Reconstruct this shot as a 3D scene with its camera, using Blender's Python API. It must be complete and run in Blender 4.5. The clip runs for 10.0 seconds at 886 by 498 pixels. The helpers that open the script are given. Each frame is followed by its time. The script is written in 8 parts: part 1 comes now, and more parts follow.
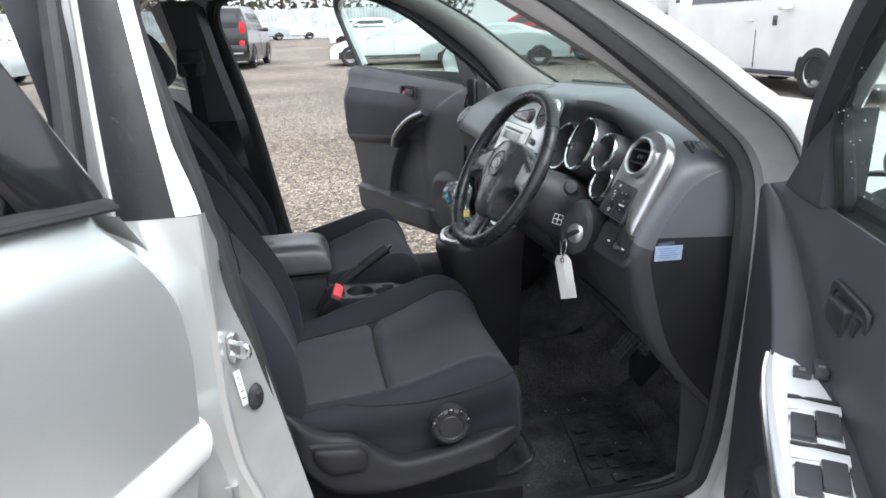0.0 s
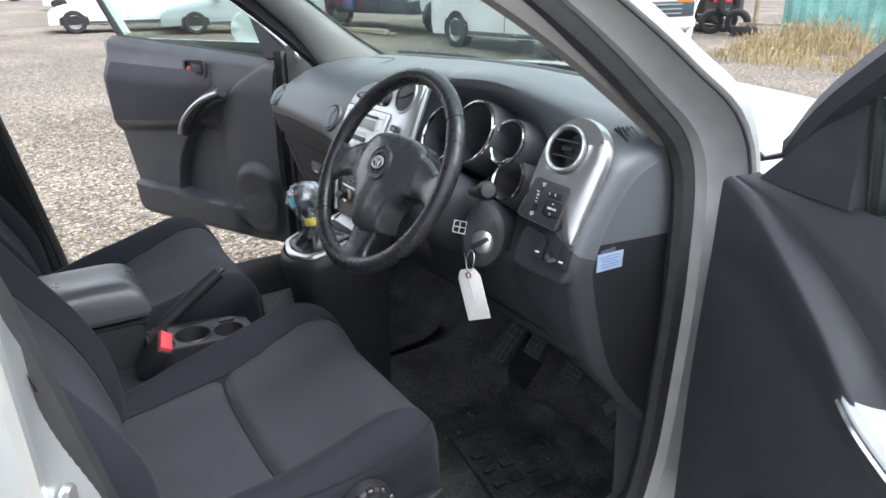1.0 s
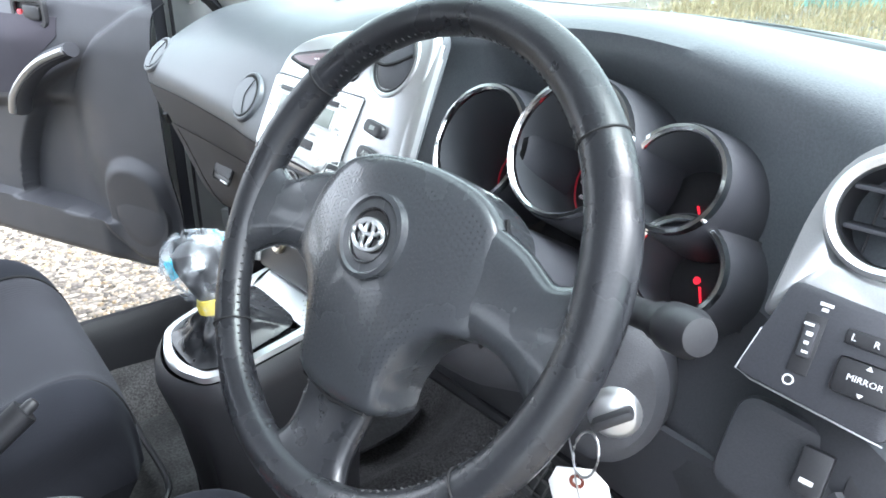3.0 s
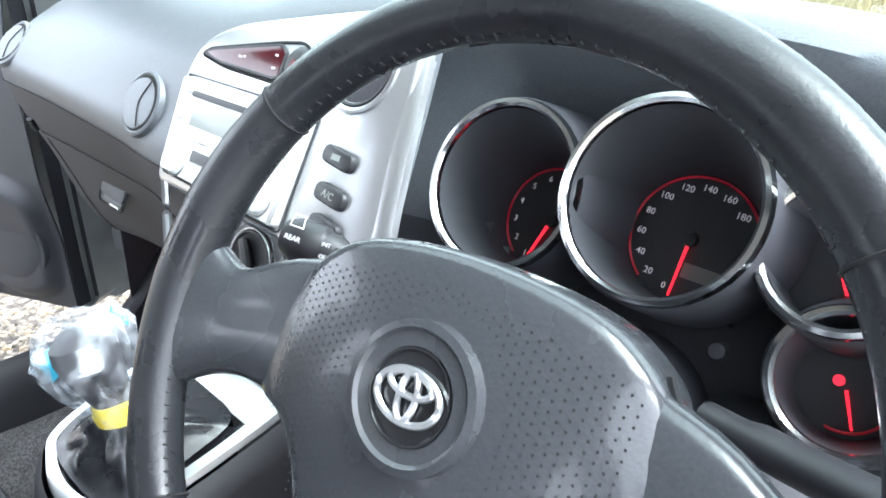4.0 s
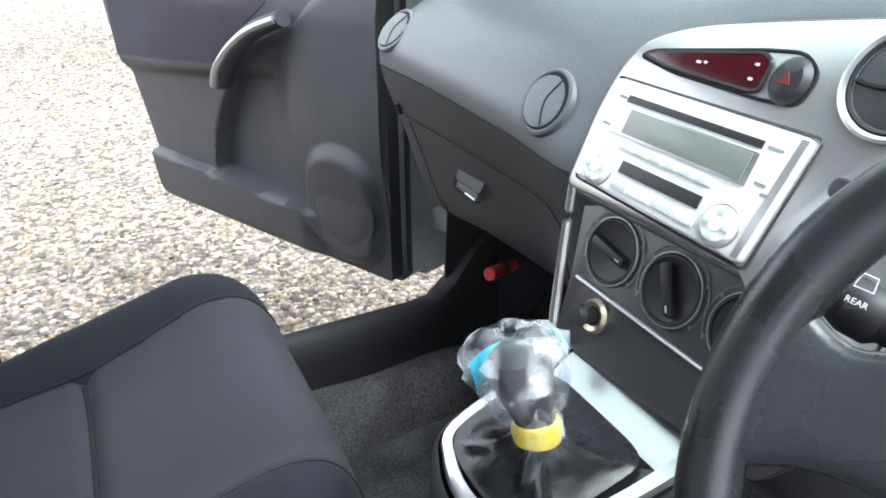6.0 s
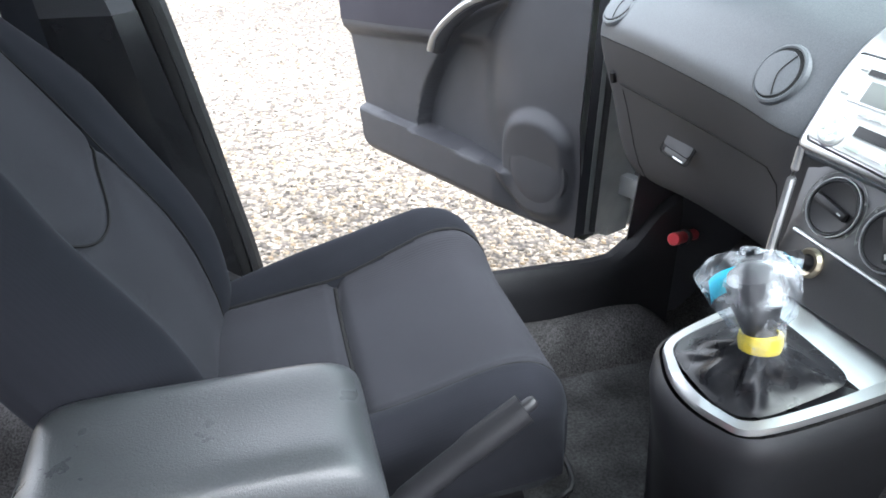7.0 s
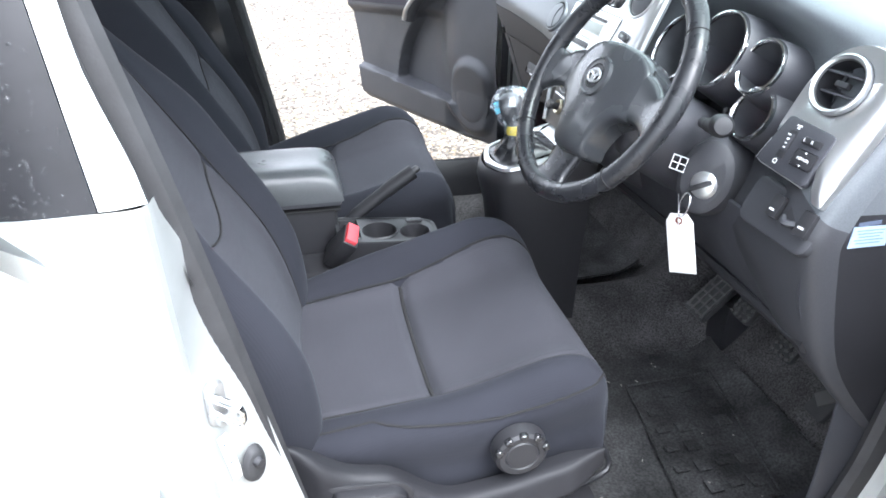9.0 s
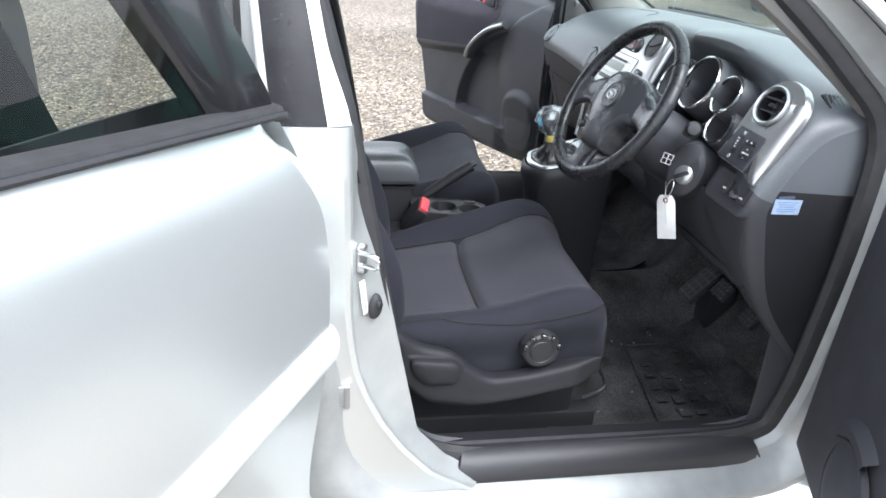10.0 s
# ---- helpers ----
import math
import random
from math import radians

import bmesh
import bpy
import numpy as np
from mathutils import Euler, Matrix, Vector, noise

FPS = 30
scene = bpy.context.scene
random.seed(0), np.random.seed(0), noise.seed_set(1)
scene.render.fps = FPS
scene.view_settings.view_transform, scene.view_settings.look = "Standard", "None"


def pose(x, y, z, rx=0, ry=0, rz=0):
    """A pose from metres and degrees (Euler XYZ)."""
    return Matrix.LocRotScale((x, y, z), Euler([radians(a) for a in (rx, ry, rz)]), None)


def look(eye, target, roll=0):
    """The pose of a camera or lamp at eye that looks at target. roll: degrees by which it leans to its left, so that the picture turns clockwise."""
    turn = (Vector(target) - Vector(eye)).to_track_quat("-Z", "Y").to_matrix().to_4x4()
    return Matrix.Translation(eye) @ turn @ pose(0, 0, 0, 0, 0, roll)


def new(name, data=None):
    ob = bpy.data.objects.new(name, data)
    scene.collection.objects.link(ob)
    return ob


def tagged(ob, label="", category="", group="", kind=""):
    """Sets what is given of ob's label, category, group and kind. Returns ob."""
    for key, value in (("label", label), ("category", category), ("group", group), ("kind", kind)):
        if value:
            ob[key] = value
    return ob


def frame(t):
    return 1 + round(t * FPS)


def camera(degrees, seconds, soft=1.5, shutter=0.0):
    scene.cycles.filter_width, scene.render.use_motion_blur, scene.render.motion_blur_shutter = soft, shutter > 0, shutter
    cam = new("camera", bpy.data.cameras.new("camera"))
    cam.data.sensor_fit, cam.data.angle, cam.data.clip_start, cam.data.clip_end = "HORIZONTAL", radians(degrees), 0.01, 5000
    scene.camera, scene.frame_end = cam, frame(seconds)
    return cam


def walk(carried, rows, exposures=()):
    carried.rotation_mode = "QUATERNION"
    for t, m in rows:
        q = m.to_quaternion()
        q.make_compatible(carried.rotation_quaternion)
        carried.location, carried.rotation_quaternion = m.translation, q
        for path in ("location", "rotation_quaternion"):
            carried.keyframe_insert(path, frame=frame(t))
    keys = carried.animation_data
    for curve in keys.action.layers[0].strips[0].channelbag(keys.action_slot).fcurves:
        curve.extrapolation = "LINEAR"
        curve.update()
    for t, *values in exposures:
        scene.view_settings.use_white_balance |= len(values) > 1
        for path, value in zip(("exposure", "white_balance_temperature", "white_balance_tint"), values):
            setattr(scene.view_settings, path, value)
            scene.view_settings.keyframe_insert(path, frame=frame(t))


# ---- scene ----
cam = camera(65.7, 10.0, soft=1.7, shutter=0.0)
PATH = [
    (0, (0.376, -1.898, 1.404), (0.763, -0.032, 0.799), -1.6),
    (0.5, (0.284, -1.659, 1.394), (0.927, 0.101, 0.694), -0.8),
    (1, (0.271, -1.494, 1.405), (1.258, 0.095, 0.698), -0.9),
    (1.5, (0.401, -1.285, 1.397), (1.39, 0.317, 0.722), -2.7),
    (2, (0.54, -1.068, 1.388), (1.523, 0.511, 0.652), -1.3),
    (2.2, (0.552, -0.997, 1.377), (1.569, 0.549, 0.617), -0.8),
    (3.3, (0.61, -0.689, 1.291), (1.84, 0.642, 0.446), -0.2),
    (3.5, (0.64, -0.627, 1.293), (1.93, 0.629, 0.421), -0.7),
    (4, (0.661, -0.55, 1.29), (1.992, 0.663, 0.421), 1.6),
    (4.5, (0.642, -0.467, 1.302), (1.885, 0.862, 0.472), 1.3),
    (5, (0.626, -0.388, 1.317), (1.752, 1.059, 0.517), 0.9),
    (5.5, (0.615, -0.361, 1.304), (1.629, 1.145, 0.466), 0.6),
    (6, (0.555, -0.38, 1.293), (1.366, 1.201, 0.376), -0.1),
    (6.2, (0.521, -0.392, 1.295), (1.248, 1.226, 0.371), -0.6),
    (7.3, (0.322, -0.568, 1.315), (0.725, 1.12, 0.32), 0.7),
    (7.5, (0.303, -0.649, 1.31), (0.688, 1.035, 0.302), 1.0),
    (8, (0.338, -0.89, 1.361), (0.637, 0.823, 0.374), 1.7),
    (8.5, (0.377, -1.148, 1.405), (0.615, 0.616, 0.493), 1.7),
    (9, (0.345, -1.386, 1.391), (0.743, 0.321, 0.428), 0.4),
    (9.5, (0.317, -1.625, 1.406), (0.724, 0.146, 0.571), 0.9),
    (10, (0.186, -1.86, 1.433), (0.515, -0.081, 0.58), 3.9),
]
EXPO = [(0, 1.33, 6200, 12), (1, 1.56, 6150, 12), (2, 2.08, 5950, 9), (3.5, 3.0, 5900, 9), (4, 3.05, 5900, 9), (4.5, 2.87, 5900, 9), (5.5, 2.48, 5900, 9), (6, 2.4, 6050, 10),
        (7.5, 2.9, 5950, 11), (8, 3.0, 5900, 11), (9, 2.78, 5950, 11), (9.5, 2.53, 6000, 11), (10, 1.9, 6050, 11)]
walk(cam, [(t, look(eye, target, roll)) for t, eye, target, roll in PATH], EXPO)

# ---- light: overcast daylight ----
SUN_EL, SUN_AZ = radians(55), radians(158)
world = bpy.data.worlds.new("overcast_sky")
scene.world = world
world.use_nodes = True
wn, wl = world.node_tree.nodes, world.node_tree.links
sky = wn.new("ShaderNodeTexSky")
sky.sky_type = "NISHITA"
sky.sun_disc = False
sky.sun_elevation, sky.sun_rotation = SUN_EL, SUN_AZ
sky.dust_density = 4.0
grey = wn.new("ShaderNodeHueSaturation")
grey.inputs["Saturation"].default_value = 0.25
wl.new(sky.outputs[0], grey.inputs["Color"])
cloud = wn.new("ShaderNodeMix")
cloud.data_type = "RGBA"
cloud.inputs["Factor"].default_value = 0.6
cloud.inputs["B"].default_value = (6.0, 6.15, 6.3, 1)
wl.new(grey.outputs[0], cloud.inputs["A"])
wl.new(cloud.outputs["Result"], wn["Background"].inputs["Color"])
wn["Background"].inputs["Strength"].default_value = 0.15
sun_data = bpy.data.lights.new("sun", "SUN")
sun_data.energy, sun_data.angle, sun_data.color = 1.4, radians(45), (1.0, 0.985, 0.96)
sun = new("sun", sun_data)
sun_dir = Vector((math.sin(SUN_AZ) * math.cos(SUN_EL), math.cos(SUN_AZ) * math.cos(SUN_EL), math.sin(SUN_EL)))
sun.matrix_world = look(sun_dir * 30, (0, 0, 0))

# ---- materials ----
def material(name, color, rough=0.6, metal=0.0, grain=0.0, grain_size=0.002, bump=0.0, bump_size=0.002, wear=0.0, wear_size=0.15,
             coat=0.0, spec=0.5, rough_var=0.0, aniso=None):
    """A principled surface with fine grain, broad wear and a fine bump, all at real size."""
    m = bpy.data.materials.new(name)
    m.use_nodes = True
    n, l = m.node_tree.nodes, m.node_tree.links
    b = n["Principled BSDF"]
    b.inputs["Base Color"].default_value = (*color, 1)
    b.inputs["Roughness"].default_value = rough
    b.inputs["Metallic"].default_value = metal
    b.inputs["Coat Weight"].default_value = coat
    b.inputs["Coat Roughness"].default_value = 0.06
    b.inputs["Specular IOR Level"].default_value = spec
    geo = n.new("ShaderNodeTexCoord")
    src = geo.outputs["Object"]
    if aniso:
        mp = n.new("ShaderNodeMapping")
        mp.inputs["Scale"].default_value = aniso
        l.new(src, mp.inputs["Vector"])
        src = mp.outputs[0]
    def tex(size, detail):
        t = n.new("ShaderNodeTexNoise")
        t.inputs["Scale"].default_value = 1.0 / size
        t.inputs["Detail"].default_value = detail
        l.new(src, t.inputs["Vector"])
        return t.outputs["Fac"]
    col = None
    for amount, size, detail in ((wear, wear_size, 4), (grain, grain_size, 2)):
        if amount:
            f = tex(size, detail)
            r = n.new("ShaderNodeMapRange")
            r.inputs["From Min"].default_value, r.inputs["From Max"].default_value = 0.3, 0.7
            r.inputs["To Min"].default_value, r.inputs["To Max"].default_value = 1 - amount, 1 + amount
            l.new(f, r.inputs["Value"])
            x = n.new("ShaderNodeVectorMath")
            x.operation = "SCALE"
            if col is None:
                x.inputs[0].default_value = color
            else:
                l.new(col, x.inputs[0])
            l.new(r.outputs[0], x.inputs["Scale"])
            col = x.outputs[0]
    if col is not None:
        l.new(col, b.inputs["Base Color"])
    if rough_var:
        f = tex(wear_size * 0.6, 5)
        r = n.new("ShaderNodeMapRange")
        r.inputs["From Min"].default_value, r.inputs["From Max"].default_value = 0.3, 0.7
        r.inputs["To Min"].default_value, r.inputs["To Max"].default_value = max(0.02, rough - rough_var), min(1, rough + rough_var)
        l.new(f, r.inputs["Value"])
        l.new(r.outputs[0], b.inputs["Roughness"])
    if bump:
        f = tex(bump_size, 2)
        bp = n.new("ShaderNodeBump")
        bp.inputs["Strength"].default_value = 1.0
        bp.inputs["Distance"].default_value = bump
        l.new(f, bp.inputs["Height"])
        l.new(bp.outputs[0], b.inputs["Normal"])
    return m


def glow(name, color, strength):
    m = material(name, color, 0.5)
    b = m.node_tree.nodes["Principled BSDF"]
    b.inputs["Emission Color"].default_value = (*color, 1)
    b.inputs["Emission Strength"].default_value = strength
    return m


def glass(name, tint=(0.9, 0.95, 0.93), clear=0.9):
    """Thin pane: clear, with a mirror gloss that grows at a flat angle."""
    m = bpy.data.materials.new(name)
    m.use_nodes = True
    n, l = m.node_tree.nodes, m.node_tree.links
    n.remove(n["Principled BSDF"])
    tr, gl, mix, lw = (n.new(k) for k in ("ShaderNodeBsdfTransparent", "ShaderNodeBsdfGlossy", "ShaderNodeMixShader", "ShaderNodeLayerWeight"))
    tr.inputs["Color"].default_value = (*[c * clear for c in tint], 1)
    gl.inputs["Roughness"].default_value = 0.02
    lw.inputs["Blend"].default_value = 0.5
    pw, ad = n.new("ShaderNodeMath"), n.new("ShaderNodeMath")
    pw.operation, ad.operation = "POWER", "MULTIPLY_ADD"
    pw.inputs[1].default_value = 5.0
    ad.inputs[1].default_value, ad.inputs[2].default_value = 0.55, 0.035
    l.new(lw.outputs["Facing"], pw.inputs[0])
    l.new(pw.outputs[0], ad.inputs[0])
    l.new(ad.outputs[0], mix.inputs[0])
    l.new(tr.outputs[0], mix.inputs[1])
    l.new(gl.outputs[0], mix.inputs[2])
    l.new(mix.outputs[0], n["Material Output"].inputs["Surface"])
    return m


def fabric(name, color, rib=0.0028, depth=0.0006, contrast=0.25, angle=0.0):
    """Woven seat cloth: fine ribs with a soft fuzz."""
    m = material(name, color, 0.95, wear=0.08, wear_size=0.12, spec=0.15)
    n, l = m.node_tree.nodes, m.node_tree.links
    b = n["Principled BSDF"]
    b.inputs["Sheen Weight"].default_value = 0.07
    b.inputs["Sheen Roughness"].default_value = 0.4
    b.inputs["Sheen Tint"].default_value = (0.7, 0.75, 0.85, 1)
    co = n.new("ShaderNodeTexCoord")
    mp = n.new("ShaderNodeMapping")
    mp.inputs["Rotation"].default_value = (0, 0, angle)
    l.new(co.outputs["Object"], mp.inputs["Vector"])
    w = n.new("ShaderNodeTexWave")
    w.wave_type, w.bands_direction = "BANDS", "Y"
    w.inputs["Scale"].default_value = 1.0 / rib / 3.2
    w.inputs["Distortion"].default_value = 0.6
    w.inputs["Detail"].default_value = 2
    w.inputs["Detail Scale"].default_value = 3
    l.new(mp.outputs[0], w.inputs["Vector"])
    no = n.new("ShaderNodeTexNoise")
    no.inputs["Scale"].default_value = 900
    l.new(co.outputs["Object"], no.inputs["Vector"])
    ad = n.new("ShaderNodeMath")
    ad.operation = "ADD"
    l.new(w.outputs["Fac"], ad.inputs[0])
    l.new(no.outputs["Fac"], ad.inputs[1])
    bp = n.new("ShaderNodeBump")
    bp.inputs["Distance"].default_value = depth
    l.new(ad.outputs[0], bp.inputs["Height"])
    l.new(bp.outputs[0], b.inputs["Normal"])
    old = b.inputs["Base Color"].links[0].from_socket
    r = n.new("ShaderNodeMapRange")
    r.inputs["From Max"].default_value = 2.0
    r.inputs["To Min"].default_value, r.inputs["To Max"].default_value = 1 - contrast, 1 + contrast
    l.new(ad.outputs[0], r.inputs["Value"])
    x = n.new("ShaderNodeVectorMath")
    x.operation = "SCALE"
    l.new(old, x.inputs[0])
    l.new(r.outputs[0], x.inputs["Scale"])
    l.new(x.outputs[0], b.inputs["Base Color"])
    return m


def gravel_material():
    m = bpy.data.materials.new("gravel")
    m.use_nodes = True
    n, l = m.node_tree.nodes, m.node_tree.links
    b = n["Principled BSDF"]
    b.inputs["Roughness"].default_value = 0.85
    co = n.new("ShaderNodeTexCoord")
    v = n.new("ShaderNodeTexVoronoi")
    v.inputs["Scale"].default_value = 48
    l.new(co.outputs["Object"], v.inputs["Vector"])
    ramp = n.new("ShaderNodeValToRGB")
    cr = ramp.color_ramp
    cr.elements[0].position, cr.elements[0].color = 0.0, (0.055, 0.046, 0.038, 1)
    cr.elements[1].position, cr.elements[1].color = 1.0, (0.50, 0.44, 0.36, 1)
    for p, c in ((0.3, (0.125, 0.105, 0.085, 1)), (0.55, (0.205, 0.178, 0.148, 1)), (0.8, (0.30, 0.25, 0.19, 1))):
        cr.elements.new(p).color = c
    sep = n.new("ShaderNodeSeparateColor")
    l.new(v.outputs["Color"], sep.inputs[0])
    l.new(sep.outputs[0], ramp.inputs[0])
    big = n.new("ShaderNodeTexNoise")
    big.inputs["Scale"].default_value, big.inputs["Detail"].default_value = 0.35, 6
    l.new(co.outputs["Object"], big.inputs["Vector"])
    mr = n.new("ShaderNodeMapRange")
    mr.inputs["From Min"].default_value, mr.inputs["From Max"].default_value = 0.35, 0.65
    mr.inputs["To Min"].default_value, mr.inputs["To Max"].default_value = 0.74, 1.42
    l.new(big.outputs["Fac"], mr.inputs["Value"])
    # Colour darkens towards stone edges, painting in the shade between them.
    gap_shade = n.new("ShaderNodeMapRange")
    gap_shade.inputs["From Min"].default_value, gap_shade.inputs["From Max"].default_value = 0.25, 0.62
    gap_shade.inputs["To Min"].default_value, gap_shade.inputs["To Max"].default_value = 1.0, 0.55
    l.new(v.outputs["Distance"], gap_shade.inputs["Value"])
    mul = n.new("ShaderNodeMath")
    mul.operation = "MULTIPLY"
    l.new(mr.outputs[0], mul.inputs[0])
    l.new(gap_shade.outputs[0], mul.inputs[1])
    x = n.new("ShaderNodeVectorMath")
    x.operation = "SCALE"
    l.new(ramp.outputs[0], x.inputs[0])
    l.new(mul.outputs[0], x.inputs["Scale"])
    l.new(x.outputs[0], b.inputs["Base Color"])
    bp = n.new("ShaderNodeBump")
    bp.inputs["Distance"].default_value = 0.012
    bp.invert = True
    l.new(v.outputs["Distance"], bp.inputs["Height"])
    l.new(bp.outputs[0], b.inputs["Normal"])
    return m


def varied(name, ramp_colors, rough=0.8):
    """A surface whose colour differs from piece to piece of a joined mesh."""
    m = bpy.data.materials.new(name)
    m.use_nodes = True
    n, l = m.node_tree.nodes, m.node_tree.links
    b = n["Principled BSDF"]
    b.inputs["Roughness"].default_value = rough
    g = n.new("ShaderNodeNewGeometry")
    ramp = n.new("ShaderNodeValToRGB")
    cr = ramp.color_ramp
    cr.elements[0].color, cr.elements[1].color = (*ramp_colors[0], 1), (*ramp_colors[-1], 1)
    for i, c in enumerate(ramp_colors[1:-1], 1):
        cr.elements.new(i / (len(ramp_colors) - 1)).color = (*c, 1)
    l.new(g.outputs["Random Per Island"], ramp.inputs[0])
    l.new(ramp.outputs[0], b.inputs["Base Color"])
    return m


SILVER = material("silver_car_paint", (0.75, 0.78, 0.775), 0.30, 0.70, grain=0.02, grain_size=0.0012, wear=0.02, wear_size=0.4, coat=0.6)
# Body silver darkened in colour for the shade on the post's jamb face.
SHADED_POST = material("shaded_silver_post", (0.43, 0.448, 0.444), 0.40, 0.45, wear=0.08, wear_size=0.06, coat=0.25)
# A deeper copy of the body silver, for shaded door frames and shut faces.
SHADED_SILVER = material("shaded_silver_jamb", (0.35, 0.363, 0.36), 0.42, 0.4, wear=0.10, wear_size=0.06, coat=0.25)
PLASTIC = material("charcoal_grained_plastic", (0.045, 0.046, 0.054), 0.50, grain=0.10, grain_size=0.0015, bump=0.00025, bump_size=0.0012, wear=0.10, wear_size=0.2, rough_var=0.06)
PAD = material("soft_dash_plastic", (0.100, 0.109, 0.120), 0.36, grain=0.12, grain_size=0.002, bump=0.0003, bump_size=0.0016, wear=0.07, wear_size=0.3, rough_var=0.02)
LOWER = material("grey_lower_plastic", (0.039, 0.040, 0.046), 0.55, grain=0.10, grain_size=0.002, bump=0.00025, bump_size=0.0014, wear=0.07, wear_size=0.3)
BLACK = material("black_plastic", (0.022, 0.022, 0.025), 0.45, grain=0.1, grain_size=0.002, wear=0.1)
GLOSS = material("gloss_black_trim", (0.016, 0.016, 0.018), 0.18, wear=0.2, wear_size=0.05, coat=0.4)
RUBBER = material("black_rubber_seal", (0.026, 0.026, 0.028), 0.65, wear=0.2, wear_size=0.03, bump=0.0003, bump_size=0.004)
LEATHER = material("black_leather", (0.019, 0.020, 0.023), 0.29, grain=0.12, grain_size=0.003, bump=0.00014, bump_size=0.0022, wear=0.15, wear_size=0.05, rough_var=0.10)
HUBPAD = material("dimpled_black_hub_plastic", (0.040, 0.043, 0.048), 0.27, grain=0.10, grain_size=0.002, bump=0.00015, bump_size=0.003, rough_var=0.05, coat=0.35)
METAL = material("satin_silver_paint", (0.57, 0.58, 0.59), 0.30, 0.85, grain=0.04, grain_size=0.001, wear=0.04, wear_size=0.05)
BRIGHT = material("bright_silver_paint", (0.80, 0.81, 0.83), 0.36, 0.35, grain=0.04, grain_size=0.001, wear=0.03, wear_size=0.05)
CHROME = material("chrome", (0.88, 0.89, 0.90), 0.14, 1.0)
RADIO = material("pale_silver_radio_plastic", (0.80, 0.82, 0.81), 0.36, 0.05, grain=0.03, grain_size=0.002, wear=0.03)
CARPET = material("black_carpet", (0.068, 0.066, 0.067), 0.95, grain=0.5, grain_size=0.004, bump=0.002, bump_size=0.004, wear=0.35, wear_size=0.10, spec=0.1)
MATTE = material("black_floor_mat", (0.042, 0.042, 0.043), 0.85, grain=0.4, grain_size=0.005, bump=0.001, bump_size=0.003, wear=0.5, wear_size=0.09, spec=0.2)
CLOTH = fabric("charcoal_seat_cloth", (0.0225, 0.0235, 0.0300), 0.0022, 0.00008, 0.05)
INSERT = fabric("grey_ribbed_insert_cloth", (0.042, 0.0420, 0.0495), 0.0030, 0.0002, 0.16)
DOORCLOTH = fabric("plum_grey_door_cloth", (0.046, 0.043, 0.052), 0.0022, 0.0001, 0.10)
SEAM = material("dark_seam_thread", (0.010, 0.010, 0.011), 0.9)
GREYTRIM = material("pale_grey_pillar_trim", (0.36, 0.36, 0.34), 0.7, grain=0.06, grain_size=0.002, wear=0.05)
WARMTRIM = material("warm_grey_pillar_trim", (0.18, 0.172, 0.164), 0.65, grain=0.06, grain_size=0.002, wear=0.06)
WHITE = material("white_card", (0.80, 0.80, 0.78), 0.6, wear=0.04, wear_size=0.02)
RED = material("red_plastic", (0.70, 0.07, 0.085), 0.4, wear=0.1, wear_size=0.02)
YELLOW = material("yellow_band", (0.70, 0.55, 0.06), 0.5, wear=0.15, wear_size=0.02)
BLUE = material("cyan_film_print", (0.05, 0.50, 0.70), 0.3)
LABELBLUE = material("pale_blue_label", (0.31, 0.40, 0.53), 0.4, wear=0.08, wear_size=0.01)
INK = material("dark_ink", (0.08, 0.10, 0.15), 0.6)
GREYMARK = material("grey_marking", (0.25, 0.27, 0.26), 0.5)
PALEGREEN = material("pale_green_button", (0.56, 0.66, 0.59), 0.4)
MARK = material("white_marking", (0.72, 0.73, 0.74), 0.5)
LCD = material("grey_green_display", (0.19, 0.215, 0.195), 0.2)
DARKRED = material("dark_red_display_window", (0.045, 0.004, 0.007), 0.2, coat=0.2)
REDGLOW = glow("red_dial_light", (1.0, 0.02, 0.04), 0.22)
DIMRED = glow("dim_red_dial_ring", (0.5, 0.01, 0.03), 0.009)
DIALMARK = glow("dial_number", (0.62, 0.58, 0.60), 0.04)
WINDOW = glass("clear_glass", (0.88, 0.95, 0.92), 0.93)
TINTED = glass("tinted_glass", (0.55, 0.60, 0.57), 0.75)
FILM = glass("thin_clear_film", (0.96, 0.97, 0.98), 0.97)
ARMPAD = material("padded_armrest_vinyl", (0.075, 0.080, 0.086), 0.32, grain=0.10, grain_size=0.002, bump=0.0003, bump_size=0.002, wear=0.08, wear_size=0.1, rough_var=0.06)
VALANCE = material("black_seat_plastic", (0.017, 0.017, 0.020), 0.58, spec=0.32, grain=0.1, grain_size=0.002, bump=0.0002, bump_size=0.0014, wear=0.12, wear_size=0.1)
DIMPLE_SHADE = material("dimple_shade_black", (0.012, 0.012, 0.014), 0.5)
PANELBLACK = material("satin_black_pillar_film", (0.013, 0.013, 0.015), 0.42, spec=0.3, wear=0.25, wear_size=0.06, rough_var=0.08)
RIMGREY = material("pale_grey_tray_plastic", (0.045, 0.047, 0.050), 0.42, grain=0.06, grain_size=0.002, wear=0.06)
GRAVEL = gravel_material()

# ---- shape helpers ----
def to_mesh(bm, name, mat, smooth=35.0):
    me = bpy.data.meshes.new(name)
    bm.to_mesh(me)
    bm.free()
    me.materials.append(mat)
    me.shade_smooth()
    me.set_sharp_from_angle(angle=radians(smooth))
    return me


def thing(name, label, category, at=(0, 0, 0), group="", kind="", m=None):
    """An Empty at the base of a thing; its parts hang from it."""
    ob = new(name)
    ob.empty_display_size = 0.05
    ob.matrix_basis = m if m is not None else Matrix.Translation(at)
    tagged(ob, label, category, group, kind)
    return ob


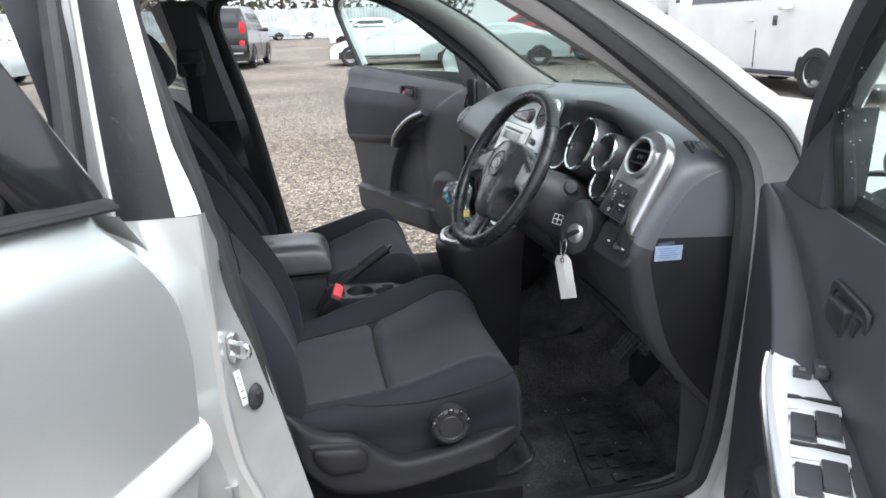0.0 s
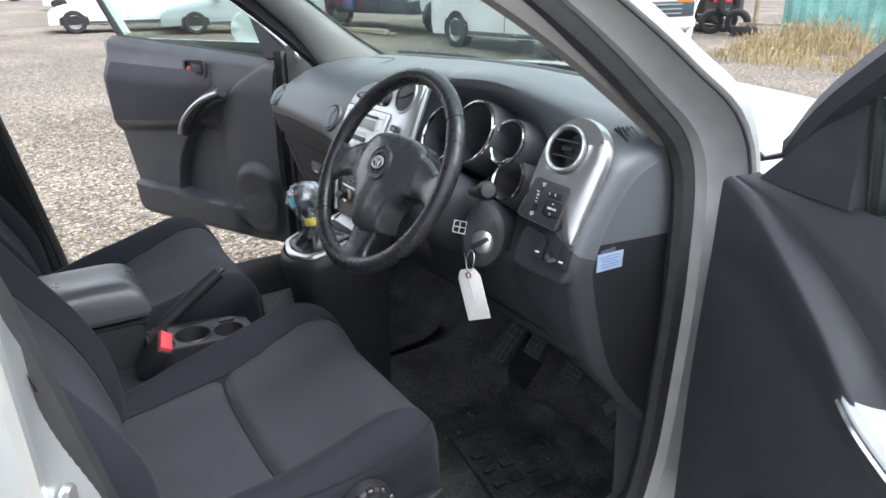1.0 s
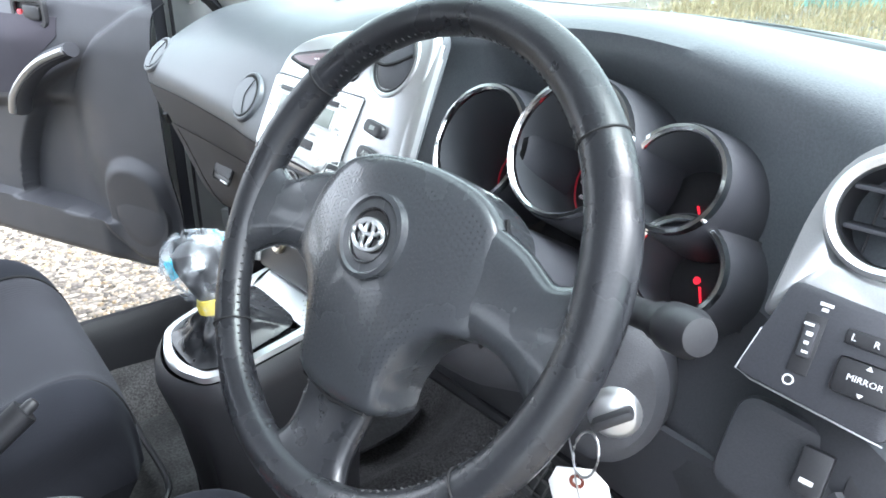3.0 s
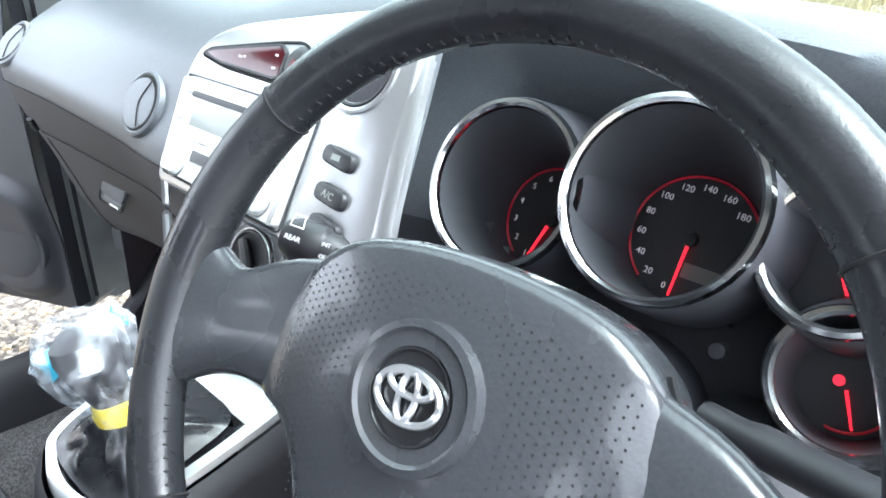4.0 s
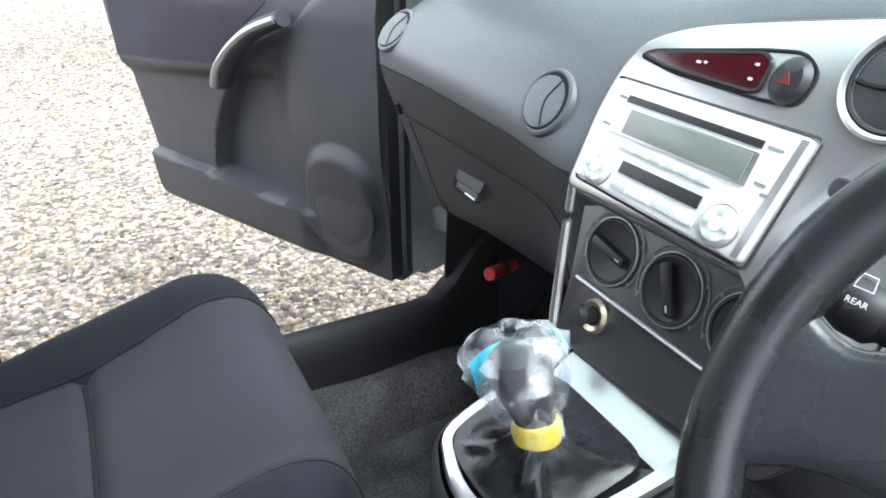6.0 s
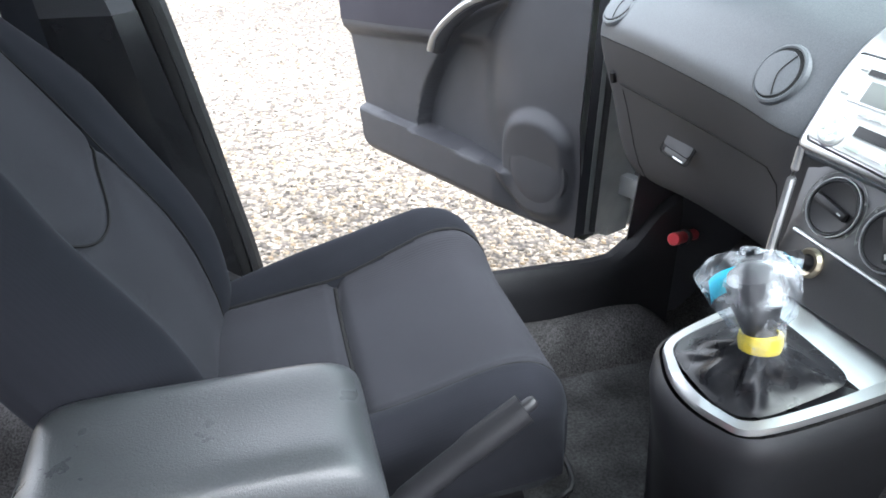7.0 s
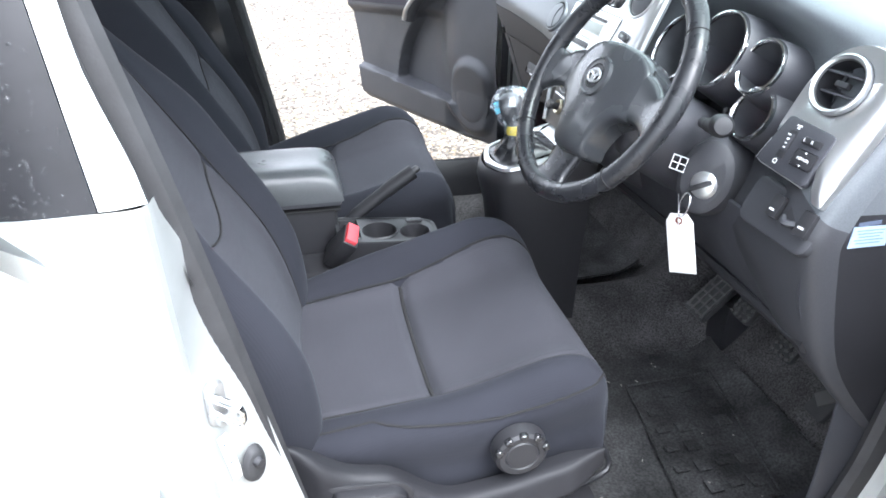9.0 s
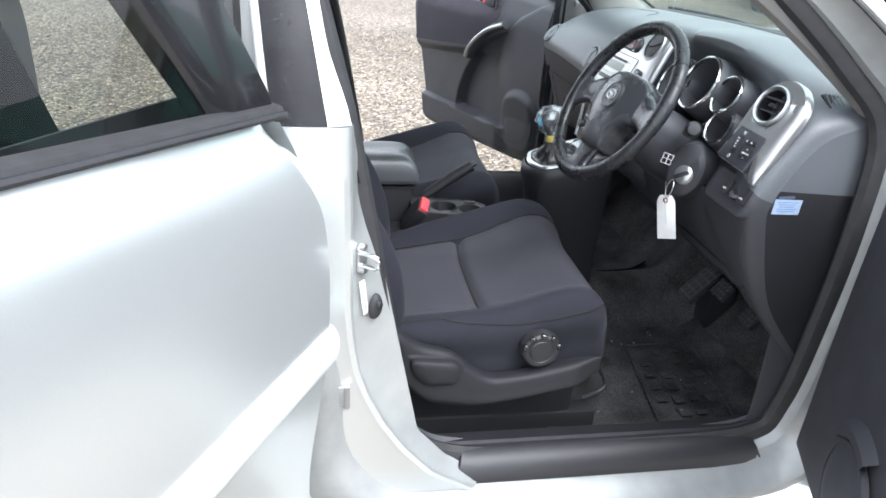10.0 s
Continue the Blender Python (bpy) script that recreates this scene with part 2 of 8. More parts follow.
def part(name, bm, mat, parent=None, label="", smooth=35.0, kind=""):
    """One mesh object under a thing or a part; the geometry is in world metres unless the parent is turned."""
    ob = new(name, to_mesh(bm, name, mat, smooth) if isinstance(bm, bmesh.types.BMesh) else bm)
    if parent is not None:
        ob.parent = parent
        if parent.parent is None:
            ob.matrix_parent_inverse = parent.matrix_basis.inverted()
    tagged(ob, label, kind=kind)
    return ob


def transform(bm, m):
    bmesh.ops.transform(bm, matrix=m, verts=bm.verts)
    return bm


def normals(bm):
    bmesh.ops.recalc_face_normals(bm, faces=bm.faces)
    return bm


def box(cx, cy, cz, sx, sy, sz, bevel=0.0, m=None, segs=2):
    bm = bmesh.new()
    bmesh.ops.create_cube(bm, size=1.0, matrix=Matrix.Translation((cx, cy, cz)) @ Matrix.Diagonal((sx, sy, sz, 1)))
    if bevel:
        bmesh.ops.bevel(bm, geom=bm.edges[:], offset=bevel, segments=segs, affect="EDGES", profile=0.6)
    return transform(bm, m) if m is not None else bm


def loft(rings, closed_u=True, closed_v=False, caps=False):
    """A skin over rings of points (each with the same count)."""
    bm = bmesh.new()
    vs = [[bm.verts.new(p) for p in r] for r in rings]
    nu, nv = len(rings[0]), len(rings)
    for j in range(nv if closed_v else nv - 1):
        a, b = vs[j], vs[(j + 1) % nv]
        for i in range(nu if closed_u else nu - 1):
            k = (i + 1) % nu
            bm.faces.new((a[i], a[k], b[k], b[i]))
    if caps:
        bm.faces.new(vs[0])
        bm.faces.new(list(reversed(vs[-1])))
    return normals(bm)


def thicken(bm, t):
    """Gives an open skin a real thickness, inwards along its normals."""
    bm.normal_update()
    geom = bmesh.ops.solidify(bm, geom=bm.faces[:], thickness=t)
    return bm


def spline(points, n, closed=False):
    """Catmull-Rom through points: n steps for each span."""
    pts = [Vector(p) for p in points]
    out, k = [], len(pts)
    for i in range(k if closed else k - 1):
        if closed:
            p0, p1, p2, p3 = pts[i - 1], pts[i], pts[(i + 1) % k], pts[(i + 2) % k]
        else:
            p0, p1, p2, p3 = pts[max(i - 1, 0)], pts[i], pts[i + 1], pts[min(i + 2, k - 1)]
        for j in range(n):
            t = j / n
            out.append(0.5 * ((2 * p1) + (p2 - p0) * t + (2 * p0 - 5 * p1 + 4 * p2 - p3) * t * t + (3 * p1 - p0 - 3 * p2 + p3) * t ** 3))
    if not closed:
        out.append(pts[-1])
    return out


def tube(path, radius, segs=10, closed=False, flat=1.0, up=(0, 0, 1), caps=True):
    """A round or flattened bar along a path; radius: a number or one for each point."""
    pts = [Vector(p) for p in path]
    n = len(pts)
    rings = []
    for i, p in enumerate(pts):
        a = pts[i - 1] if (closed or i) else pts[i]
        b = pts[(i + 1) % n] if (closed or i < n - 1) else pts[i]
        d = (b - a).normalized()
        u = Vector(up)
        if abs(d.dot(u)) > 0.98:
            u = Vector((1, 0, 0)) if abs(d.x) < 0.9 else Vector((0, 1, 0))
        s = d.cross(u).normalized()
        w = s.cross(d)
        r = radius[i] if isinstance(radius, (list, tuple)) else radius
        rings.append([p + s * (r * math.cos(q)) + w * (r * flat * math.sin(q)) for q in (2 * math.pi * k / segs for k in range(segs))])
    return loft(rings, True, closed, caps and not closed)


def frame_at(origin, zdir, xdir=(0, 0, 1)):
    """A pose whose z looks along zdir and whose x is as near xdir as may be."""
    z = Vector(zdir).normalized()
    x = (Vector(xdir) - z * Vector(xdir).dot(z)).normalized()
    y = z.cross(x)
    return Matrix(((x.x, y.x, z.x, origin[0]), (x.y, y.y, z.y, origin[1]), (x.z, y.z, z.z, origin[2]), (0, 0, 0, 1)))


def lathe(profile, m=None, segs=32, closed=False, sx=1.0, sy=1.0):
    """Profile (radius, height) turned about z. Radius 0 ends are closed."""
    rings = []
    for r, h in profile:
        r = max(r, 1e-5)
        rings.append([Vector((sx * r * math.cos(2 * math.pi * k / segs), sy * r * math.sin(2 * math.pi * k / segs), h)) for k in range(segs)])
    bm = loft(rings, True, closed)
    bmesh.ops.remove_doubles(bm, verts=bm.verts, dist=2e-5)
    normals(bm)
    return transform(bm, m) if m is not None else bm


def round_poly(points, r, n=5):
    """Polygon corners rounded (2D)."""
    out, k = [], len(points)
    rs = r if isinstance(r, (list, tuple)) else [r] * k
    for i in range(k):
        p, a, b = Vector(points[i]), Vector(points[i - 1]), Vector(points[(i + 1) % k])
        da, db = (a - p), (b - p)
        q = min(rs[i], da.length * 0.49, db.length * 0.49)
        s, e = p + da.normalized() * q, p + db.normalized() * q
        for j in range(n + 1):
            t = j / n
            out.append((1 - t) ** 2 * s + 2 * t * (1 - t) * p + t * t * e)
    return out


def plate(points, thick, m=None, bevel=0.002, r=0.0, bulge=0.0, n=5):
    """A flat piece with an outline, a thickness (towards +z) and a rounded upper edge."""
    pts = round_poly(points, r, n) if r else [Vector(p) for p in points]
    c = sum(pts, Vector((0, 0))) / len(pts)
    def ring(inset, z):
        return [Vector((*(p + (c - p).normalized() * inset), z)) for p in pts]
    rings = [ring(0, 0), ring(0, thick - bevel), ring(bevel * 0.3, thick - bevel * 0.3), ring(bevel, thick)]
    if bulge:
        for f in (0.75, 0.5, 0.25, 0.05):
            rings.append([Vector((*(c + (p - c) * f), thick + bulge * (1 - f * f))) for p in pts])
    bm = loft(rings, True, False, True)
    return transform(bm, m) if m is not None else bm


def ring_plate(outer, inner, thick, m=None, bevel=0.002):
    """A flat frame between two outlines of the same count."""
    o, i = [Vector(p) for p in outer], [Vector(p) for p in inner]
    def at(f, z):
        return [Vector((*(a.lerp(b, f)), z)) for a, b in zip(o, i)]
    bm = loft([at(0, 0), at(0, thick - bevel), at(0.12, thick), at(0.88, thick), at(1, thick - bevel), at(1, 0)], True, True)
    return transform(bm, m) if m is not None else bm


def circle2(cx, cy, r, n=32, ry=None):
    return [(cx + r * math.cos(2 * math.pi * k / n), cy + (ry or r) * math.sin(2 * math.pi * k / n)) for k in range(n)]


def step(a, b, x):
    t = min(1, max(0, (x - a) / (b - a)))
    return t * t * (3 - 2 * t)


def bumpf(x, c, w):
    return math.exp(-((x - c) / w) ** 2)


def skin(fn, us, vs, thick=0.0, keep=None):
    """A surface fn(u, v) over two lists of values."""
    bm = bmesh.new()
    g = [[bm.verts.new(fn(u, v)) for u in us] for v in vs]
    for j in range(len(vs) - 1):
        for i in range(len(us) - 1):
            if keep is None or keep((us[i] + us[i + 1]) / 2, (vs[j] + vs[j + 1]) / 2):
                bm.faces.new((g[j][i], g[j][i + 1], g[j + 1][i + 1], g[j + 1][i]))
    bmesh.ops.delete(bm, geom=[v for v in bm.verts if not v.link_faces], context="VERTS")
    if thick:
        thicken(bm, thick)
    return bm


def lin(a, b, n):
    return [a + (b - a) * i / n for i in range(n + 1)]


def write(text, size, m, mat, parent, name="lettering", extrude=0.0003):
    """Letters of the built-in font as a mesh, centred on the pose's origin."""
    cu = bpy.data.curves.new(name, "FONT")
    cu.body, cu.size, cu.extrude, cu.align_x, cu.align_y = text, size, extrude, "CENTER", "CENTER"
    cu.resolution_u = 2
    tmp = bpy.data.objects.new(name, cu)
    me = bpy.data.meshes.new_from_object(tmp)
    bpy.data.objects.remove(tmp)
    me.transform(m)
    me.materials.clear()
    me.materials.append(mat)
    return part(name, me, mat, parent)


# ---- ground ----
def ground_z(x, y):
    """The yard climbs gently beyond the passenger side."""
    return 0.05 + 0.017 * min(62.0, max(0.0, y + 1.0)) + 0.012 * noise.noise((x * 0.35, y * 0.35, 3.0)) + 0.03 * noise.noise((x * 0.06, y * 0.06, 8.0))


def ground():
    xs = [-400, -150, -70, -40] + lin(-24, 24, 60) + [40, 70, 150, 400]
    ys = [-400, -150, -60, -25] + lin(-12, 48, 75) + [61, 75, 150, 400]
    bm = skin(lambda x, y: (x, y, ground_z(x, y)), xs, ys)
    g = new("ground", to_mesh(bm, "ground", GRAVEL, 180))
    tagged(g, "wide yard of pale crushed gravel with bare muddy patches", "ground", kind="structure")


def loose_stones():
    """Real stones where the open passenger door lets the camera look down at the yard."""
    rnd = random.Random(5)
    verts, faces = [], []
    def add(x, y, s):
        a = rnd.uniform(0, 6.28)
        z = ground_z(x, y)
        sx, sy, sz = s * rnd.uniform(0.8, 1.3), s * rnd.uniform(0.6, 1.0), s * rnd.uniform(0.35, 0.7)
        k = len(verts)
        ca, sa = math.cos(a), math.sin(a)
        tilt = rnd.uniform(-0.35, 0.35)
        ring = []
        for i in range(5):
            q = i * 1.2566 + rnd.uniform(-0.3, 0.3)
            f = rnd.uniform(0.8, 1.15)
            px, py = sx * f * math.cos(q), sy * f * math.sin(q)
            ring.append((px, py, tilt * px))
        for px, py, pz in ring:
            verts.append((x + px * ca - py * sa, y + px * sa + py * ca, z - sz * 0.25))
        for px, py, pz in ring:
            verts.append((x + 0.62 * (px * ca - py * sa), y + 0.62 * (px * sa + py * ca), z + sz * rnd.uniform(0.75, 1.0) + pz * 0.6))
        for i in range(5):
            j = (i + 1) % 5
            faces.append((k + i, k + j, k + 5 + j, k + 5 + i))
        faces.append(tuple(k + 5 + i for i in range(5)))
    for _ in range(26000):
        d = 0.95 + 6.0 * rnd.random() ** 1.8
        x = rnd.uniform(-2.2, 2.2) if d < 3 else rnd.uniform(-3.0, 3.2)
        add(x, d, rnd.uniform(0.006, 0.015) * (1.25 if rnd.random() < 0.06 else 1))
    for _ in range(2500):
        add(rnd.uniform(-1.2, 1.6), rnd.uniform(-2.6, -0.95), rnd.uniform(0.007, 0.017))
    me = bpy.data.meshes.new("gravel_stones")
    me.from_pydata(verts, [], faces)
    me.materials.append(varied("gravel_stone", [(0.04, 0.034, 0.028), (0.14, 0.118, 0.090), (0.22, 0.190, 0.150), (0.22, 0.160, 0.095), (0.45, 0.385, 0.29)], 0.8))
    tagged(new("gravel_stones", me), "loose crushed stones lying on the gravel yard", "gravel", kind="stuff")


ground()
loose_stones()

# ---- the car's body ----
# Loops run round the front door opening: x, distance from the middle, z.
OPENING = [(0.335, 0.760, 0.50), (0.295, 0.762, 0.70), (0.220, 0.768, 1.10), (0.163, 0.742, 1.33), (0.132, 0.697, 1.46), (0.175, 0.640, 1.535),
           (0.35, 0.625, 1.56), (0.60, 0.635, 1.55), (0.78, 0.668, 1.49), (0.945, 0.718, 1.378), (1.104, 0.742, 1.250), (1.203, 0.756, 1.140),
           (1.216, 0.763, 0.95), (1.212, 0.758, 0.72), (1.190, 0.755, 0.51), (1.12, 0.757, 0.425), (0.80, 0.757, 0.410), (0.46, 0.758, 0.415)]
BACKW = [0.20, 0.18, 0.165, 0.115, 0.080, 0.07, 0.07, 0.06, 0.06, 0.07, 0.085, 0.10, 0.09, 0.09, 0.09, 0.10, 0.10, 0.11]


def opening_loops(side):
    pts = spline(OPENING, 6, True)
    wid = spline([(w, 0, 0) for w in BACKW], 6, True)
    n = len(pts)
    rows = []
    for f, dw in ((-0.02, -0.02), (0.0, 0.0), (0.10, 0.012), (0.16, 0.030), (0.30, 0.036), (0.52, 0.058), (0.62, 0.078), (0.70, 0.084), (0.86, 0.080), (1.04, 0.066), (1.06, 0.05)):
        ring = []
        for i, p in enumerate(pts):
            a, b = pts[i - 1], pts[(i + 1) % n]
            t = Vector((b.x - a.x, 0, b.z - a.z)).normalized()
            o = Vector((t.z, 0, -t.x))
            if o.dot(Vector((p.x - 0.7, 0, p.z - 1.0))) < 0:
                o = -o
            w = wid[i].x
            low = step(0.6, 0.42, p.z)
            high = step(1.1, 1.5, p.z)
            q = p + o * (f * w)
            ring.append(Vector((q.x, side * (p.y + dw * (1.0 - 0.45 * high) * (1 - 0.72 * step(0.45, 0.26, p.x) * step(0.70, 1.0, p.z)) + 0.02 * low * f), q.z)))
        rows.append(ring)
    return pts, rows


def car_body():
    body = thing("hatchback_car", "silver five-door hatchback with all its doors standing open", "car", (0.4, 0, 0))
    for side in (-1, 1):
        pts, rows = opening_loops(side)
        bm = loft(rows, True)
        # The frame's shade is in its darker silver.
        part("side_frame", bm, SHADED_SILVER, body, "silver painted door frame and pillar")
        # the black seal that lines the opening, with a second lip
        seal = [Vector((p.x, side * (p.y - 0.004), p.z)) for p in pts]
        part("door_seal", tube(seal, 0.024, 8, True, 0.75, (0, 1, 0)), RUBBER, body, "soft black rubber door seal")
        half_seal = [p for p, q in zip(rows[6], pts) if q.x > 0.30 and q.z > 1.05]
        part("outer_seal", tube(half_seal, 0.003, 6, False, 1.0, (0, 1, 0)), RUBBER, body, "thin black outer seal")
        inner = [Vector((0.69 + (p.x - 0.69) * (0.972 + 0.018 * step(0.5, 0.3, p.x)), side * (p.y - 0.035 + 0.008 * step(0.5, 0.3, p.x)), 0.98 + (p.z - 0.98) * 0.965)) for p in pts]
        part("opening_trim", loft([seal, [(a + b) / 2 + Vector((0, -side * 0.004, 0)) for a, b in zip(seal, inner)], inner], True), PLASTIC, body, "dark plastic trim inside the seal")
        # sill plate
        prof = [(0.742, 0.428), (0.765, 0.430), (0.790, 0.410), (0.803, 0.384), (0.803, 0.376)]
        xs = [0.445, 0.45, 0.465] + lin(0.50, 1.09, 8) + [1.115, 1.132, 1.138]
        rings = []
        for i, x in enumerate(xs):
            e = 0.65 if i in (0, len(xs) - 1) else 1
            c = 0.5 * (prof[0][1] + prof[-1][1])
            rings.append([Vector((x + 0.06 * (0.80 - w) / 0.06 * (-0.25 if x > 0.8 else 0.25), side * w, c + (z - c) * e + 0.004)) for w, z in prof])
        part("sill_plate", thicken(loft(rings, False), 0.004), BLACK, body, "black ribbed plastic sill plate", 50)
        # raised inner sill trim
        tr = [(0.764, 0.415), (0.764, 0.500), (0.758, 0.524), (0.744, 0.537), (0.726, 0.537), (0.710, 0.522), (0.700, 0.480), (0.69, 0.36)] if side > 0 else [(0.752, 0.405), (0.748, 0.428), (0.735, 0.436), (0.70, 0.430), (0.685, 0.41), (0.68, 0.35)]
        part("sill_trim", loft([[Vector((x, side * w, z + (0.05 if side < 0 else 0.16) * step(1.05, 1.24, x) ** 1.6 * step(0.40, 0.44, z))) for w, z in tr] for x in lin(0.36, 1.24, 18)], False), VALANCE, body, "black plastic sill trim")
        # outer sill and lower flank, from wheel arch to wheel arch
        fl = [(0.800, 0.365), (0.845, 0.345), (0.868, 0.31), (0.868, 0.24), (0.84, 0.19), (0.60, 0.18)]
        part("rocker_panel", loft([[Vector((x, side * w, z)) for w, z in fl] for x in lin(-0.95, 1.45, 24)], False), SILVER, body, "silver outer sill")
        # front wing
        def wing(u, v):
            x = 1.27 + 1.25 * u
            z = 0.19 + (1.128 - 0.17 * u ** 1.5 - 0.19) * v
            w = 0.868 - 0.05 * v ** 3 - 0.14 * u ** 3 + 0.03 * math.sin(math.pi * v) * (1 - u)
            return (x, side * w, z)
        def arch(u, v):
            x, z = 1.27 + 1.25 * u, 0.19 + 0.91 * v
            return (x - 1.86) ** 2 + (z - 0.362) ** 2 > 0.34 ** 2
        part("front_wing", skin(wing, lin(0, 1, 40), lin(0, 1, 28), 0.003, arch), SILVER, body, "silver front wing")
        # rear quarter
        def quarter(u, v):
            x = -0.86 - 0.85 * u
            z = 0.19 + 1.33 * v
            return (x, side * (0.868 - 0.235 * step(0.62, 1.0, v) - 0.10 * u ** 3), z)
        part("rear_quarter", skin(quarter, lin(0, 1, 24), lin(0, 1, 24), 0.003, lambda u, v: (-0.86 - 0.85 * u + 0.90) ** 2 + (0.19 + 1.33 * v - 0.362) ** 2 > 0.34 ** 2), SILVER, body, "silver rear quarter panel")
        # roof rail over the rear door
        rail = [(0.16, 0.640, 1.555), (-0.3, 0.628, 1.575), (-0.75, 0.615, 1.555), (-1.0, 0.60, 1.50)]
        part("roof_rail", tube([(x, side * w, z) for x, w, z in spline(rail, 5)], 0.035, 8), SILVER, body, "silver cant rail")
        # trim of the A pillar inside
        if side < 0:
            ap = spline([(0.70, 0.628, 1.520), (0.918, 0.694, 1.382), (1.09, 0.716, 1.262), (1.262, 0.728, 1.130)], 6)
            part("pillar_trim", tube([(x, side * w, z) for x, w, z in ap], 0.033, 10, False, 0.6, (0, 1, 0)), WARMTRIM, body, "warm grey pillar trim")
        else:
            lo = spline([(0.70, 0.632, 1.530), (0.90, 0.680, 1.437), (1.055, 0.706, 1.322), (1.137, 0.716, 1.236), (1.205, 0.726, 1.140)], 6)
            hi = spline([(0.82, 0.600, 1.552), (1.02, 0.635, 1.448), (1.17, 0.655, 1.344), (1.275, 0.660, 1.268), (1.42, 0.668, 1.180)], 6)
            rows = []
            for a, b in zip(lo, hi):
                rows.append([a + Vector((0, 0.02, 0)), a, a.lerp(b, 0.12) + Vector((-0.004, -0.016, 0.0)), a.lerp(b, 0.35) + Vector((-0.008, -0.024, 0.0)), a.lerp(b, 0.65) + Vector((-0.008, -0.022, 0.0)), a.lerp(b, 0.90) + Vector((-0.004, -0.010, 0.0)), b])
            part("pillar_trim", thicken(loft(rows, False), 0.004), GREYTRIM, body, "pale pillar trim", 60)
            part("screen_seal", tube([b + Vector((0.0, -0.006, 0.0)) for b in hi], 0.005, 6), RUBBER, body, "black edge of the windscreen")
        # inner trim of the B pillar
        bp = [[Vector((x, side * w, z)) for x, w, z in r] for r in (
            [(0.31, 0.735, 0.45), (0.24, 0.70, 0.45), (0.10, 0.70, 0.45), (0.02, 0.76, 0.45)],
            [(0.27, 0.72, 0.80), (0.22, 0.685, 0.80), (0.08, 0.685, 0.80), (0.03, 0.75, 0.80)],
            [(0.200, 0.715, 1.12), (0.17, 0.675, 1.12), (0.05, 0.675, 1.12), (0.03, 0.735, 1.12)],
            [(0.145, 0.69, 1.32), (0.12, 0.65, 1.32), (0.02, 0.65, 1.32), (-0.01, 0.70, 1.32)],
            [(0.11, 0.65, 1.50), (0.08, 0.60, 1.52), (-0.02, 0.60, 1.52), (-0.06, 0.65, 1.50)])]
        part("pillar_trim", loft(bp[:3], False), GLOSS if side > 0 else PLASTIC, body, "dark plastic lining of the centre pillar")
        part("pillar_trim", loft(bp[2:], False), PLASTIC, body, "charcoal upper lining of the centre pillar")
        # the rear opening's seal behind the centre pillar
        rs = spline([(0.10, 0.79, 0.42), (0.055, 0.79, 0.80), (0.045, 0.798, 1.12), (0.040, 0.752, 1.33), (0.030, 0.695, 1.47)], 8)
        part("door_seal", tube([(x, side * w, z) for x, w, z in rs], 0.020, 8, False, 0.9, (0, 1, 0)), RUBBER, body, "soft black rubber door seal")
        part("opening_edge", loft([[Vector((x + 0.015, side * (w + 0.02), z)) for x, w, z in rs], [Vector((x - 0.03, side * (w - 0.05), z)) for x, w, z in rs]], False), RUBBER, body)
    # black panel on the outer centre pillar, between two silver strips
    def applique(u, v):
        d = 0.36 * v
        x0, x1 = 0.105 - 0.085 * d - 0.03 * d * d, 0.186 - 0.165 * d - 0.04 * d * d
        w = 0.837 - 0.26 * d - 0.30 * d * d + 0.004 * math.sin(math.pi * min(1, max(0, u)))
        return (x0 + (x1 - x0) * u, -w, 1.148 + d)
    part("pillar_panel", skin(applique, lin(0, 1, 6), lin(0, 1, 14), 0.004), PANELBLACK, body, "satin black pillar panel beaded with rain")
    rnd = random.Random(11)
    bm = bmesh.new()
    for _ in range(260):
        u, v = min(0.95, max(0.05, rnd.gauss(0.42, 0.2))), rnd.random() ** 1.2
        p = Vector(applique(u, v)) + Vector((0.0, -0.0005, 0))
        r = rnd.uniform(0.0008, 0.0023)
        bmesh.ops.create_icosphere(bm, subdivisions=1, radius=1, matrix=Matrix.Translation(p) @ Matrix.Diagonal((r, r * 0.5, r * rnd.uniform(1, 1.8), 1)))
    part("raindrop", bm, FILM, body, "rain drops", kind="stuff")
    # painted edges of the pillar on either side of the panel
    for sg in (-1, 1):
        def strip(u, v, sg=sg):
            p = Vector(applique(0 if sg < 0 else 1, v))
            wd = 0.014 if sg < 0 else 0.036 - 0.017 * step(0, 0.35, v)
            return (p.x + sg * (0.001 + wd * u), p.y + 0.001 + 0.010 * u * u, p.z)
        part("pillar_strip", skin(strip, lin(0, 1, 5), lin(0, 1, 14), -0.003 if sg < 0 else 0.003), SILVER, body, "silver painted pillar edge")
    # dark flange between the painted edge and the front opening's seal
    fl = []
    for z in lin(1.04, 1.50, 18):
        v = (z - 1.148) / 0.36
        p = Vector(applique(1, max(0, v)))
        p.z = z
        sx = 0.220 - 0.26 * (z - 1.10) - 0.05 * (z - 1.10) ** 2
        sw = 0.768 - 0.09 * (z - 1.10) - 0.30 * (z - 1.10) ** 2
        a, b = Vector((p.x + 0.036 - 0.017 * step(0, 0.35, v), p.y + 0.012, z)), Vector((sx, -sw - 0.004, z))
        a = a.lerp(b, step(1.15, 1.05, z))
        fl.append([a, a.lerp(b, 0.3) + Vector((0.004, -0.010, 0)), a.lerp(b, 0.7) + Vector((0.004, -0.012, 0)), b])
    part("pillar_flange", loft(fl, False), RUBBER, body, "black pillar flange")
    # painted pillar between the two openings: outer face, rounded edge, jamb face
    prof = []
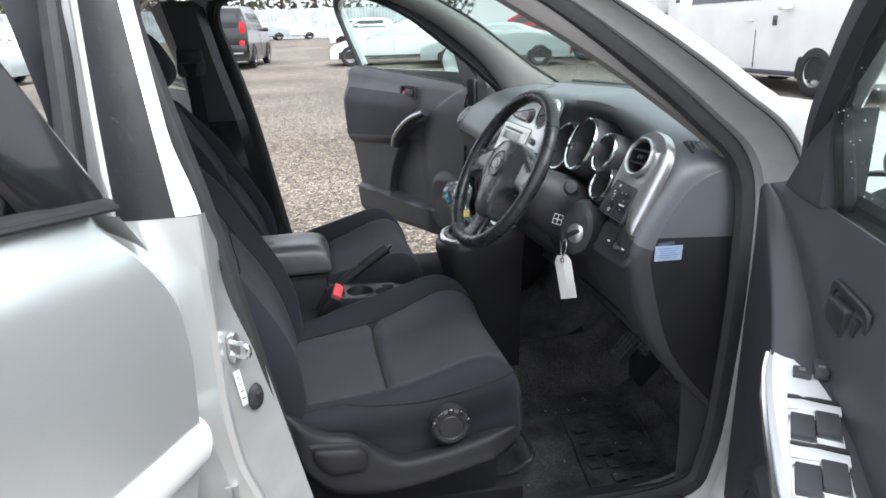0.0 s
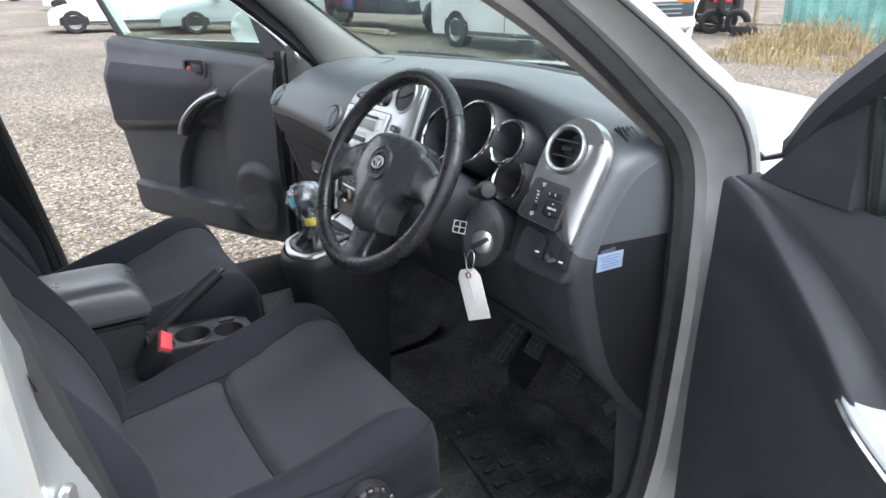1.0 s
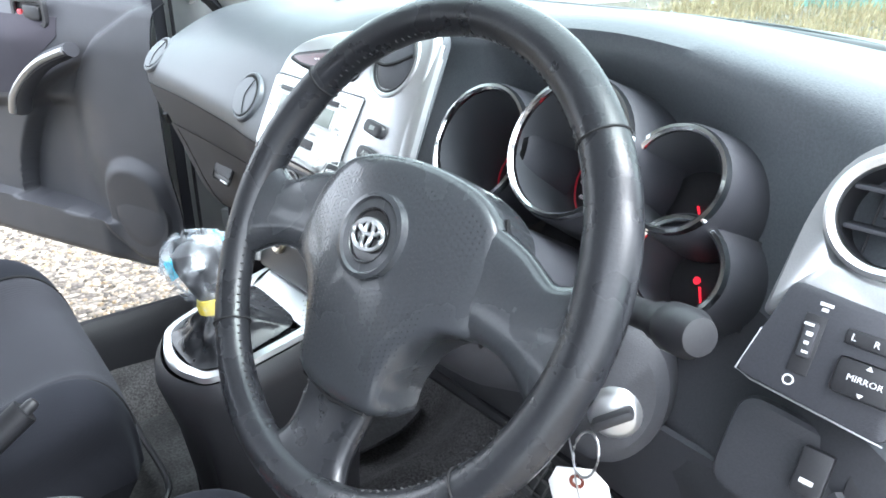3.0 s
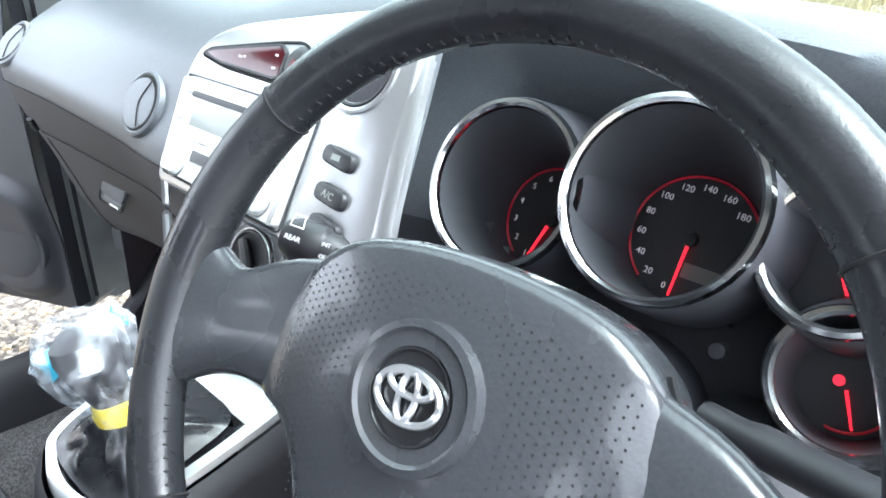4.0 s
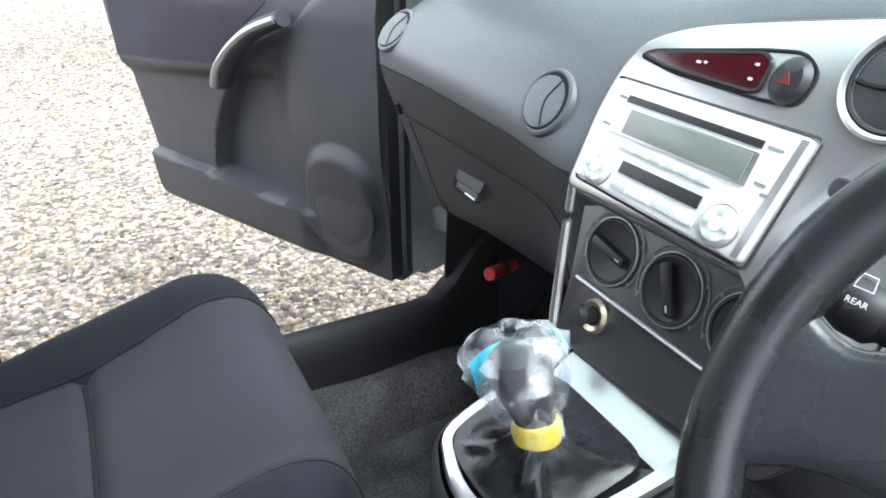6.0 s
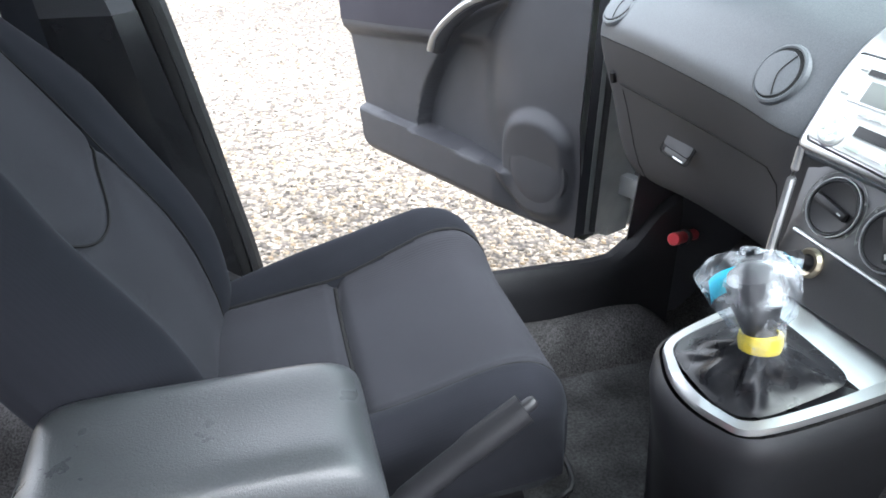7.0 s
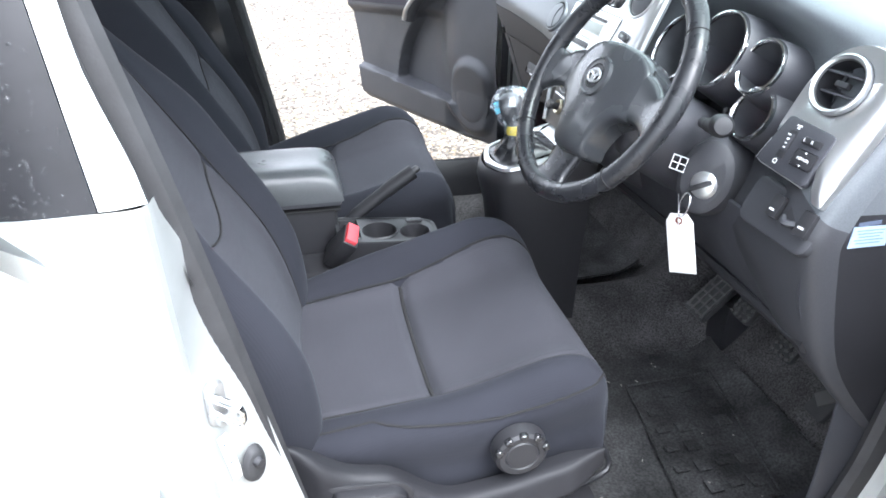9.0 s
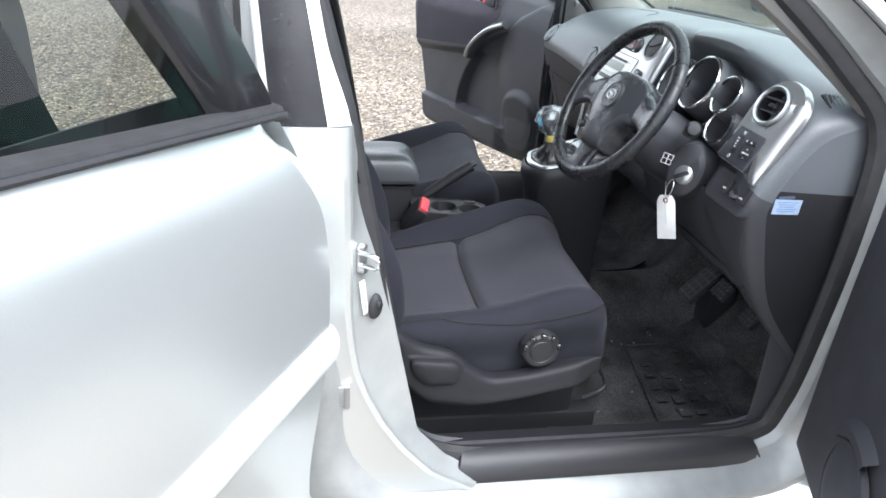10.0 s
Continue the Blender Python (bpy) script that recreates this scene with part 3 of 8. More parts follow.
    for z in lin(1.1475, 0.385, 60):
        xr = float(np.interp(z, [0.385, 0.410, 0.434, 0.50, 0.566, 0.63, 0.692, 0.76, 0.83, 0.98, 1.15], [0.480, 0.435, 0.393, 0.335, 0.292, 0.262, 0.241, 0.231, 0.226, 0.2265, 0.2225]))
        xs = 0.214 + 0.21 * max(0, 1.13 - z) ** 1.05
        o = 0.8365 - 0.013 * step(1.13, 0.75, z)
        dip = 0.006 * step(1.13, 1.04, z)
        e = Vector((xr, -(o - 0.010), z))
        j = e.lerp(Vector((max(xs + 0.004 + 0.014 * step(1.02, 0.88, z), xr + 0.012 + 0.018 * step(0.9, 0.7, z)), -0.770, z)), 0.25 + 0.75 * step(1.155, 1.06, z))
        prof.append([Vector((-0.05, -(o - 0.022), z)), Vector((0.04, -(o - 0.012), z)), Vector((0.078, -(o - 0.004), z)), Vector((0.095, -(o - dip * 0.5), z)), Vector((0.13, -(o - dip * 0.8 + 0.002), z)), Vector((xr - 0.030, -(o - dip + 0.002), z)), Vector((xr - 0.014, -(o + 0.001), z)), Vector((xr - 0.004, -(o - 0.003), z)), e, e.lerp(j, 0.12) + Vector((0.002, 0.004, 0)), e.lerp(j, 0.5), j])
    part("pillar_post", loft([r[:9] for r in prof], False), SILVER, body, "silver painted pillar")
    # Same silver as the outer face, darkened to carry the jamb's shade.
    part("pillar_jamb", loft([r[8:] for r in prof], False), SHADED_POST, body, "jamb face of the pillar, silver darkened for shade")
    # roof and headlining
    def roof(u, v):
        x = 0.76 - 2.2 * v + 0.05 * (1 - u * u)
        return (x, 0.64 * u, 1.555 + 0.075 * (1 - u * u) * math.sin(math.pi * min(1, 0.18 + v * 0.9)) - 0.12 * step(0.7, 1.0, v))
    part("roof_panel", skin(roof, lin(-1, 1, 16), lin(0, 1, 16), 0.004), SILVER, body, "silver roof")
    part("headlining", skin(lambda u, v: Vector(roof(u * 0.97, v)) - Vector((0, 0, 0.03)), lin(-1, 1, 12), lin(0, 1, 12), 0.004), GREYTRIM, body, "pale grey headlining")
    # windscreen: a curved pane with a dark border
    def screen(u, v):
        w = 0.60 + 0.14 * (1 - v)
        base = Vector((1.36 + 0.22 * (1 - u * u), w * u, 1.165 + 0.0 * u))
        top = Vector((0.72 + 0.09 * (1 - u * u), w * u, 1.545 + 0.025 * (1 - u * u)))
        p = base.lerp(top, v)
        return p + Vector((0.5, 0, 0.86)) * (0.035 * math.sin(math.pi * v))
    pane = part("windscreen", skin(screen, lin(-1, 1, 24), lin(0.0, 1, 12), 0.004), WINDOW, body, "rain-spotted windscreen glass")
    pane.visible_shadow = False
    part("windscreen_border", skin(lambda u, v: Vector(screen(u, v)) - Vector((0.0, 0, 0.006)), lin(-1, 1, 24), lin(0, 0.065, 2), 0.002), BLACK, body, "black border of the windscreen")
    rnd = random.Random(4)
    bm = bmesh.new()
    for _ in range(480):
        u = rnd.uniform(-0.95, 0.95)
        v = min(0.75, max(0.04, rnd.gauss(0.22 + 0.16 * math.sin(7 * u), 0.12)))
        p = Vector(screen(u, v)) + Vector((0.006, 0, 0.008))
        r = rnd.uniform(0.0006, 0.0021)
        bmesh.ops.create_icosphere(bm, subdivisions=1, radius=r, matrix=Matrix.Translation(p))
    part("raindrop", bm, material("water_bead", (0.42, 0.45, 0.46), 0.10, spec=0.8), body, "rain drops on the windscreen", kind="stuff")
    for y0, y1 in ((-0.62, -0.02), (0.0, 0.62)):
        wp = spline([(1.46 - 0.2 * (y0 * y0), y0, 1.185), (1.52, (y0 + y1) / 2, 1.20), (1.50 - 0.2 * y1 * y1, y1, 1.205)], 6)
        part("wiper", tube(wp, 0.010, 6, False, 1.4), BLACK, body, "black windscreen wiper")
    # bonnet
    def bonnet(u, v):
        x = 1.36 + 0.24 * (1 - u * u) * (1 - v) + 1.12 * v
        return (x, u * (0.80 - 0.08 * v), 1.150 + 0.050 * (1 - u * u) - 0.15 * v ** 1.6 - 0.025 * abs(u) ** 4)
    part("bonnet", skin(bonnet, lin(-1, 1, 24), lin(0, 1, 18), 0.004), SILVER, body, "silver bonnet, wet with rain")
    part("cowl", skin(lambda u, v: (1.35 + 0.24 * (1 - u * u) + 0.05 * v - 0.03, u * 0.80, 1.14 - 0.03 * v), lin(-1, 1, 16), lin(0, 1, 2), 0.004), BLACK, body, "black plastic scuttle")
    part("nose", skin(lambda u, v: (2.45 + 0.13 * math.sin(math.pi * v) * (1 - u * u * 0.6), u * 0.74, 0.19 + 0.78 * v), lin(-1, 1, 16), lin(0, 1, 12), 0.004), SILVER, body, "silver front bumper")
    part("tail", skin(lambda u, v: (-1.70 + 0.25 * step(0.5, 1, v), u * 0.78 * (1 - 0.2 * step(0.6, 1, v)), 0.19 + 1.33 * v), lin(-1, 1, 12), lin(0, 1, 14), 0.004, lambda u, v: not (abs(u) < 0.85 and 0.66 < v < 0.95)), SILVER, body, "silver tailgate")
    # floor, tunnel, bulkhead
    def floor_z(x, y):
        toe = step(1.22, 1.62, x)
        tun = bumpf(y, 0, 0.11)
        return 0.325 + 0.34 * toe + 0.13 * tun * (1 - toe * 0.3) + 0.012 * noise.noise((x * 6, y * 6, 1)) + 0.05 * step(0.68, 0.75, -y) + 0.10 * step(0.54, 0.68, y) * step(1.30, 1.15, x)
    part("floor_carpet", skin(lambda x, y: (x, y, floor_z(x, y)), lin(-0.9, 1.62, 60), lin(-0.755, 0.755, 44), 0.006), CARPET, body, "dark worn carpet on the cabin floor", 80)
    part("bulkhead", box(1.62, 0, 0.73, 0.02, 1.5, 0.62), BLACK, body, "dark bulkhead")
    for side in (-1, 1):
        part("kick_panel", skin(lambda x, z, s=side: (x, s * (0.735 - 0.03 * step(0.5, 1.0, z) + 0.02 * step(1.3, 1.6, x)), z), lin(1.13, 1.6, 8), lin(0.36, 1.12, 14), 0.004), PLASTIC, body, "dark plastic kick panel")
    # wheels
    for x in (1.86, -0.90):
        for side in (-1, 1):
            m = frame_at((x, side * 0.76, 0.362), (0, side, 0))
            tyre = [(0.20, -0.09), (0.27, -0.095), (0.305, -0.08), (0.312, 0.0), (0.305, 0.08), (0.27, 0.095), (0.20, 0.09)]
            w = part("wheel", lathe(tyre, m, 36), RUBBER, body, "black tyre")
            part("rim", lathe([(0.0, 0.05), (0.05, 0.055), (0.07, 0.03), (0.17, 0.03), (0.20, 0.085), (0.205, -0.08), (0.0, -0.06)], m, 30), METAL, w, "silver alloy rim")
    return body


car_body()


def pillar_fittings():
    """Catch, stop and stickers on the driver's centre pillar."""
    catch = thing("door_striker", "bright zinc door striker bolted to the silver pillar", "door striker", (0.213, -0.83, 0.90))
    m = frame_at((0.2405, -0.8055, 0.912), (0.72, -0.69, 0), (0, 0, 1))
    part("base_plate", plate([(-0.026, -0.011), (0.026, -0.011), (0.026, 0.011), (-0.026, 0.011)], 0.005, m, 0.002, 0.008), METAL, catch)
    lm = frame_at((0.236, -0.811, 0.914), (0.80, -0.60, 0), (0, 0, 1))
    loop = [lm @ Vector(p) for p in [(-0.011, 0.0, 0.0), (-0.011, 0.0, 0.034), (-0.009, 0.0, 0.039), (-0.005, 0.0, 0.041), (0.005, 0.0, 0.041), (0.009, 0.0, 0.039), (0.011, 0.0, 0.034), (0.011, 0.0, 0.0)]]
    part("loop", tube(loop, 0.0045, 8), CHROME, catch, "chromed striker loop")
    for dz in (-0.022, 0.022):
        part("screw", lathe([(0.0, 0.010), (0.006, 0.010), (0.007, 0.006), (0.007, 0)], m @ Matrix.Translation((dz, 0, 0)), 10), METAL, catch)
    stop = thing("door_switch", "black rubber courtesy light switch on the pillar", "switch", (0.245, -0.80, 0.81))
    m = frame_at((0.2660, -0.7955, 0.811), (0.634, -0.773, 0), (0.06, 0.05, 1))
    part("boot", lathe([(0.0, 0.010), (0.008, 0.010), (0.012, 0.008), (0.0145, 0.003), (0.015, 0.0)], m, 20, sx=1.7), RUBBER, stop)
    part("pin", lathe([(0, 0.017), (0.005, 0.016), (0.007, 0.009)], m @ Matrix.Translation((0.008, 0, 0)), 12), BLACK, stop)
    st = thing("pillar_sticker", "small white sticker with printed lines on the pillar", "sticker", (0.225, -0.82, 0.86))
    m = frame_at((0.2455, -0.8095, 0.838), (0.634, -0.773, 0), (-0.12, -0.10, 1))
    part("paper", plate([(-0.036, -0.006), (0.034, -0.006), (0.034, 0.006), (-0.036, 0.006)], 0.0012, m, 0.0003), WHITE, st)
    for i in range(4):
        part("printed_line", box(0.021 - 0.014 * i, 0, 0.0014, 0.0018, 0.007, 0.0006, 0, m), INK, st)
    for z, w in ((0.66, 0.0),):
        h = thing("metal_hinge", "bare metal rear door hinge bolted to the pillar", "hinge", (0.19, -0.85, z))
        m = frame_at((0.190, -0.8235, z - 0.024), (0.1, -0.99, 0), (0, 0, 1))
        part("leaf", plate([(-0.022, -0.026), (0.022, -0.026), (0.022, 0.026), (-0.022, 0.026)], 0.004, m, 0.001, 0.006), SHADED_SILVER, h)
        for a in (-0.016, 0.016):
            part("bolt", lathe([(0, 0.009), (0.005, 0.009), (0.006, 0.006), (0.006, 0.002)], m @ Matrix.Translation((a, 0.008, 0)), 6), METAL, h)
        part("pin", tube([m @ Vector((-0.024, -0.026, 0.004)), m @ Vector((0.024, -0.026, 0.004))], 0.006, 10), METAL, h)


pillar_fittings()

# ---- doors ----
def door_pose(hx, hw, side, angle):
    """Local x runs from the hinge along the door, y * side points out of the cabin side, z is up."""
    a = radians(angle)
    d = Vector((-math.cos(a), side * math.sin(a), 0))
    yv = Vector((0, 0, 1)).cross(d)
    return Matrix(((d.x, yv.x, 0, hx), (d.y, yv.y, 0, side * hw), (0, 0, 1, 0), (0, 0, 0, 1)))


def front_door(side):
    """side +1: passenger's; -1: driver's. In local space y = side * n, with n towards the cabin."""
    name = "passenger_door" if side > 0 else "driver_door"
    label = "open passenger front door with dark trim and a silver pull handle" if side > 0 else "open driver's door with dark trim and silver window switch panel"
    m = door_pose(1.119, 0.787, side, 65) if side > 0 else door_pose(1.19, 0.845, side, 66)
    if side > 0:
        m = Matrix.Translation((0, 0, 0.045)) @ m
    door = thing(name, label, "car door", m=m)
    L = lambda s, n, z: m @ Vector((s, side * n, z))
    def rear(z):
        return 0.955 + 0.115 * step(0.45, 1.0, z) + 0.05 * step(0.9, 1.4, z) - 0.06 * step(0.52, 0.44, z)
    # outer skin
    def skinf(u, v):
        z = 0.45 + 0.74 * v
        s = 0.02 + (rear(z) - 0.016) * u
        z += 0.05 * step(0.12, 0.02, s) * (1 - v)
        z -= 0.09 * v ** 3 * step(0.30, 0.0, s) if side < 0 else 0
        return L(s, -0.135 - 0.035 * math.sin(math.pi * v) + 0.03 * step(0.9, 1, v), z)
    part("outer_skin", skin(skinf, lin(0, 1, 20), lin(0, 1, 20), 0.003), SILVER, door, "silver outer skin")
    # shut faces round the edge
    fs = 0.05 if side > 0 else 0.02
    edge = [(fs, z) for z in lin(1.19 if side > 0 else 1.09, 0.50, 10)] + [(fs + 0.03, 0.470)] + [(rear(0.455) * f, 0.455) for f in (0.3, 0.6, 0.85)] + [(rear(z) + 0.004, z) for z in lin(0.455, 1.19, 12)]
    part("shut_face", loft([[L(s, n, z) for s, z in edge] for n in (-0.135, -0.10, -0.04, -0.005)], False), SHADED_SILVER, door, "silver painted door edge")
    # inner trim, one moulded panel with a relief
    LEDGE = lambda s: 0.607 - 0.016 * step(1.0, 0.40, s)
    def top(s):
        return 1.128 + 0.066 * s if side > 0 else 1.148 + 0.028 * s
    def arc(s):
        """The sweep of the arm rest: from its foot at the pocket up and forward."""
        if s > 0.706:
            return -1.0
        return 0.605 + 0.408 * max(0.0, 1 - ((s - 0.20) / 0.506) ** 2.2) ** 0.62 if s > 0.20 else 1.013
    # driver's side: a shelf sweeps from the front corner down into the switch panel
    def along(tab, s):
        for (a, p), (b, q) in zip(tab, tab[1:]):
            if s <= b:
                return p + (q - p) * min(1, max(0, (s - a) / (b - a)))
        return tab[-1][1]
    RZ = [(p.x, p.y) for p in spline([(0.05, 1.130, 0), (0.13, 1.117, 0), (0.233, 1.085, 0), (0.339, 1.040, 0), (0.42, 0.998, 0), (0.50, 0.982, 0), (0.60, 0.975, 0), (0.80, 0.968, 0), (1.10, 0.955, 0)], 4)]
    RN = [(p.x, p.y) for p in spline([(0.05, 0.020, 0), (0.13, 0.030, 0), (0.233, 0.046, 0), (0.339, 0.061, 0), (0.42, 0.075, 0), (0.52, 0.099, 0), (0.60, 0.111, 0), (0.70, 0.123, 0), (0.80, 0.119, 0), (0.95, 0.10, 0), (1.10, 0.05, 0)], 4)]
    RO = [(0.05, 0.008), (0.15, 0.006), (0.25, 0.010), (0.405, 0.018), (0.60, 0.030), (0.80, 0.055), (1.10, 0.02)]
    def low(s, z):
        zr, nr = along(RZ, s), along(RN, s)
        n = 0.016 + (nr - 0.016) * (0.25 * step(0.62, zr - 0.02, z) + 0.75 * step(zr - 0.13, zr - 0.004, z))
        led = step(LEDGE(s) + 0.003, LEDGE(s) - 0.006, z) * step(0.36, 0.44, s)
        return n + 0.030 * led * step(0.46, 0.50, z)
    def relief(s, z):
        if side < 0:
            return low(s, z)
        n = 0.014 - 0.032 * step(1.02, 1.19, z)
        led = step(LEDGE(s) + 0.003, LEDGE(s) - 0.006, z) * step(0.28, 0.36, s)
        n += 0.028 * led * step(0.46, 0.50, z)
        # sweep that climbs from the pull to the mirror corner
        crest = 1.148 - 0.10 * step(0.0, 0.30, s) * s / 0.30 - 0.62 * max(0.0, s - 0.28)
        n += 0.020 * step(crest + 0.006, crest - 0.012, z) * step(0.47, 0.36, s) * step(0.62, 0.78, z)
        # arm rest behind the pull
        foot = 0.862 - 0.090 * (s - 0.57)
        n += 0.042 * step(foot - 0.006, foot + 0.034, z) * step(1.15, 1.03, z) * step(0.40, 0.54, s) * (1 - 0.45 * step(0.75, 1.05, s))
        # hollow under the sweep, deepest along its edge
        hollow = step(arc(s) + 0.006, arc(s) - 0.012, z) * (1 - led) if s < 0.706 else 0.0
        n -= 0.046 * hollow * step(0.27, 0.55, s)
        d = math.hypot(s - 0.213, z - 0.630)
        return n + 0.024 * step(0.150, 0.112, d) * step(0.10, 0.14, s)
    def lead(z):
        return 0.092 if side > 0 else 0.005 + 0.060 * step(0.60, 1.16, z)
    def pan(u, v):
        if side < 0:
            s = lead(0.475 + 0.67 * v) + (rear(0.475 + 0.67 * v) - 0.005 - lead(0.475 + 0.67 * v)) * u
            zr, nr, no = along(RZ, s), along(RN, s), along(RO, s)
            if v <= 0.6:
                z = 0.475 + (zr - 0.475) * v / 0.6
                return L(s, low(s, z), z)
            if v <= 0.7:
                q = (v - 0.6) / 0.1
                return L(s, nr + (no - nr) * q, zr + 0.004 * math.sin(math.pi * q) + 0.008 * q)
            q = (v - 0.7) / 0.3
            return L(s, no * (1 - q) ** 2 - 0.014 * q * q, zr + 0.008 + (top(s) - zr - 0.008) * q ** (0.5 + 0.5 * q))
        z = 0.475 + (top(0.05 + 1.02 * u) - 0.475) * v
        s = lead(z) + (rear(z) - 0.005 - lead(z)) * u
        return L(s, relief(s, z) - 0.034 * max(0.0, (v - 0.955) / 0.045) ** 2, z)
    part("inner_trim", skin(pan, lin(0, 1, 150), lin(0, 1, 141), 0.004), PLASTIC, door, "dark moulded plastic trim", 60)
    if side < 0:
        part("pocket_joint", tube([L(s, relief(s, LEDGE(s) - 0.012) + 0.001, LEDGE(s) + 0.001) for s in lin(0.99, 0.42, 16)], 0.0035, 6), LOWER, door, "pale edge of the door pocket")
    part("hinge_edge", loft([[L(lead(z) + 0.002, n, z) for n in (0.012, -0.010, -0.022)] for z in lin(0.475, 1.17 if side > 0 else 1.115, 8)], False), PLASTIC, door)
    part("hinge_face", loft([[L(lead(z) + 0.001 + ds, n, z) for ds, n in ((0, -0.022), (-0.012, -0.05), (-0.040, -0.06), (-0.045, -0.13))] for z in lin(0.475, 1.17 if side > 0 else 1.115, 8)], False), SHADED_SILVER, door, "silver painted hinge face")
    part("edge_seal", tube([L(lead(z) - (0.016 if side > 0 else 0.004), -0.03, z) for z in lin(0.49, 1.16 if side > 0 else 1.10, 8)], 0.009, 8), RUBBER, door, "black door edge seal")
    for z in (0.62, 0.98):
        part("hinge_arm", box(-0.01, side * -0.07, z, 0.09, 0.03, 0.05, 0.006, m), SHADED_SILVER, door, "silver hinge arm")
    # cloth on the upper trim
    def cloth(u, v):
        s = 0.425 + 0.625 * u
        a = 0.905 - 0.085 * (s - 0.57) if s > 0.57 else 0.905 + 1.05 * (0.57 - s) - 0.55 * (0.57 - s) ** 2
        z = a + (1.088 + 0.012 * u - a) * v
        return L(s, relief(s, z) + 0.003 + 0.004 * math.sin(math.pi * u) * math.sin(math.pi * v), z)
    if side > 0:
        part("cloth_insert", skin(cloth, lin(0, 1, 40), lin(0, 1, 20), 0.003), DOORCLOTH, door, "plum-grey cloth insert")
    # pull handle: a silver arc on a dark base
    arcp = [(0.566, 0.080, 0.859), (0.530, 0.092, 0.905), (0.470, 0.096, 0.956), (0.405, 0.090, 0.998), (0.333, 0.074, 1.026)]
    if side > 0:
        part("pull_base", tube([L(s, n - 0.022, z) for s, n, z in spline(arcp, 6)], 0.026, 10, False, 0.7), PLASTIC, door, "dark base of the pull handle")
        part("grab_slot", box(0.735, side * 0.046, 0.903, 0.13, 0.012, 0.010, 0.004, m), BLACK, door, "dark slot in the arm rest")
        grip = part("pull_handle", tube([L(s, n, z) for s, n, z in spline(arcp, 8)], 0.0105, 12, False, 0.8), METAL, door, "satin silver pull handle")
        part("end_cap", lathe([(0, 0.014), (0.013, 0.010), (0.017, 0), (0.013, -0.012), (0, -0.016)], frame_at(L(*arcp[-1]), (0, 0, 1)), 14), BLACK, grip, "black end of the pull")
    # speaker: round grille with a lighter brow over it
    fr = frame_at(L(0.213, 0.040, 0.622) if side > 0 else L(0.290, 0.030, 0.592), L(0, 1, 0) - L(0, 0, 0), (0, 0, 1))
    sp = part("speaker", lathe([(0, 0.004), (0.055, 0.004), (0.080, 0.002), (0.088, -0.002), (0.091, -0.02)], fr, 40), PLASTIC, door, "round speaker grille")
    part("speaker_ring", lathe([(0.086, 0.0005), (0.090, 0.0015), (0.094, 0.000), (0.097, -0.01)], fr, 40), LOWER if side > 0 else PLASTIC, sp)
    brow = []
    for q in lin(-0.45, 0.85, 16):
        brow.append([fr @ Vector((r * math.cos(q), side * -r * math.sin(q), h)) for r, h in ((0.097, -0.006), (0.101, 0.006), (0.118, 0.006), (0.134, -0.014))])
    part("speaker_brow", loft(brow, False), LOWER if side > 0 else PLASTIC, sp, "paler moulded brow")
    # inner latch handle in a bezel
    fr = frame_at(L(0.503, 0.017, 1.098) if side > 0 else L(0.462, 0.006, 1.064), L(0, 1, 0) - L(0, 0, 0), L(1, 0, 0) - L(0, 0, 0))
    hb = part("latch_bezel", ring_plate(round_poly([(-0.062, -0.034), (0.062, -0.034), (0.062, 0.034), (-0.062, 0.034)], 0.018), round_poly([(-0.050, -0.024), (0.050, -0.024), (0.050, 0.024), (-0.050, 0.024)], 0.014), 0.010 if side > 0 else 0.004, fr, 0.002), BLACK, door, "black latch bezel")
    part("latch_well", box(0, 0, -0.003, 0.11, 0.056, 0.006, 0.0, fr), BLACK, hb)
    part("latch_lever", plate([(-0.045, -0.016), (0.015, -0.019), (0.015, 0.019), (-0.045, 0.016)], 0.013, fr, 0.004, 0.008), BLACK, hb, "black latch lever")
    part("lock_slider", box(0.033, 0.004, 0.004, 0.016, 0.020, 0.010, 0.002, fr), RED if side > 0 else BLACK, hb, "orange-red lock mark" if side > 0 else "")
    # glass and its frame
    frame_pts = [(0.048, 1.150), (0.235, 1.292), (0.45, 1.415), (0.66, 1.50)] if side > 0 else [(0.115, 1.19), (0.230, 1.285), (0.475, 1.425), (0.68, 1.505)]
    frame_pts += [(0.86, 1.54 if side > 0 else 1.545), (1.10, 1.545), (1.19, 1.50), (1.150, 1.34), (1.090, 1.20)]
    gl = [(0.185, 1.13), (0.262, 1.31), (0.46, 1.40), (0.67, 1.485), (0.87, 1.522), (1.09, 1.525), (1.165, 1.48), (1.13, 1.33), (1.07, 1.17)]
    if side < 0:
        gl = [(0.275, 1.13), (0.280, 1.30), (0.335, 1.335), (0.49, 1.412), (0.68, 1.485)] + gl[4:-1] + [(1.07, 1.14)]
    bm = bmesh.new()
    inn = (lambda z: -0.085 + 0.22 * max(0, z - 1.18)) if side > 0 else (lambda z: -0.035 + 0.30 * max(0, z - 1.20))
    bm.faces.new([bm.verts.new(L(s, inn(z), z)) for s, z in gl])
    thicken(bm, 0.004)
    pane = part("window_glass", bm, WINDOW, door, "clear window glass spotted with rain")
    pane.visible_shadow = False
    fp = [L(p.x, inn(p.y), p.y) for p in spline([(s, z, 0) for s, z in frame_pts], 5)]
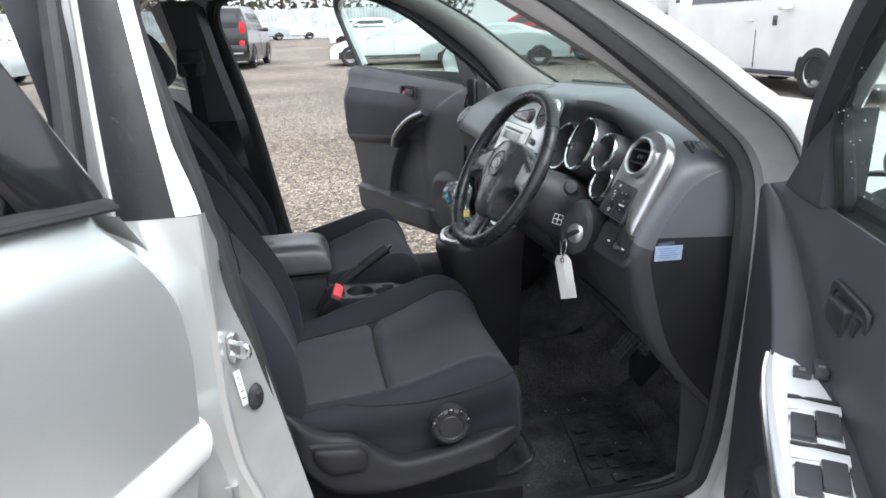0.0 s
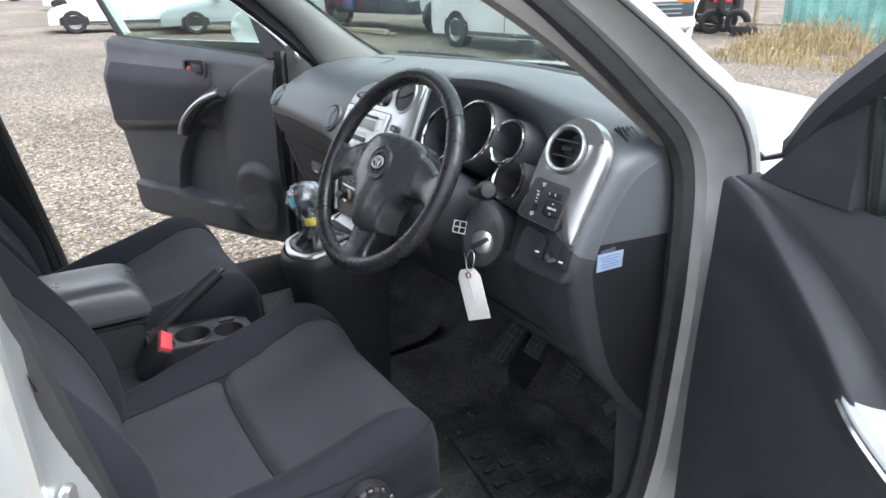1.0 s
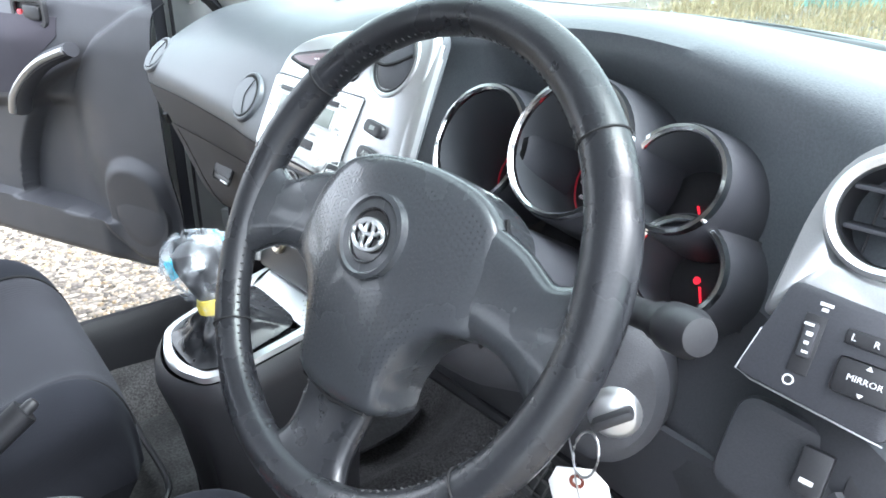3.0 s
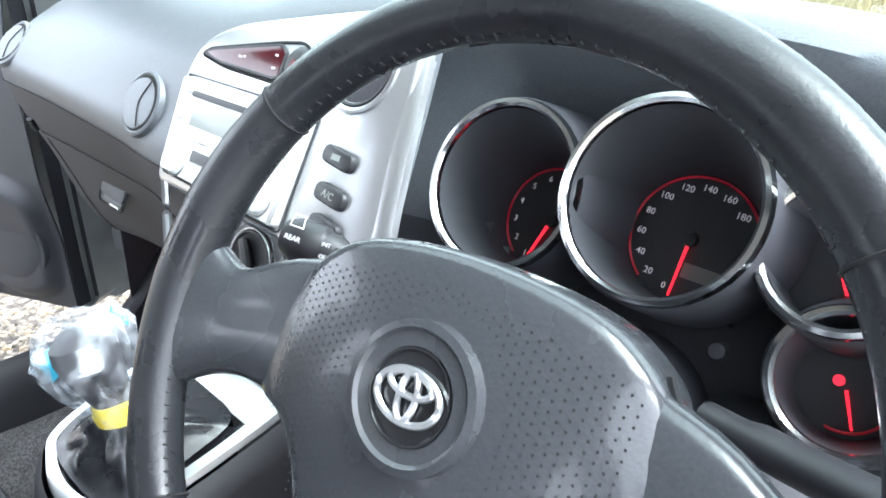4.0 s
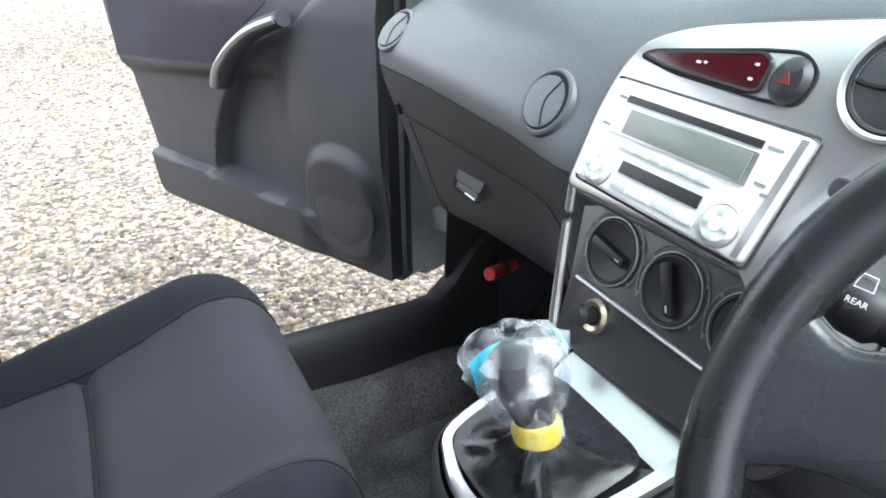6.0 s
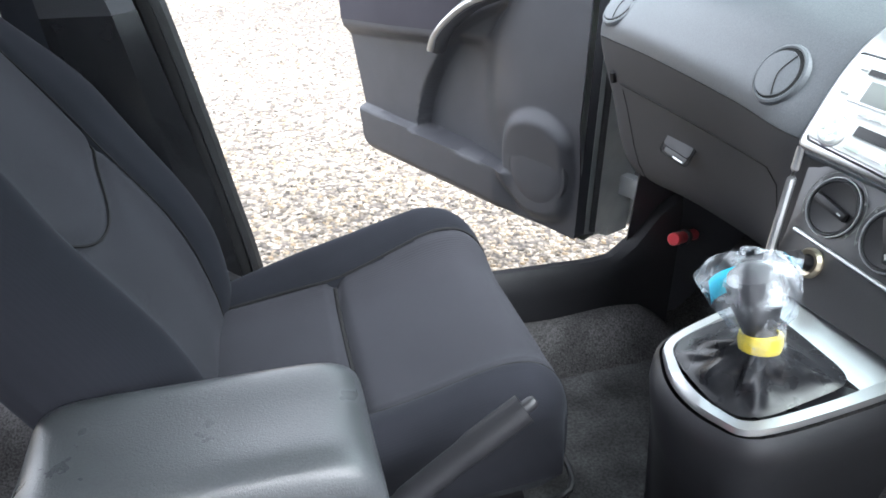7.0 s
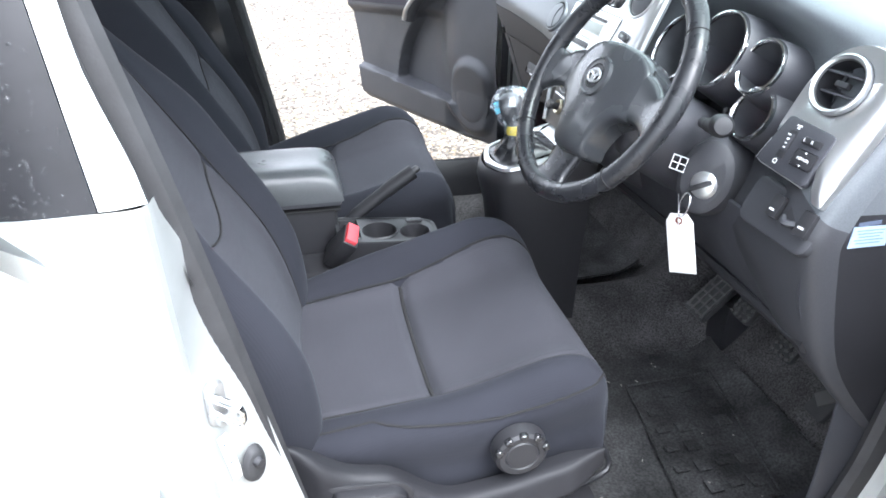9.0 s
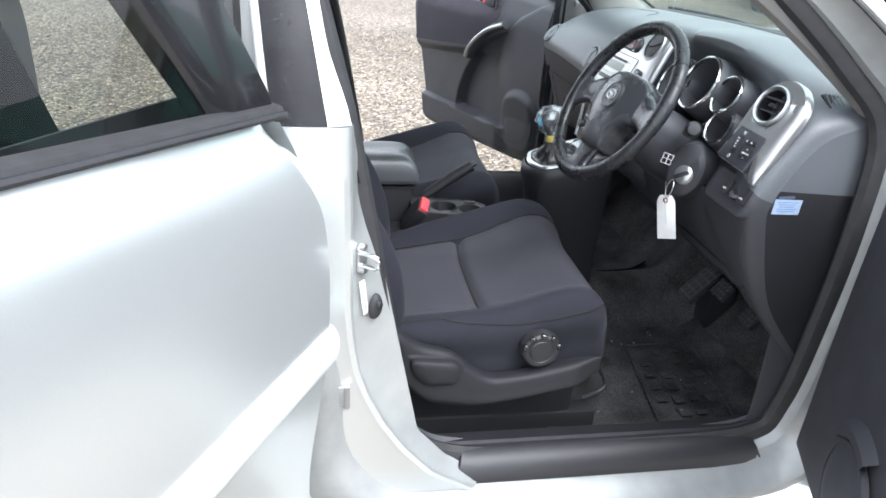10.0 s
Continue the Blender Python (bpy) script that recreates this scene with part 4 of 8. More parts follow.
    if side < 0:
        rnd = random.Random(23)
        bm = bmesh.new()
        for _ in range(260):
            s_, z_ = rnd.uniform(0.285, 1.05), rnd.uniform(1.16, 1.50)
            if z_ < 1.14 + 0.62 * (s_ - 0.02):
                r = rnd.uniform(0.0005, 0.0014)
                bmesh.ops.create_icosphere(bm, subdivisions=1, radius=r, matrix=Matrix.Translation(L(s_, inn(z_) + 0.003, z_)))
        part("raindrop", bm, material("pane_water_bead", (0.75, 0.78, 0.80), 0.12, spec=0.8), door, "rain drops on the window", kind="stuff")
    part("window_frame", tube(fp, 0.022 if side < 0 else 0.013, 8, False, 1.1, (0, 0, 1)), BLACK if side > 0 else PLASTIC, door, "black window frame" if side > 0 else "dark window frame lining")
    if side > 0:
        part("frame_strip", tube([L(p.x, p.y, p.z) for p in spline([(0.036, -0.052, 1.138), (0.057, -0.050, 1.164), (0.096, -0.048, 1.196), (0.147, -0.046, 1.229), (0.198, -0.044, 1.262), (0.255, -0.043, 1.292), (0.46, -0.035, 1.412)], 5)], 0.0095, 8), SILVER, door, "silver edge of the window frame")
    if side < 0:
        part("glass_channel", tube([L(s, inn(z) - 0.006, z) for s, z in [(0.270, 1.15), (0.276, 1.298), (0.335, 1.338), (0.49, 1.416), (0.68, 1.490), (0.87, 1.524)]], 0.013, 6), RUBBER, door, "black glass channel")
    part("window_seal", tube([L(s, -0.060, top(s) - (0.004 if side > 0 else -0.006)) for s in lin(0.17, 1.07, 6)], 0.014 if side < 0 else 0.009, 8, False, 1.2), RUBBER, door, "black window seal")
    fo = [p + (L(0, -0.025, 0) - L(0, 0, 0)) for p in fp]
    part("frame_outside", tube(fo, 0.018, 6, False, 1.2), SILVER, door, "silver outer window frame")
    # triangular mirror sail
    tri = [(0.055, 1.146), (0.185, 1.138), (0.258, 1.300), (0.238, 1.288)] if side > 0 else [(0.072, 1.142), (0.16, 1.144), (0.268, 1.150), (0.272, 1.292), (0.235, 1.278)]
    fr = Matrix.Translation((0, 0, 0))
    def sail(thick0, thick1):
        ring0 = [L(s, thick0, z) for s, z in tri]
        c = Vector((0.17, 1.20)) if side > 0 else Vector((0.22, 1.19))
        ring1 = [L(c.x + (s - c.x) * 0.93, thick1, c.y + (z - c.y) * 0.93) for s, z in tri]
        return loft([ring0, [L(s, (thick0 + thick1) * 0.5, z) for s, z in tri], ring1], True, False, True)
    part("mirror_sail", sail(-0.10, -0.036) if side > 0 else sail(-0.06, -0.006), PLASTIC, door, "triangular dark mirror cover")
    part("check_strap", tube([L(-0.03, -0.06, 0.80), L(0.04, -0.06, 0.80)], 0.014, 8, False, 0.6), BLACK, door, "black door check strap")
    return door, L, m


PDOOR, PL, PM = front_door(1)
DDOOR, DL, DM = front_door(-1)


def mirror_housing():
    t = thing("wing_mirror", "dark-backed wing mirror on the open driver's door", "mirror", DL(0.22, -0.20, 1.20))
    c = DL(0.22, -0.205, 1.205)
    ax = (DL(1, 0, 0) - DL(0, 0, 0))
    fr = frame_at(c, ax, (0, 0, 1))
    part("housing", lathe([(0.0, -0.09), (0.05, -0.082), (0.08, -0.05), (0.092, 0.0), (0.088, 0.015)], fr, 28, sx=0.78, sy=1.15), BLACK, t)
    part("mirror_glass", lathe([(0, 0.012), (0.083, 0.012), (0.085, 0.008)], fr, 28, sx=0.78, sy=1.15), CHROME, t, "mirror glass")
    part("arm", tube([DL(0.20, -0.12, 1.16), DL(0.22, -0.19, 1.18)], 0.03, 10), BLACK, t)


mirror_housing()


def folded_mirror():
    """The passenger's mirror, folded back along its door."""
    t = thing("wing_mirror", "silver wing mirror folded back against the passenger door", "mirror", PL(0.44, -0.24, 1.22))
    fr = frame_at(PL(0.44, -0.235, 1.225), PL(0, 1, 0) - PL(0, 0, 0), (0, 0, 1))
    part("housing", lathe([(0.0, -0.075), (0.05, -0.066), (0.085, -0.035), (0.098, 0.0), (0.095, 0.020), (0.088, 0.026), (0.0, 0.030)], fr, 32, sx=0.80, sy=1.22), SILVER, t, "silver painted shell")
    part("arm", tube([PL(0.22, -0.13, 1.165), PL(0.30, -0.20, 1.170), PL(0.38, -0.235, 1.19)], 0.026, 10), BLACK, t, "black folding arm")


folded_mirror()


def switch_panel():
    """Silver arm rest panel with mirror, lock and window switches on the driver's door."""
    # stations along the arm rest: distance from hinge, inner edge, outer edge, height
    ST = [(0.405, 0.072, 0.022, 0.998), (0.45, 0.086, 0.024, 0.992), (0.52, 0.100, 0.026, 0.985), (0.60, 0.112, 0.034, 0.980), (0.70, 0.124, 0.050, 0.976), (0.80, 0.120, 0.060, 0.975)]
    fine = spline([(a, b, d) for a, b, c, d in ST], 5)
    outer = [p.y for p in spline([(a, c, d) for a, b, c, d in ST], 5)]
    rings = []
    for p, o in zip(fine, outer):
        rings.append([DL(p.x, n, p.z + dz) for n, dz in ((o - 0.002, -0.010), (o, 0.002), (o + 0.2 * (p.y - o), 0.005), ((o + p.y) / 2, 0.006), (p.y - 0.006, 0.003), (p.y, -0.004), (p.y, -0.014))])
    part("switch_panel", loft(rings, False), BRIGHT, DDOOR, "satin silver switch panel")
    part("switch_panel_edge", tube([DL(p.x, p.y + 0.003, p.z - 0.010) for p in fine], 0.004, 6), CHROME, DDOOR, "bright edge strip")
    def deck(s_):
        i = min(range(len(fine)), key=lambda j: abs(fine[j].x - s_))
        return fine[i].z + 0.005
    along = (DL(1, 0.24, -0.06) - DL(0, 0, 0)).normalized()
    def button(s_, n_, w, l, h=0.008, name="window_switch", lift=0.0):
        fr = frame_at(DL(s_, n_, deck(s_) + lift), Vector((0, 0, 1)), along)
        return part(name, box(0, 0, h / 2 - 0.002, l, w, h, 0.002, fr), PLASTIC, DDOOR, "black switch"), fr
    b, fr = button(0.473, 0.052, 0.020, 0.022, 0.009, "lock_switch")
    part("symbol", box(0, 0, 0.0078, 0.008, 0.007, 0.0006, 0, fr), METAL, b)
    b, fr = button(0.466, 0.029, 0.016, 0.036, 0.011, "mirror_switch")
    part("symbol", box(0.004, 0, 0.0098, 0.005, 0.008, 0.0006, 0, fr), METAL, b)
    for row, ((s1, n1), (s2, n2)) in enumerate((((0.586, 0.080), (0.579, 0.053)), ((0.676, 0.098), (0.669, 0.072)))):
        mid_s, mid_n = (s1 + s2) / 2 - 0.045, (n1 + n2) / 2 - 0.011
        fr = frame_at(DL(mid_s, mid_n, deck(mid_s)), Vector((0, 0, 1)), along)
        rec = part("finger_recess", box(-0.012, 0, 0.0008, 0.009, 0.054, 0.0022, 0.0006, fr), BLACK, DDOOR, "dark finger recess")
        part("recess_ramp", box(0.006, 0, 0.0010, 0.020, 0.054, 0.0026, 0.001, fr), BRIGHT, rec)
        for s_, n_ in ((s1, n1), (s2, n2)):
            b, fr = button(s_, n_, 0.0235, 0.048, 0.009)
            part("switch_frame", box(0, 0, 0.0004, 0.053, 0.0275, 0.0024, 0.001, fr), CHROME, b)


switch_panel()


def rear_door(side):
    m = door_pose(0.190, 0.771, side, 62) if side < 0 else door_pose(0.165, 0.855, side, 62)
    d = thing("rear_door", "silver rear door standing open, with tinted glass" if side < 0 else "silver rear door standing open on the passenger side", "car door", group="rear doors", m=m)
    L = lambda s, n, z: m @ Vector((s, side * n, z))
    BELT = 1.222
    def belt(s_):
        return 1.174 + 0.086 * min(s_, 0.75)
    def end(z):
        return 0.98 - 0.30 * step(0.75, 0.35, z)
    def front(z):
        return 0.048 + 0.012 * step(0.95, 0.80, z) + 0.085 * step(0.84, 0.55, z) + 0.110 * step(1.00, 1.24, z) ** 1.3
    def outer(u, v):
        z = 0.33 + (BELT - 0.33) * v
        e = math.sin(math.pi * min(1, 0.10 + 0.90 * v))
        s = front(z) + (end(z) - front(z)) * u
        z += (belt(s) - BELT) * step(0.55, 1.0, v)
        roll = 0.055 * (1 - step(0.0, 0.045, u))
        return L(s, -0.010 - 0.040 * e ** 0.7 + 0.022 * step(0.90, 1.0, v) + roll, z)
    part("outer_skin", skin(outer, [0, 0.004, 0.010, 0.02, 0.03, 0.05] + lin(0.08, 1, 18), lin(0, 1, 34), 0.003), SILVER, d, "silver outer skin with soft bulge")
    edge = [(front(z) + 0.002, z) for z in lin(1.165, 0.33, 16)]
    part("shut_face", loft([[L(s, n, z) for s, z in edge] for n in (0.012, 0.03, 0.07, 0.10)], False), SHADED_SILVER, d, "silver door edge")
    # rubbing strip
    def strip(u, v):
        z = 0.762 + 0.058 * v
        s = front(z) + 0.004 + 0.82 * u
        w = (s - front(z)) / (end(z) - front(z))
        return Vector(outer(w, (z - 0.33) / (BELT - 0.33))) + (L(0, -0.011 * math.sin(math.pi * min(1, max(0, v))) ** 0.5 - 0.002, 0) - L(0, 0, 0))
    part("rubbing_strip", skin(strip, lin(0, 1, 24), lin(0, 1, 6), 0.006), material("pale_body_strip", (0.72, 0.74, 0.73), 0.45, wear=0.03) if side < 0 else SILVER, d, "pale moulded rubbing strip")
    part("inner_trim", skin(lambda u, v: L(0.10 + 0.82 * u, 0.10 + 0.02 * math.sin(math.pi * v), 0.36 + 0.85 * v), lin(0, 1, 8), lin(0, 1, 10), 0.004), PLASTIC, d, "dark inner trim")
    # window: the front of the frame leans back with the pillar
    fl = lambda z: 0.165 + 0.46 * (z - BELT)
    wl = lambda z: 0.292 + 0.55 * (z - BELT)
    tilt = lambda z: 0.010 + 0.22 * max(0, z - BELT)
    bm = bmesh.new()
    bm.faces.new([bm.verts.new(L(s, tilt(z), z)) for s, z in [(0.27, 1.19), (wl(1.53) - 0.02, 1.53), (0.60, 1.555), (0.88, 1.47), (0.95, 1.22)]])
    pane = part("window_glass", bm, TINTED, d, "tinted window glass")
    pane.visible_shadow = False
    rows = []
    for z in lin(BELT - 0.03, 1.54, 10):
        a, b = fl(z), wl(z)
        rows.append([L(s, tilt(z) + n, z) for s, n in ((a, 0.035), (a, -0.002), (a + 0.012, -0.012), (b - 0.03, -0.012), (b - 0.008, -0.004), (b, 0.004), (b, 0.035))])
    part("window_sash", loft(rows, True), GLOSS, d, "wide black window sash")
    path = [L(p.x, tilt(p.y) - 0.004, p.y) for p in spline([(fl(1.54) + 0.03, 1.535, 0), (0.45, 1.57, 0), (0.62, 1.57, 0), (0.88, 1.49, 0), (0.95, 1.36, 0), (0.965, 1.22, 0)], 5)]
    part("window_frame", tube(path, 0.030, 8, False, 0.6, (0, 0, 1)), GLOSS, d, "black window frame")
    part("belt_seal", loft([[L(s, n, belt(s) + z) for n, z in ((0.02, 0.0), (-0.010, -0.002), (-0.016, 0.003), (-0.013, 0.010), (0.004, 0.014), (0.015, 0.012))] for s in lin(0.160, 0.97, 14)], True, False, True), RUBBER, d, "wide black belt moulding")
    part("belt_lip", tube([L(s, -0.020, belt(s) + 0.001) for s in lin(0.165, 0.97, 12)], 0.005, 6), BLACK, d)
    hnd = [L(0.76, -0.045, 1.02), L(0.79, -0.085, 1.025), L(0.88, -0.085, 1.03), L(0.91, -0.045, 1.03)]
    part("door_handle", tube(spline(hnd, 5), 0.014, 10, False, 0.8), SILVER, d, "silver outside handle")
    return d


for s in (-1, 1):
    rear_door(s)

# ---- seats ----
def seat(cy, xs, driver):
    out = -1 if cy < 0 else 1
    name = "driver_seat" if driver else "passenger_seat"
    st = thing(name, "charcoal cloth driver's seat with grey ribbed insert and height knob" if driver else "charcoal cloth passenger seat with grey ribbed insert", "car seat", (xs - 0.1, cy, 0.33), group="front seats")
    HW, HL, ZB = 0.268, 0.315, 0.53
    IN = 0.62
    lift = 1.05
    if not driver:
        out = -out
    def warp(t):
        return math.copysign(1 - (1 - abs(t)) ** 1.7, t)
    def edgef(t, p=5.0):
        return max(0.0, 1 - abs(t) ** p) ** 0.42
    def shoulder(b):
        return 0.668 - 0.006 * bumpf(b, 0, 0.4) + 0.022 * step(0.2, 0.9, b)
    def cushion(u, v):
        a, b = warp(u), warp(v)
        y = cy + HW * a * (1 - 0.045 * b * b)
        nose = 1 - 0.10 * abs(a) ** 4
        x = xs + (HL * (b if b < 0 else b * nose)) - 0.01
        t = 0.650 + 0.012 * b + 0.052 * step(0.0, 0.9, b) - 0.006 * bumpf(a, 0, 0.5) * (1 - b * b)
        t += (0.092 if a * out < 0 else 0.036) * bumpf(abs(a), 0.82, 0.21) * (1 - 0.35 * step(0.5, 1, b)) * (0.08 + 0.92 * step(-1.05, 0.30, b)) * lift
        t -= 0.009 * bumpf(abs(a), IN + 0.09 * max(0, b), 0.024)
        if abs(a) < IN:
            t -= 0.016 * bumpf(b, 0.02, 0.030)
        t -= 0.006 * math.exp(-((b + 0.95) / 0.1) ** 2)
        z = ZB + (t - ZB) * edgef(a, 11) * edgef(b, 8)
        # below the piped shoulder the side tucks in
        y -= math.copysign(0.030 * step(shoulder(b), shoulder(b) - 0.10, z) * step(0.7, 0.9, abs(a)), a)
        return Vector((x, y, z))
    us, vs = lin(-1, 1, 120), lin(-1, 1, 120)
    inside = lambda u, v: abs(warp(u)) < IN + 0.09 * max(0, warp(v))
    cu = part("cushion", skin(cushion, us, vs, 0, inside), INSERT, st, "grey ribbed cloth cushion insert", 70)
    for sg in (-1, 1):
        part("cushion_bolster", skin(cushion, us, vs, 0, lambda u, v: u * sg > 0 and not inside(u, v)), CLOTH, cu, "charcoal cloth cushion bolster", 70)
    seam = [cushion(u, 0.012) + Vector((0, 0, 0.0040)) for u in us if abs(warp(u)) < IN - 0.005]
    part("seam", tube(seam, 0.0036, 6), SEAM, cu, "sunken cross seam")
    for sg in (-1, 1):
        line = []
        for v in lin(-0.96, 0.93, 40):
            w = (IN + 0.09 * max(0, warp(v)))
            u = sg * (1 - (1 - w) ** (1 / 1.7))
            line.append(cushion(u, v) + Vector((0, 0, 0.0028)))
        part("seam", tube(line, 0.0024, 5), SEAM, cu, "sunken side seam")
    # cushion's sides fall to the base
    rim = [cushion(u, -1) for u in lin(-1, 1, 30)] + [cushion(1, v) for v in lin(-1, 1, 30)] + [cushion(u, 1) for u in lin(1, -1, 30)] + [cushion(-1, v) for v in lin(1, -1, 30)]
    c = Vector((xs, cy, 0))
    low = [Vector((c.x + (p.x - c.x) * 0.95, c.y + (p.y - c.y) * 0.84, 0.47)) for p in rim]
    part("cushion_skirt", loft([rim, [(a + b) / 2 for a, b in zip(rim, low)], low], True), CLOTH, cu, "dark cloth side")
    # piped seam along the outer side
    pipe = []
    for v in lin(-0.80, 0.80, 40):
        col = [cushion(out * u, v) for u in lin(0.35, 1, 160)]
        pipe.append(min(col[60:], key=lambda p: abs(p.z - shoulder(warp(v)))) + Vector((0, out * 0.001, 0.0005)))
    if driver:
        part("side_seam", tube(pipe, 0.0022, 6), SEAM, cu, "piped seam along the side")
    # backrest
    A, F = Vector((-0.407, 0, 0.914)), Vector((0.914, 0, 0.407))
    base = Vector((xs - (0.215 if driver else 0.212), cy, 0.600))
    LEN = 0.69
    def half(t):
        return 0.262 - 0.018 * bumpf(t, 0, 0.2) - 0.075 * step(0.55, 1.0, t)
    BIN = 0.60
    def front_f(a, t):
        d = 0.030 + 0.062 * bumpf(abs(a), 0.84, 0.24) * (1 - 0.75 * step(0.62, 0.95, t)) * (0.6 + 0.4 * step(0, 0.25, t)) + 0.022 * bumpf(t, 0.32, 0.2)
        d -= 0.008 * bumpf(abs(a), BIN - 0.06 * t, 0.024)
        if abs(a) < BIN - 0.06 * t:
            d -= 0.009 * bumpf(t, 0.45 + 0.34 * a * a, 0.017)
        return d
    def back(u, v):
        a = warp(u)
        t = (warp(v) + 1) / 2
        tt = 2 * t - 1
        e = edgef(a, 6) * (edgef(tt, 9) if tt > 0 else edgef(tt, 12))
        f = -0.03 + (front_f(a, t) + 0.03) * e
        corner = 0.10 * abs(a) ** 4 * step(0.6, 1, t)
        return base + A * (LEN * (t - corner * 0.35)) + F * f + Vector((0, half(t) * a, 0))
    ins = lambda u, v: abs(warp(u)) < BIN - 0.06 * (warp(v) + 1) / 2 and warp(v) < 0.80
    bk = part("backrest", skin(back, us, vs, 0, lambda u, v: not ins(u, v)), CLOTH, st, "charcoal cloth backrest bolster", 70)
    part("backrest_insert", skin(back, us, vs, 0, ins), INSERT, bk, "grey ribbed cloth insert", 70)
    for sg in (-1, 1):
        line = []
        for v in lin(-0.9, 0.55, 40):
            w = BIN - 0.06 * (warp(v) + 1) / 2
            line.append(back(sg * (1 - (1 - w) ** (1 / 1.7)), v) + F * 0.003)
        part("seam", tube(line, 0.0013, 5), SEAM, bk, "sunken side seam")
    line = []
    for u in us:
        a = warp(u)
        if abs(a) < BIN - 0.03:
            t = 0.45 + 0.34 * a * a
            w = 2 * t - 1
            line.append(back(u, math.copysign(1 - (1 - abs(w)) ** (1 / 1.7), w)) + F * 0.0035)
    part("seam", tube(line, 0.0019, 5), SEAM, bk, "curved cross seam")
    def rear(u, v):
        a = warp(u)
        t = (warp(v) + 1) / 2
        tt = 2 * t - 1
        corner = 0.10 * abs(a) ** 4 * step(0.6, 1, t)
        return base + A * (LEN * (t - corner * 0.35)) + F * (-0.03 - 0.055 * edgef(a, 5) * edgef(tt, 8)) + Vector((0, half(t) * a, 0))
    part("backrest_shell", skin(rear, lin(-1, 1, 30), lin(-1, 1, 30)), CLOTH, bk, "dark cloth seat back")
    # head restraint
    hb = base + A * (LEN + (0.088 if driver else 0.110)) + F * (0.015 if driver else 0.035)
    rings = []
    for v in lin(-1, 1, 16):
        s = max(0.03, 1 - abs(v) ** 3.2) ** 0.5
        ring = []
        for k in range(28):
            q = 2 * math.pi * k / 28
            cx, sx = math.cos(q), math.sin(q)
            ring.append(hb + A * (0.095 * v) + Vector((0, 0.138 * s * math.copysign(abs(cx) ** 0.6, cx), 0)) + F * (0.052 * s * math.copysign(abs(sx) ** 0.75, sx) - 0.01 * v))
        rings.append(ring)
    hr = part("head_restraint", loft(rings, True, False, True), CLOTH, st, "charcoal cloth head restraint", 70)
    for dy in (-0.055, 0.055):
        part("post", tube([base + A * (LEN - 0.05) + Vector((0, dy, 0)), hb + Vector((0, dy, 0))], 0.006, 8), CHROME, hr)
    # frame, rails and outer valance
    part("seat_base", box(xs - 0.01, cy, 0.435, 0.48, 0.42, 0.10, 0.02), BLACK, st, "black metal seat base")
    for dy in (-0.19, 0.19):
        part("rail", box(xs - 0.02, cy + dy, 0.365, 0.62, 0.05, 0.055, 0.006), BLACK, st, "black slide rail")
    if not driver:
        out = -out
    ys = cy + out * 0.262
    TU, TZ = [0, 0.04, 0.134, 0.20, 0.30, 0.367, 0.474, 0.67, 0.907, 1.0], [0.700, 0.687, 0.642, 0.630, 0.621, 0.588, 0.548, 0.558, 0.585, 0.590]
    BU, BZ = [0, 0.037, 0.107, 0.20, 0.39, 0.575, 0.918, 1.0], [0.645, 0.603, 0.541, 0.499, 0.485, 0.496, 0.530, 0.556]
    def soft(u, us_, zs_):
        return sum(np.interp(u + k * 0.02, us_, zs_) for k in (-2, -1, 0, 1, 2)) / 5
    rings = []
    for u in lin(0, 1, 60):
        top, bot = soft(u, TU, TZ), soft(u, BU, BZ)
        h = top - bot
        k = min(1, 0.25 + 9 * u, 0.15 + 7 * (1 - u))
        ring = []
        for n_, f in ((-0.014, 0.97), (0.004, 1.0), (0.013, 0.985), (0.019, 0.93), (0.022, 0.80), (0.024, 0.55), (0.027, 0.30), (0.030, 0.16), (0.027, 0.05), (0.018, 0.0), (0.0, -0.01), (-0.014, 0.03)):
            ring.append(Vector((xs - 0.235 + 0.485 * u, ys + out * (0.006 + n_ * k), bot + h * f)))
        rings.append(ring)
    va = part("valance", loft(rings, True, False, True), VALANCE, st, "curved black plastic seat valance", 60)
    if driver:
        fr = frame_at(Vector((xs - 0.125, ys + out * 0.026, 0.586)), (0, out, 0), (1, 0, 0))
        lv = [(-0.056, 0.034), (0.042, 0.024), (0.056, 0.004), (0.050, -0.030), (-0.020, -0.034), (-0.052, 0.004)]
        part("lever_recess", plate([(x_ * 1.16, y_ * 1.22) for x_, y_ in lv], 0.003, fr, 0.001, 0.014), BLACK, va, "dark recess round the lever")
        part("recline_lever", plate(lv, 0.018, fr, 0.007, 0.014, 0.004), VALANCE, st, "black recline lever")
        kf = frame_at(Vector((xs + 0.108, ys - out * 0.008, 0.614)), (0, out, 0), (1, 0, 0))
        kn = part("height_knob", lathe([(0.0, 0.026), (0.024, 0.026), (0.026, 0.024), (0.028, 0.026), (0.036, 0.026), (0.041, 0.022), (0.043, 0.014), (0.044, 0.0)], kf, 36), BLACK, st, "round black height knob")
        for k in range(5):
            q = radians(18 + 36 * k)
            part("knob_grip", box(0.0385, 0, 0.024, 0.012, 0.014, 0.012, 0.005, kf @ Matrix.Rotation(q, 4, "Z"), 3), GLOSS, kn, "glossy grip lobe")
    # front wire under the cushion
    part("slide_bar", tube(spline([(xs + 0.27, cy - 0.17, 0.40), (xs + 0.33, cy - 0.16, 0.43), (xs + 0.335, cy, 0.43), (xs + 0.33, cy + 0.16, 0.43), (xs + 0.27, cy + 0.17, 0.40)], 5), 0.006, 8), BLACK, st, "black slide bar")
    return st


seat(-0.392, 0.530, True)
seat(0.400, 0.458, False)


